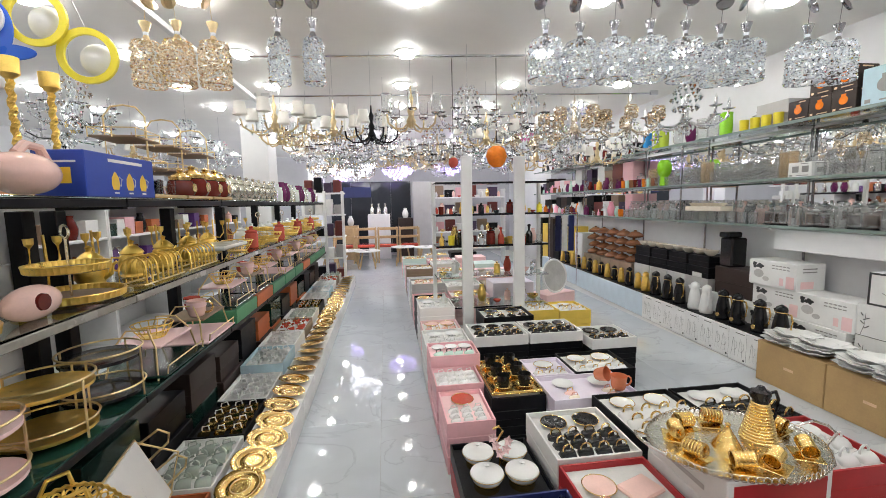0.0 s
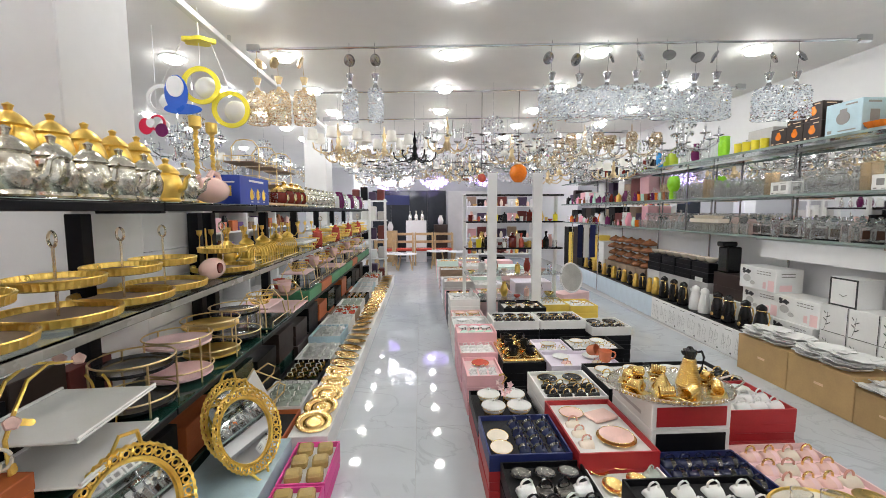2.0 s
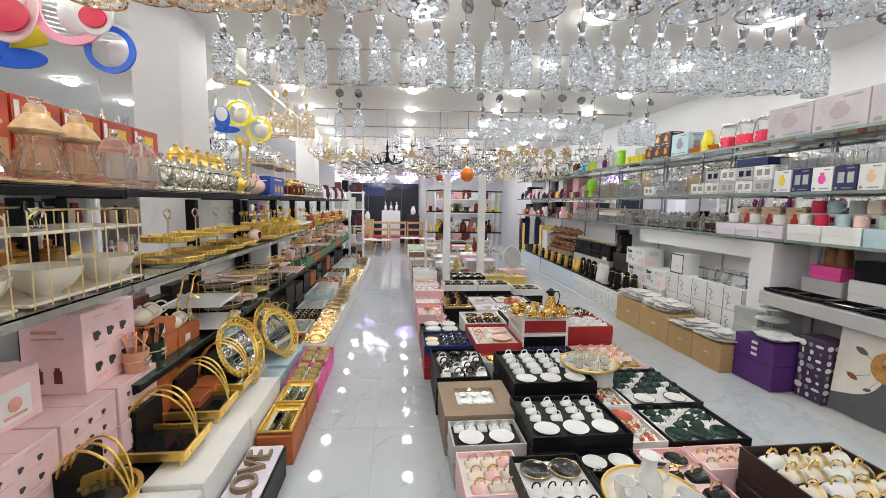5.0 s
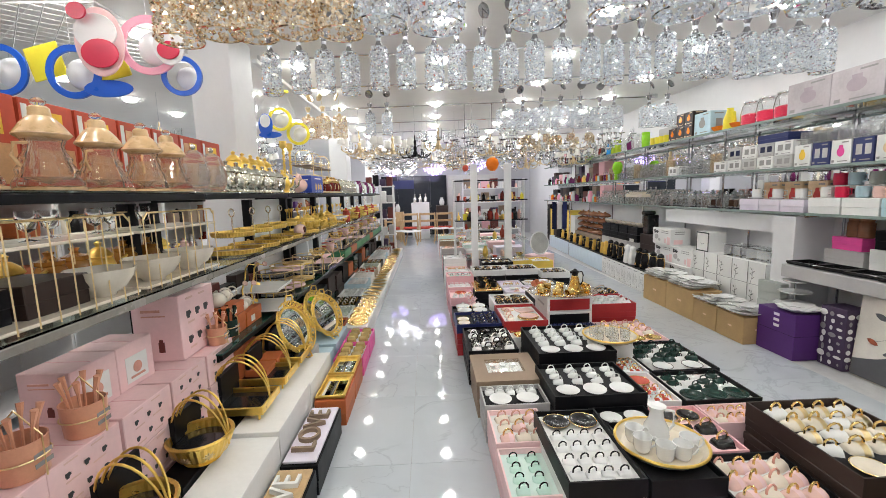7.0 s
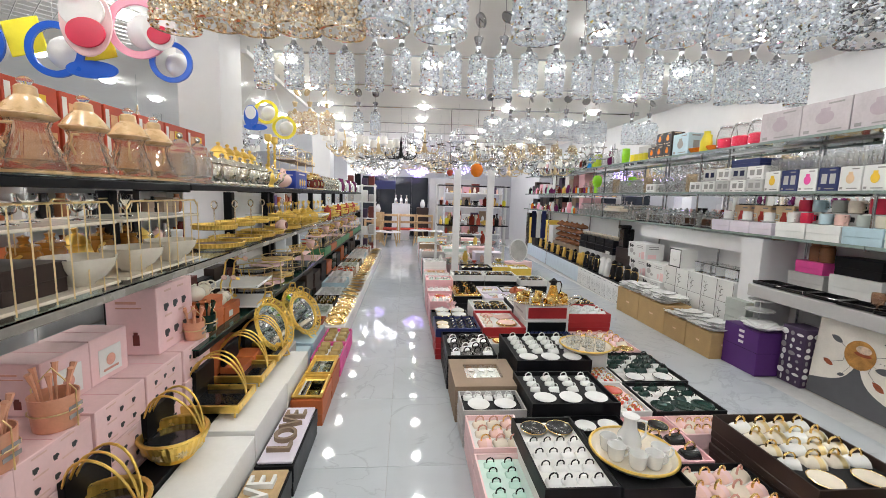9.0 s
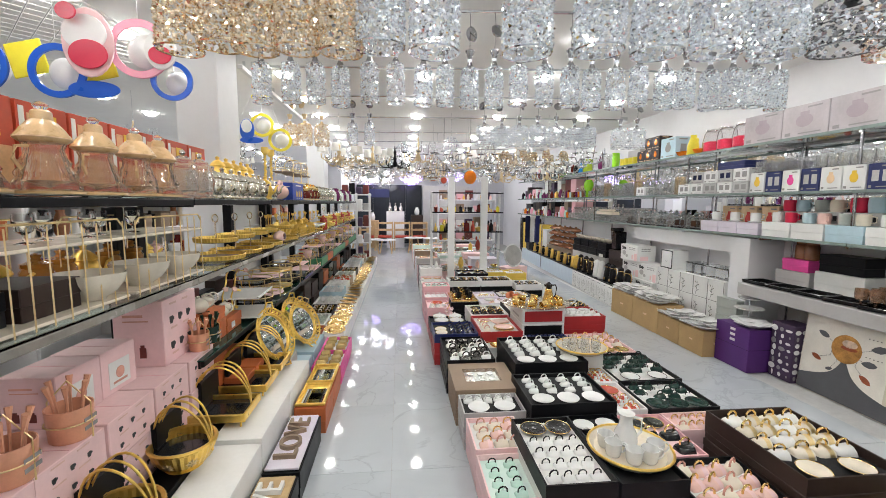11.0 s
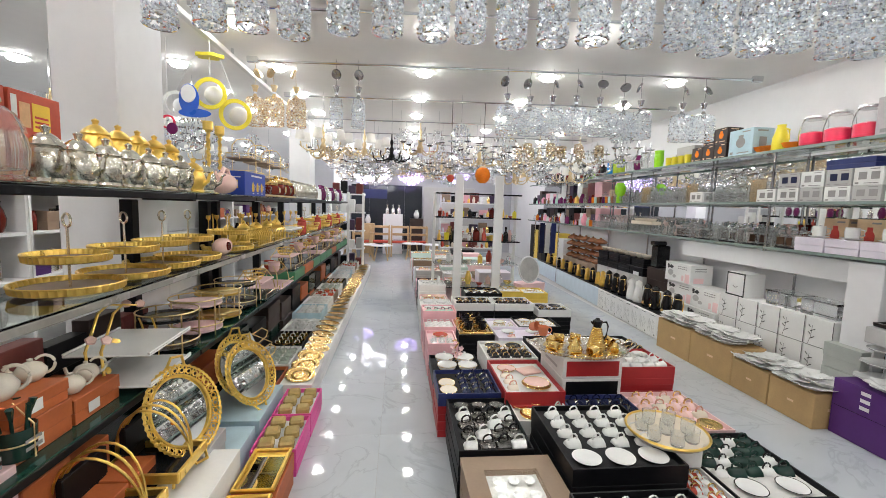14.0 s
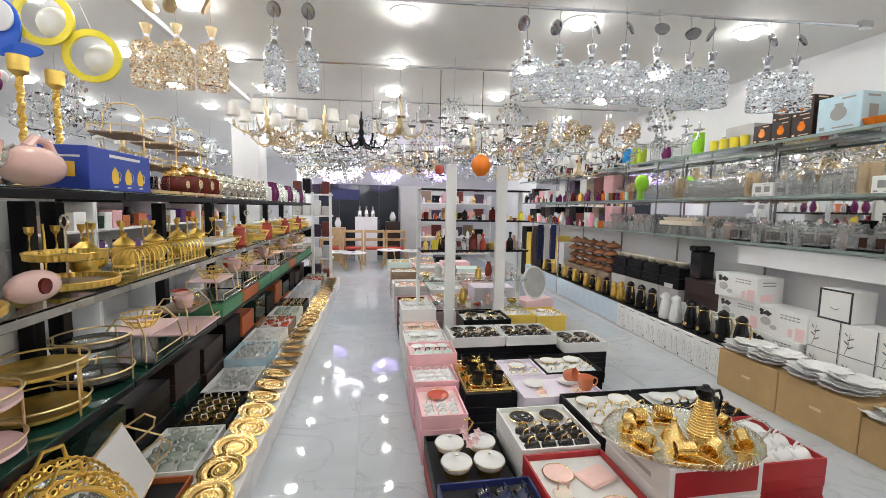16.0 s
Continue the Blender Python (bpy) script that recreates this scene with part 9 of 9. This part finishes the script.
HL_Y = hoop_lamp(((0, 0, 0.125, YELP), (0.18, -0.15, 0.125, YELP), (-0.27, -0.09, 0.10, WHITEP)), ((-0.15, -0.06, 0.075, 0.12, BLUEP), (-0.15, -0.02, 0.055, 0.07, WHITEP), (-0.10, -0.17, 0.12, 0.035, BLUEP)), YELP, "yellow and blue hoop ceiling lamp for a child's room", 0.29)
HL_P = hoop_lamp(((0, 0, 0.165, PINKPL), (0.155, -0.165, 0.115, BLUEP)), ((-0.25, 0.01, 0.135, 0.19, PINKP), (-0.26, 0.06, 0.115, 0.10, WHITEP), (-0.24, -0.06, 0.10, 0.08, REDP), (0.14, -0.02, 0.085, 0.11, WHITEP), (0.14, -0.05, 0.06, 0.05, REDP), (-0.31, 0.15, 0.05, 0.045, REDP)), None, "pink, red and blue hoop ceiling lamp for a child's room", 0.40)
HL_B = hoop_lamp(((0, 0, 0.155, BLUEP), (-0.42, 0.02, 0.15, BLUEP)), ((0.19, 0.07, 0.09, 0.10, YELP), (-0.2, 0.08, 0.10, 0.10, YELP), (0.22, -0.11, 0.14, 0.05, BLUEP)), None, "blue and yellow hoop ceiling lamp for a child's room", 0.40)
HL_S = hoop_lamp(((0, 0, 0.06, REDP),), ((-0.07, -0.03, 0.05, 0.06, REDP), (0.05, -0.06, 0.045, 0.05, PLUM), (-0.02, -0.01, 0.03, 0.035, WHITEP)), None, "small red and purple hoop lamp for a child's room", 0.35)
for n, mk, x, y, z, rz in (("hl_y", HL_Y, -1.52, 2.2, 2.36, 4), ("hl_p", HL_P, -1.53, 0.05, 2.41, 4), ("hl_b", HL_B, -2.03, 0.12, 2.29, 2), ("hl_s", HL_S, -2.0, 2.5, CEIL - 0.7, 0)):
    put(n, mk, at(x, y, z, rz))

# the cups of the sets further off
far = thing("cups", "many small china cups in the further gift sets", "cups", kind="stuff")
for kind, ms in FAR_CUPS.items():
    body = g_lathe([(0.018, 0), (0.03, 0.02), (0.037, 0.066), (0.034, 0.066), (0.026, 0.02), (1e-5, 0.008)], 10)
    part("cup_bodies", g_join([g_move(body, m) for m in ms]), KINDS[kind][0], far, smooth=True)["kind"] = "stuff"
    hd = g_tube([(0.033, 0, 0.056), (0.055, 0, 0.052), (0.05, 0, 0.022), (0.031, 0, 0.018)], 0.004, 4)
    part("cup_handles", g_join([g_move(hd, m) for m in ms]), KINDS[kind][1], far)["kind"] = "stuff"
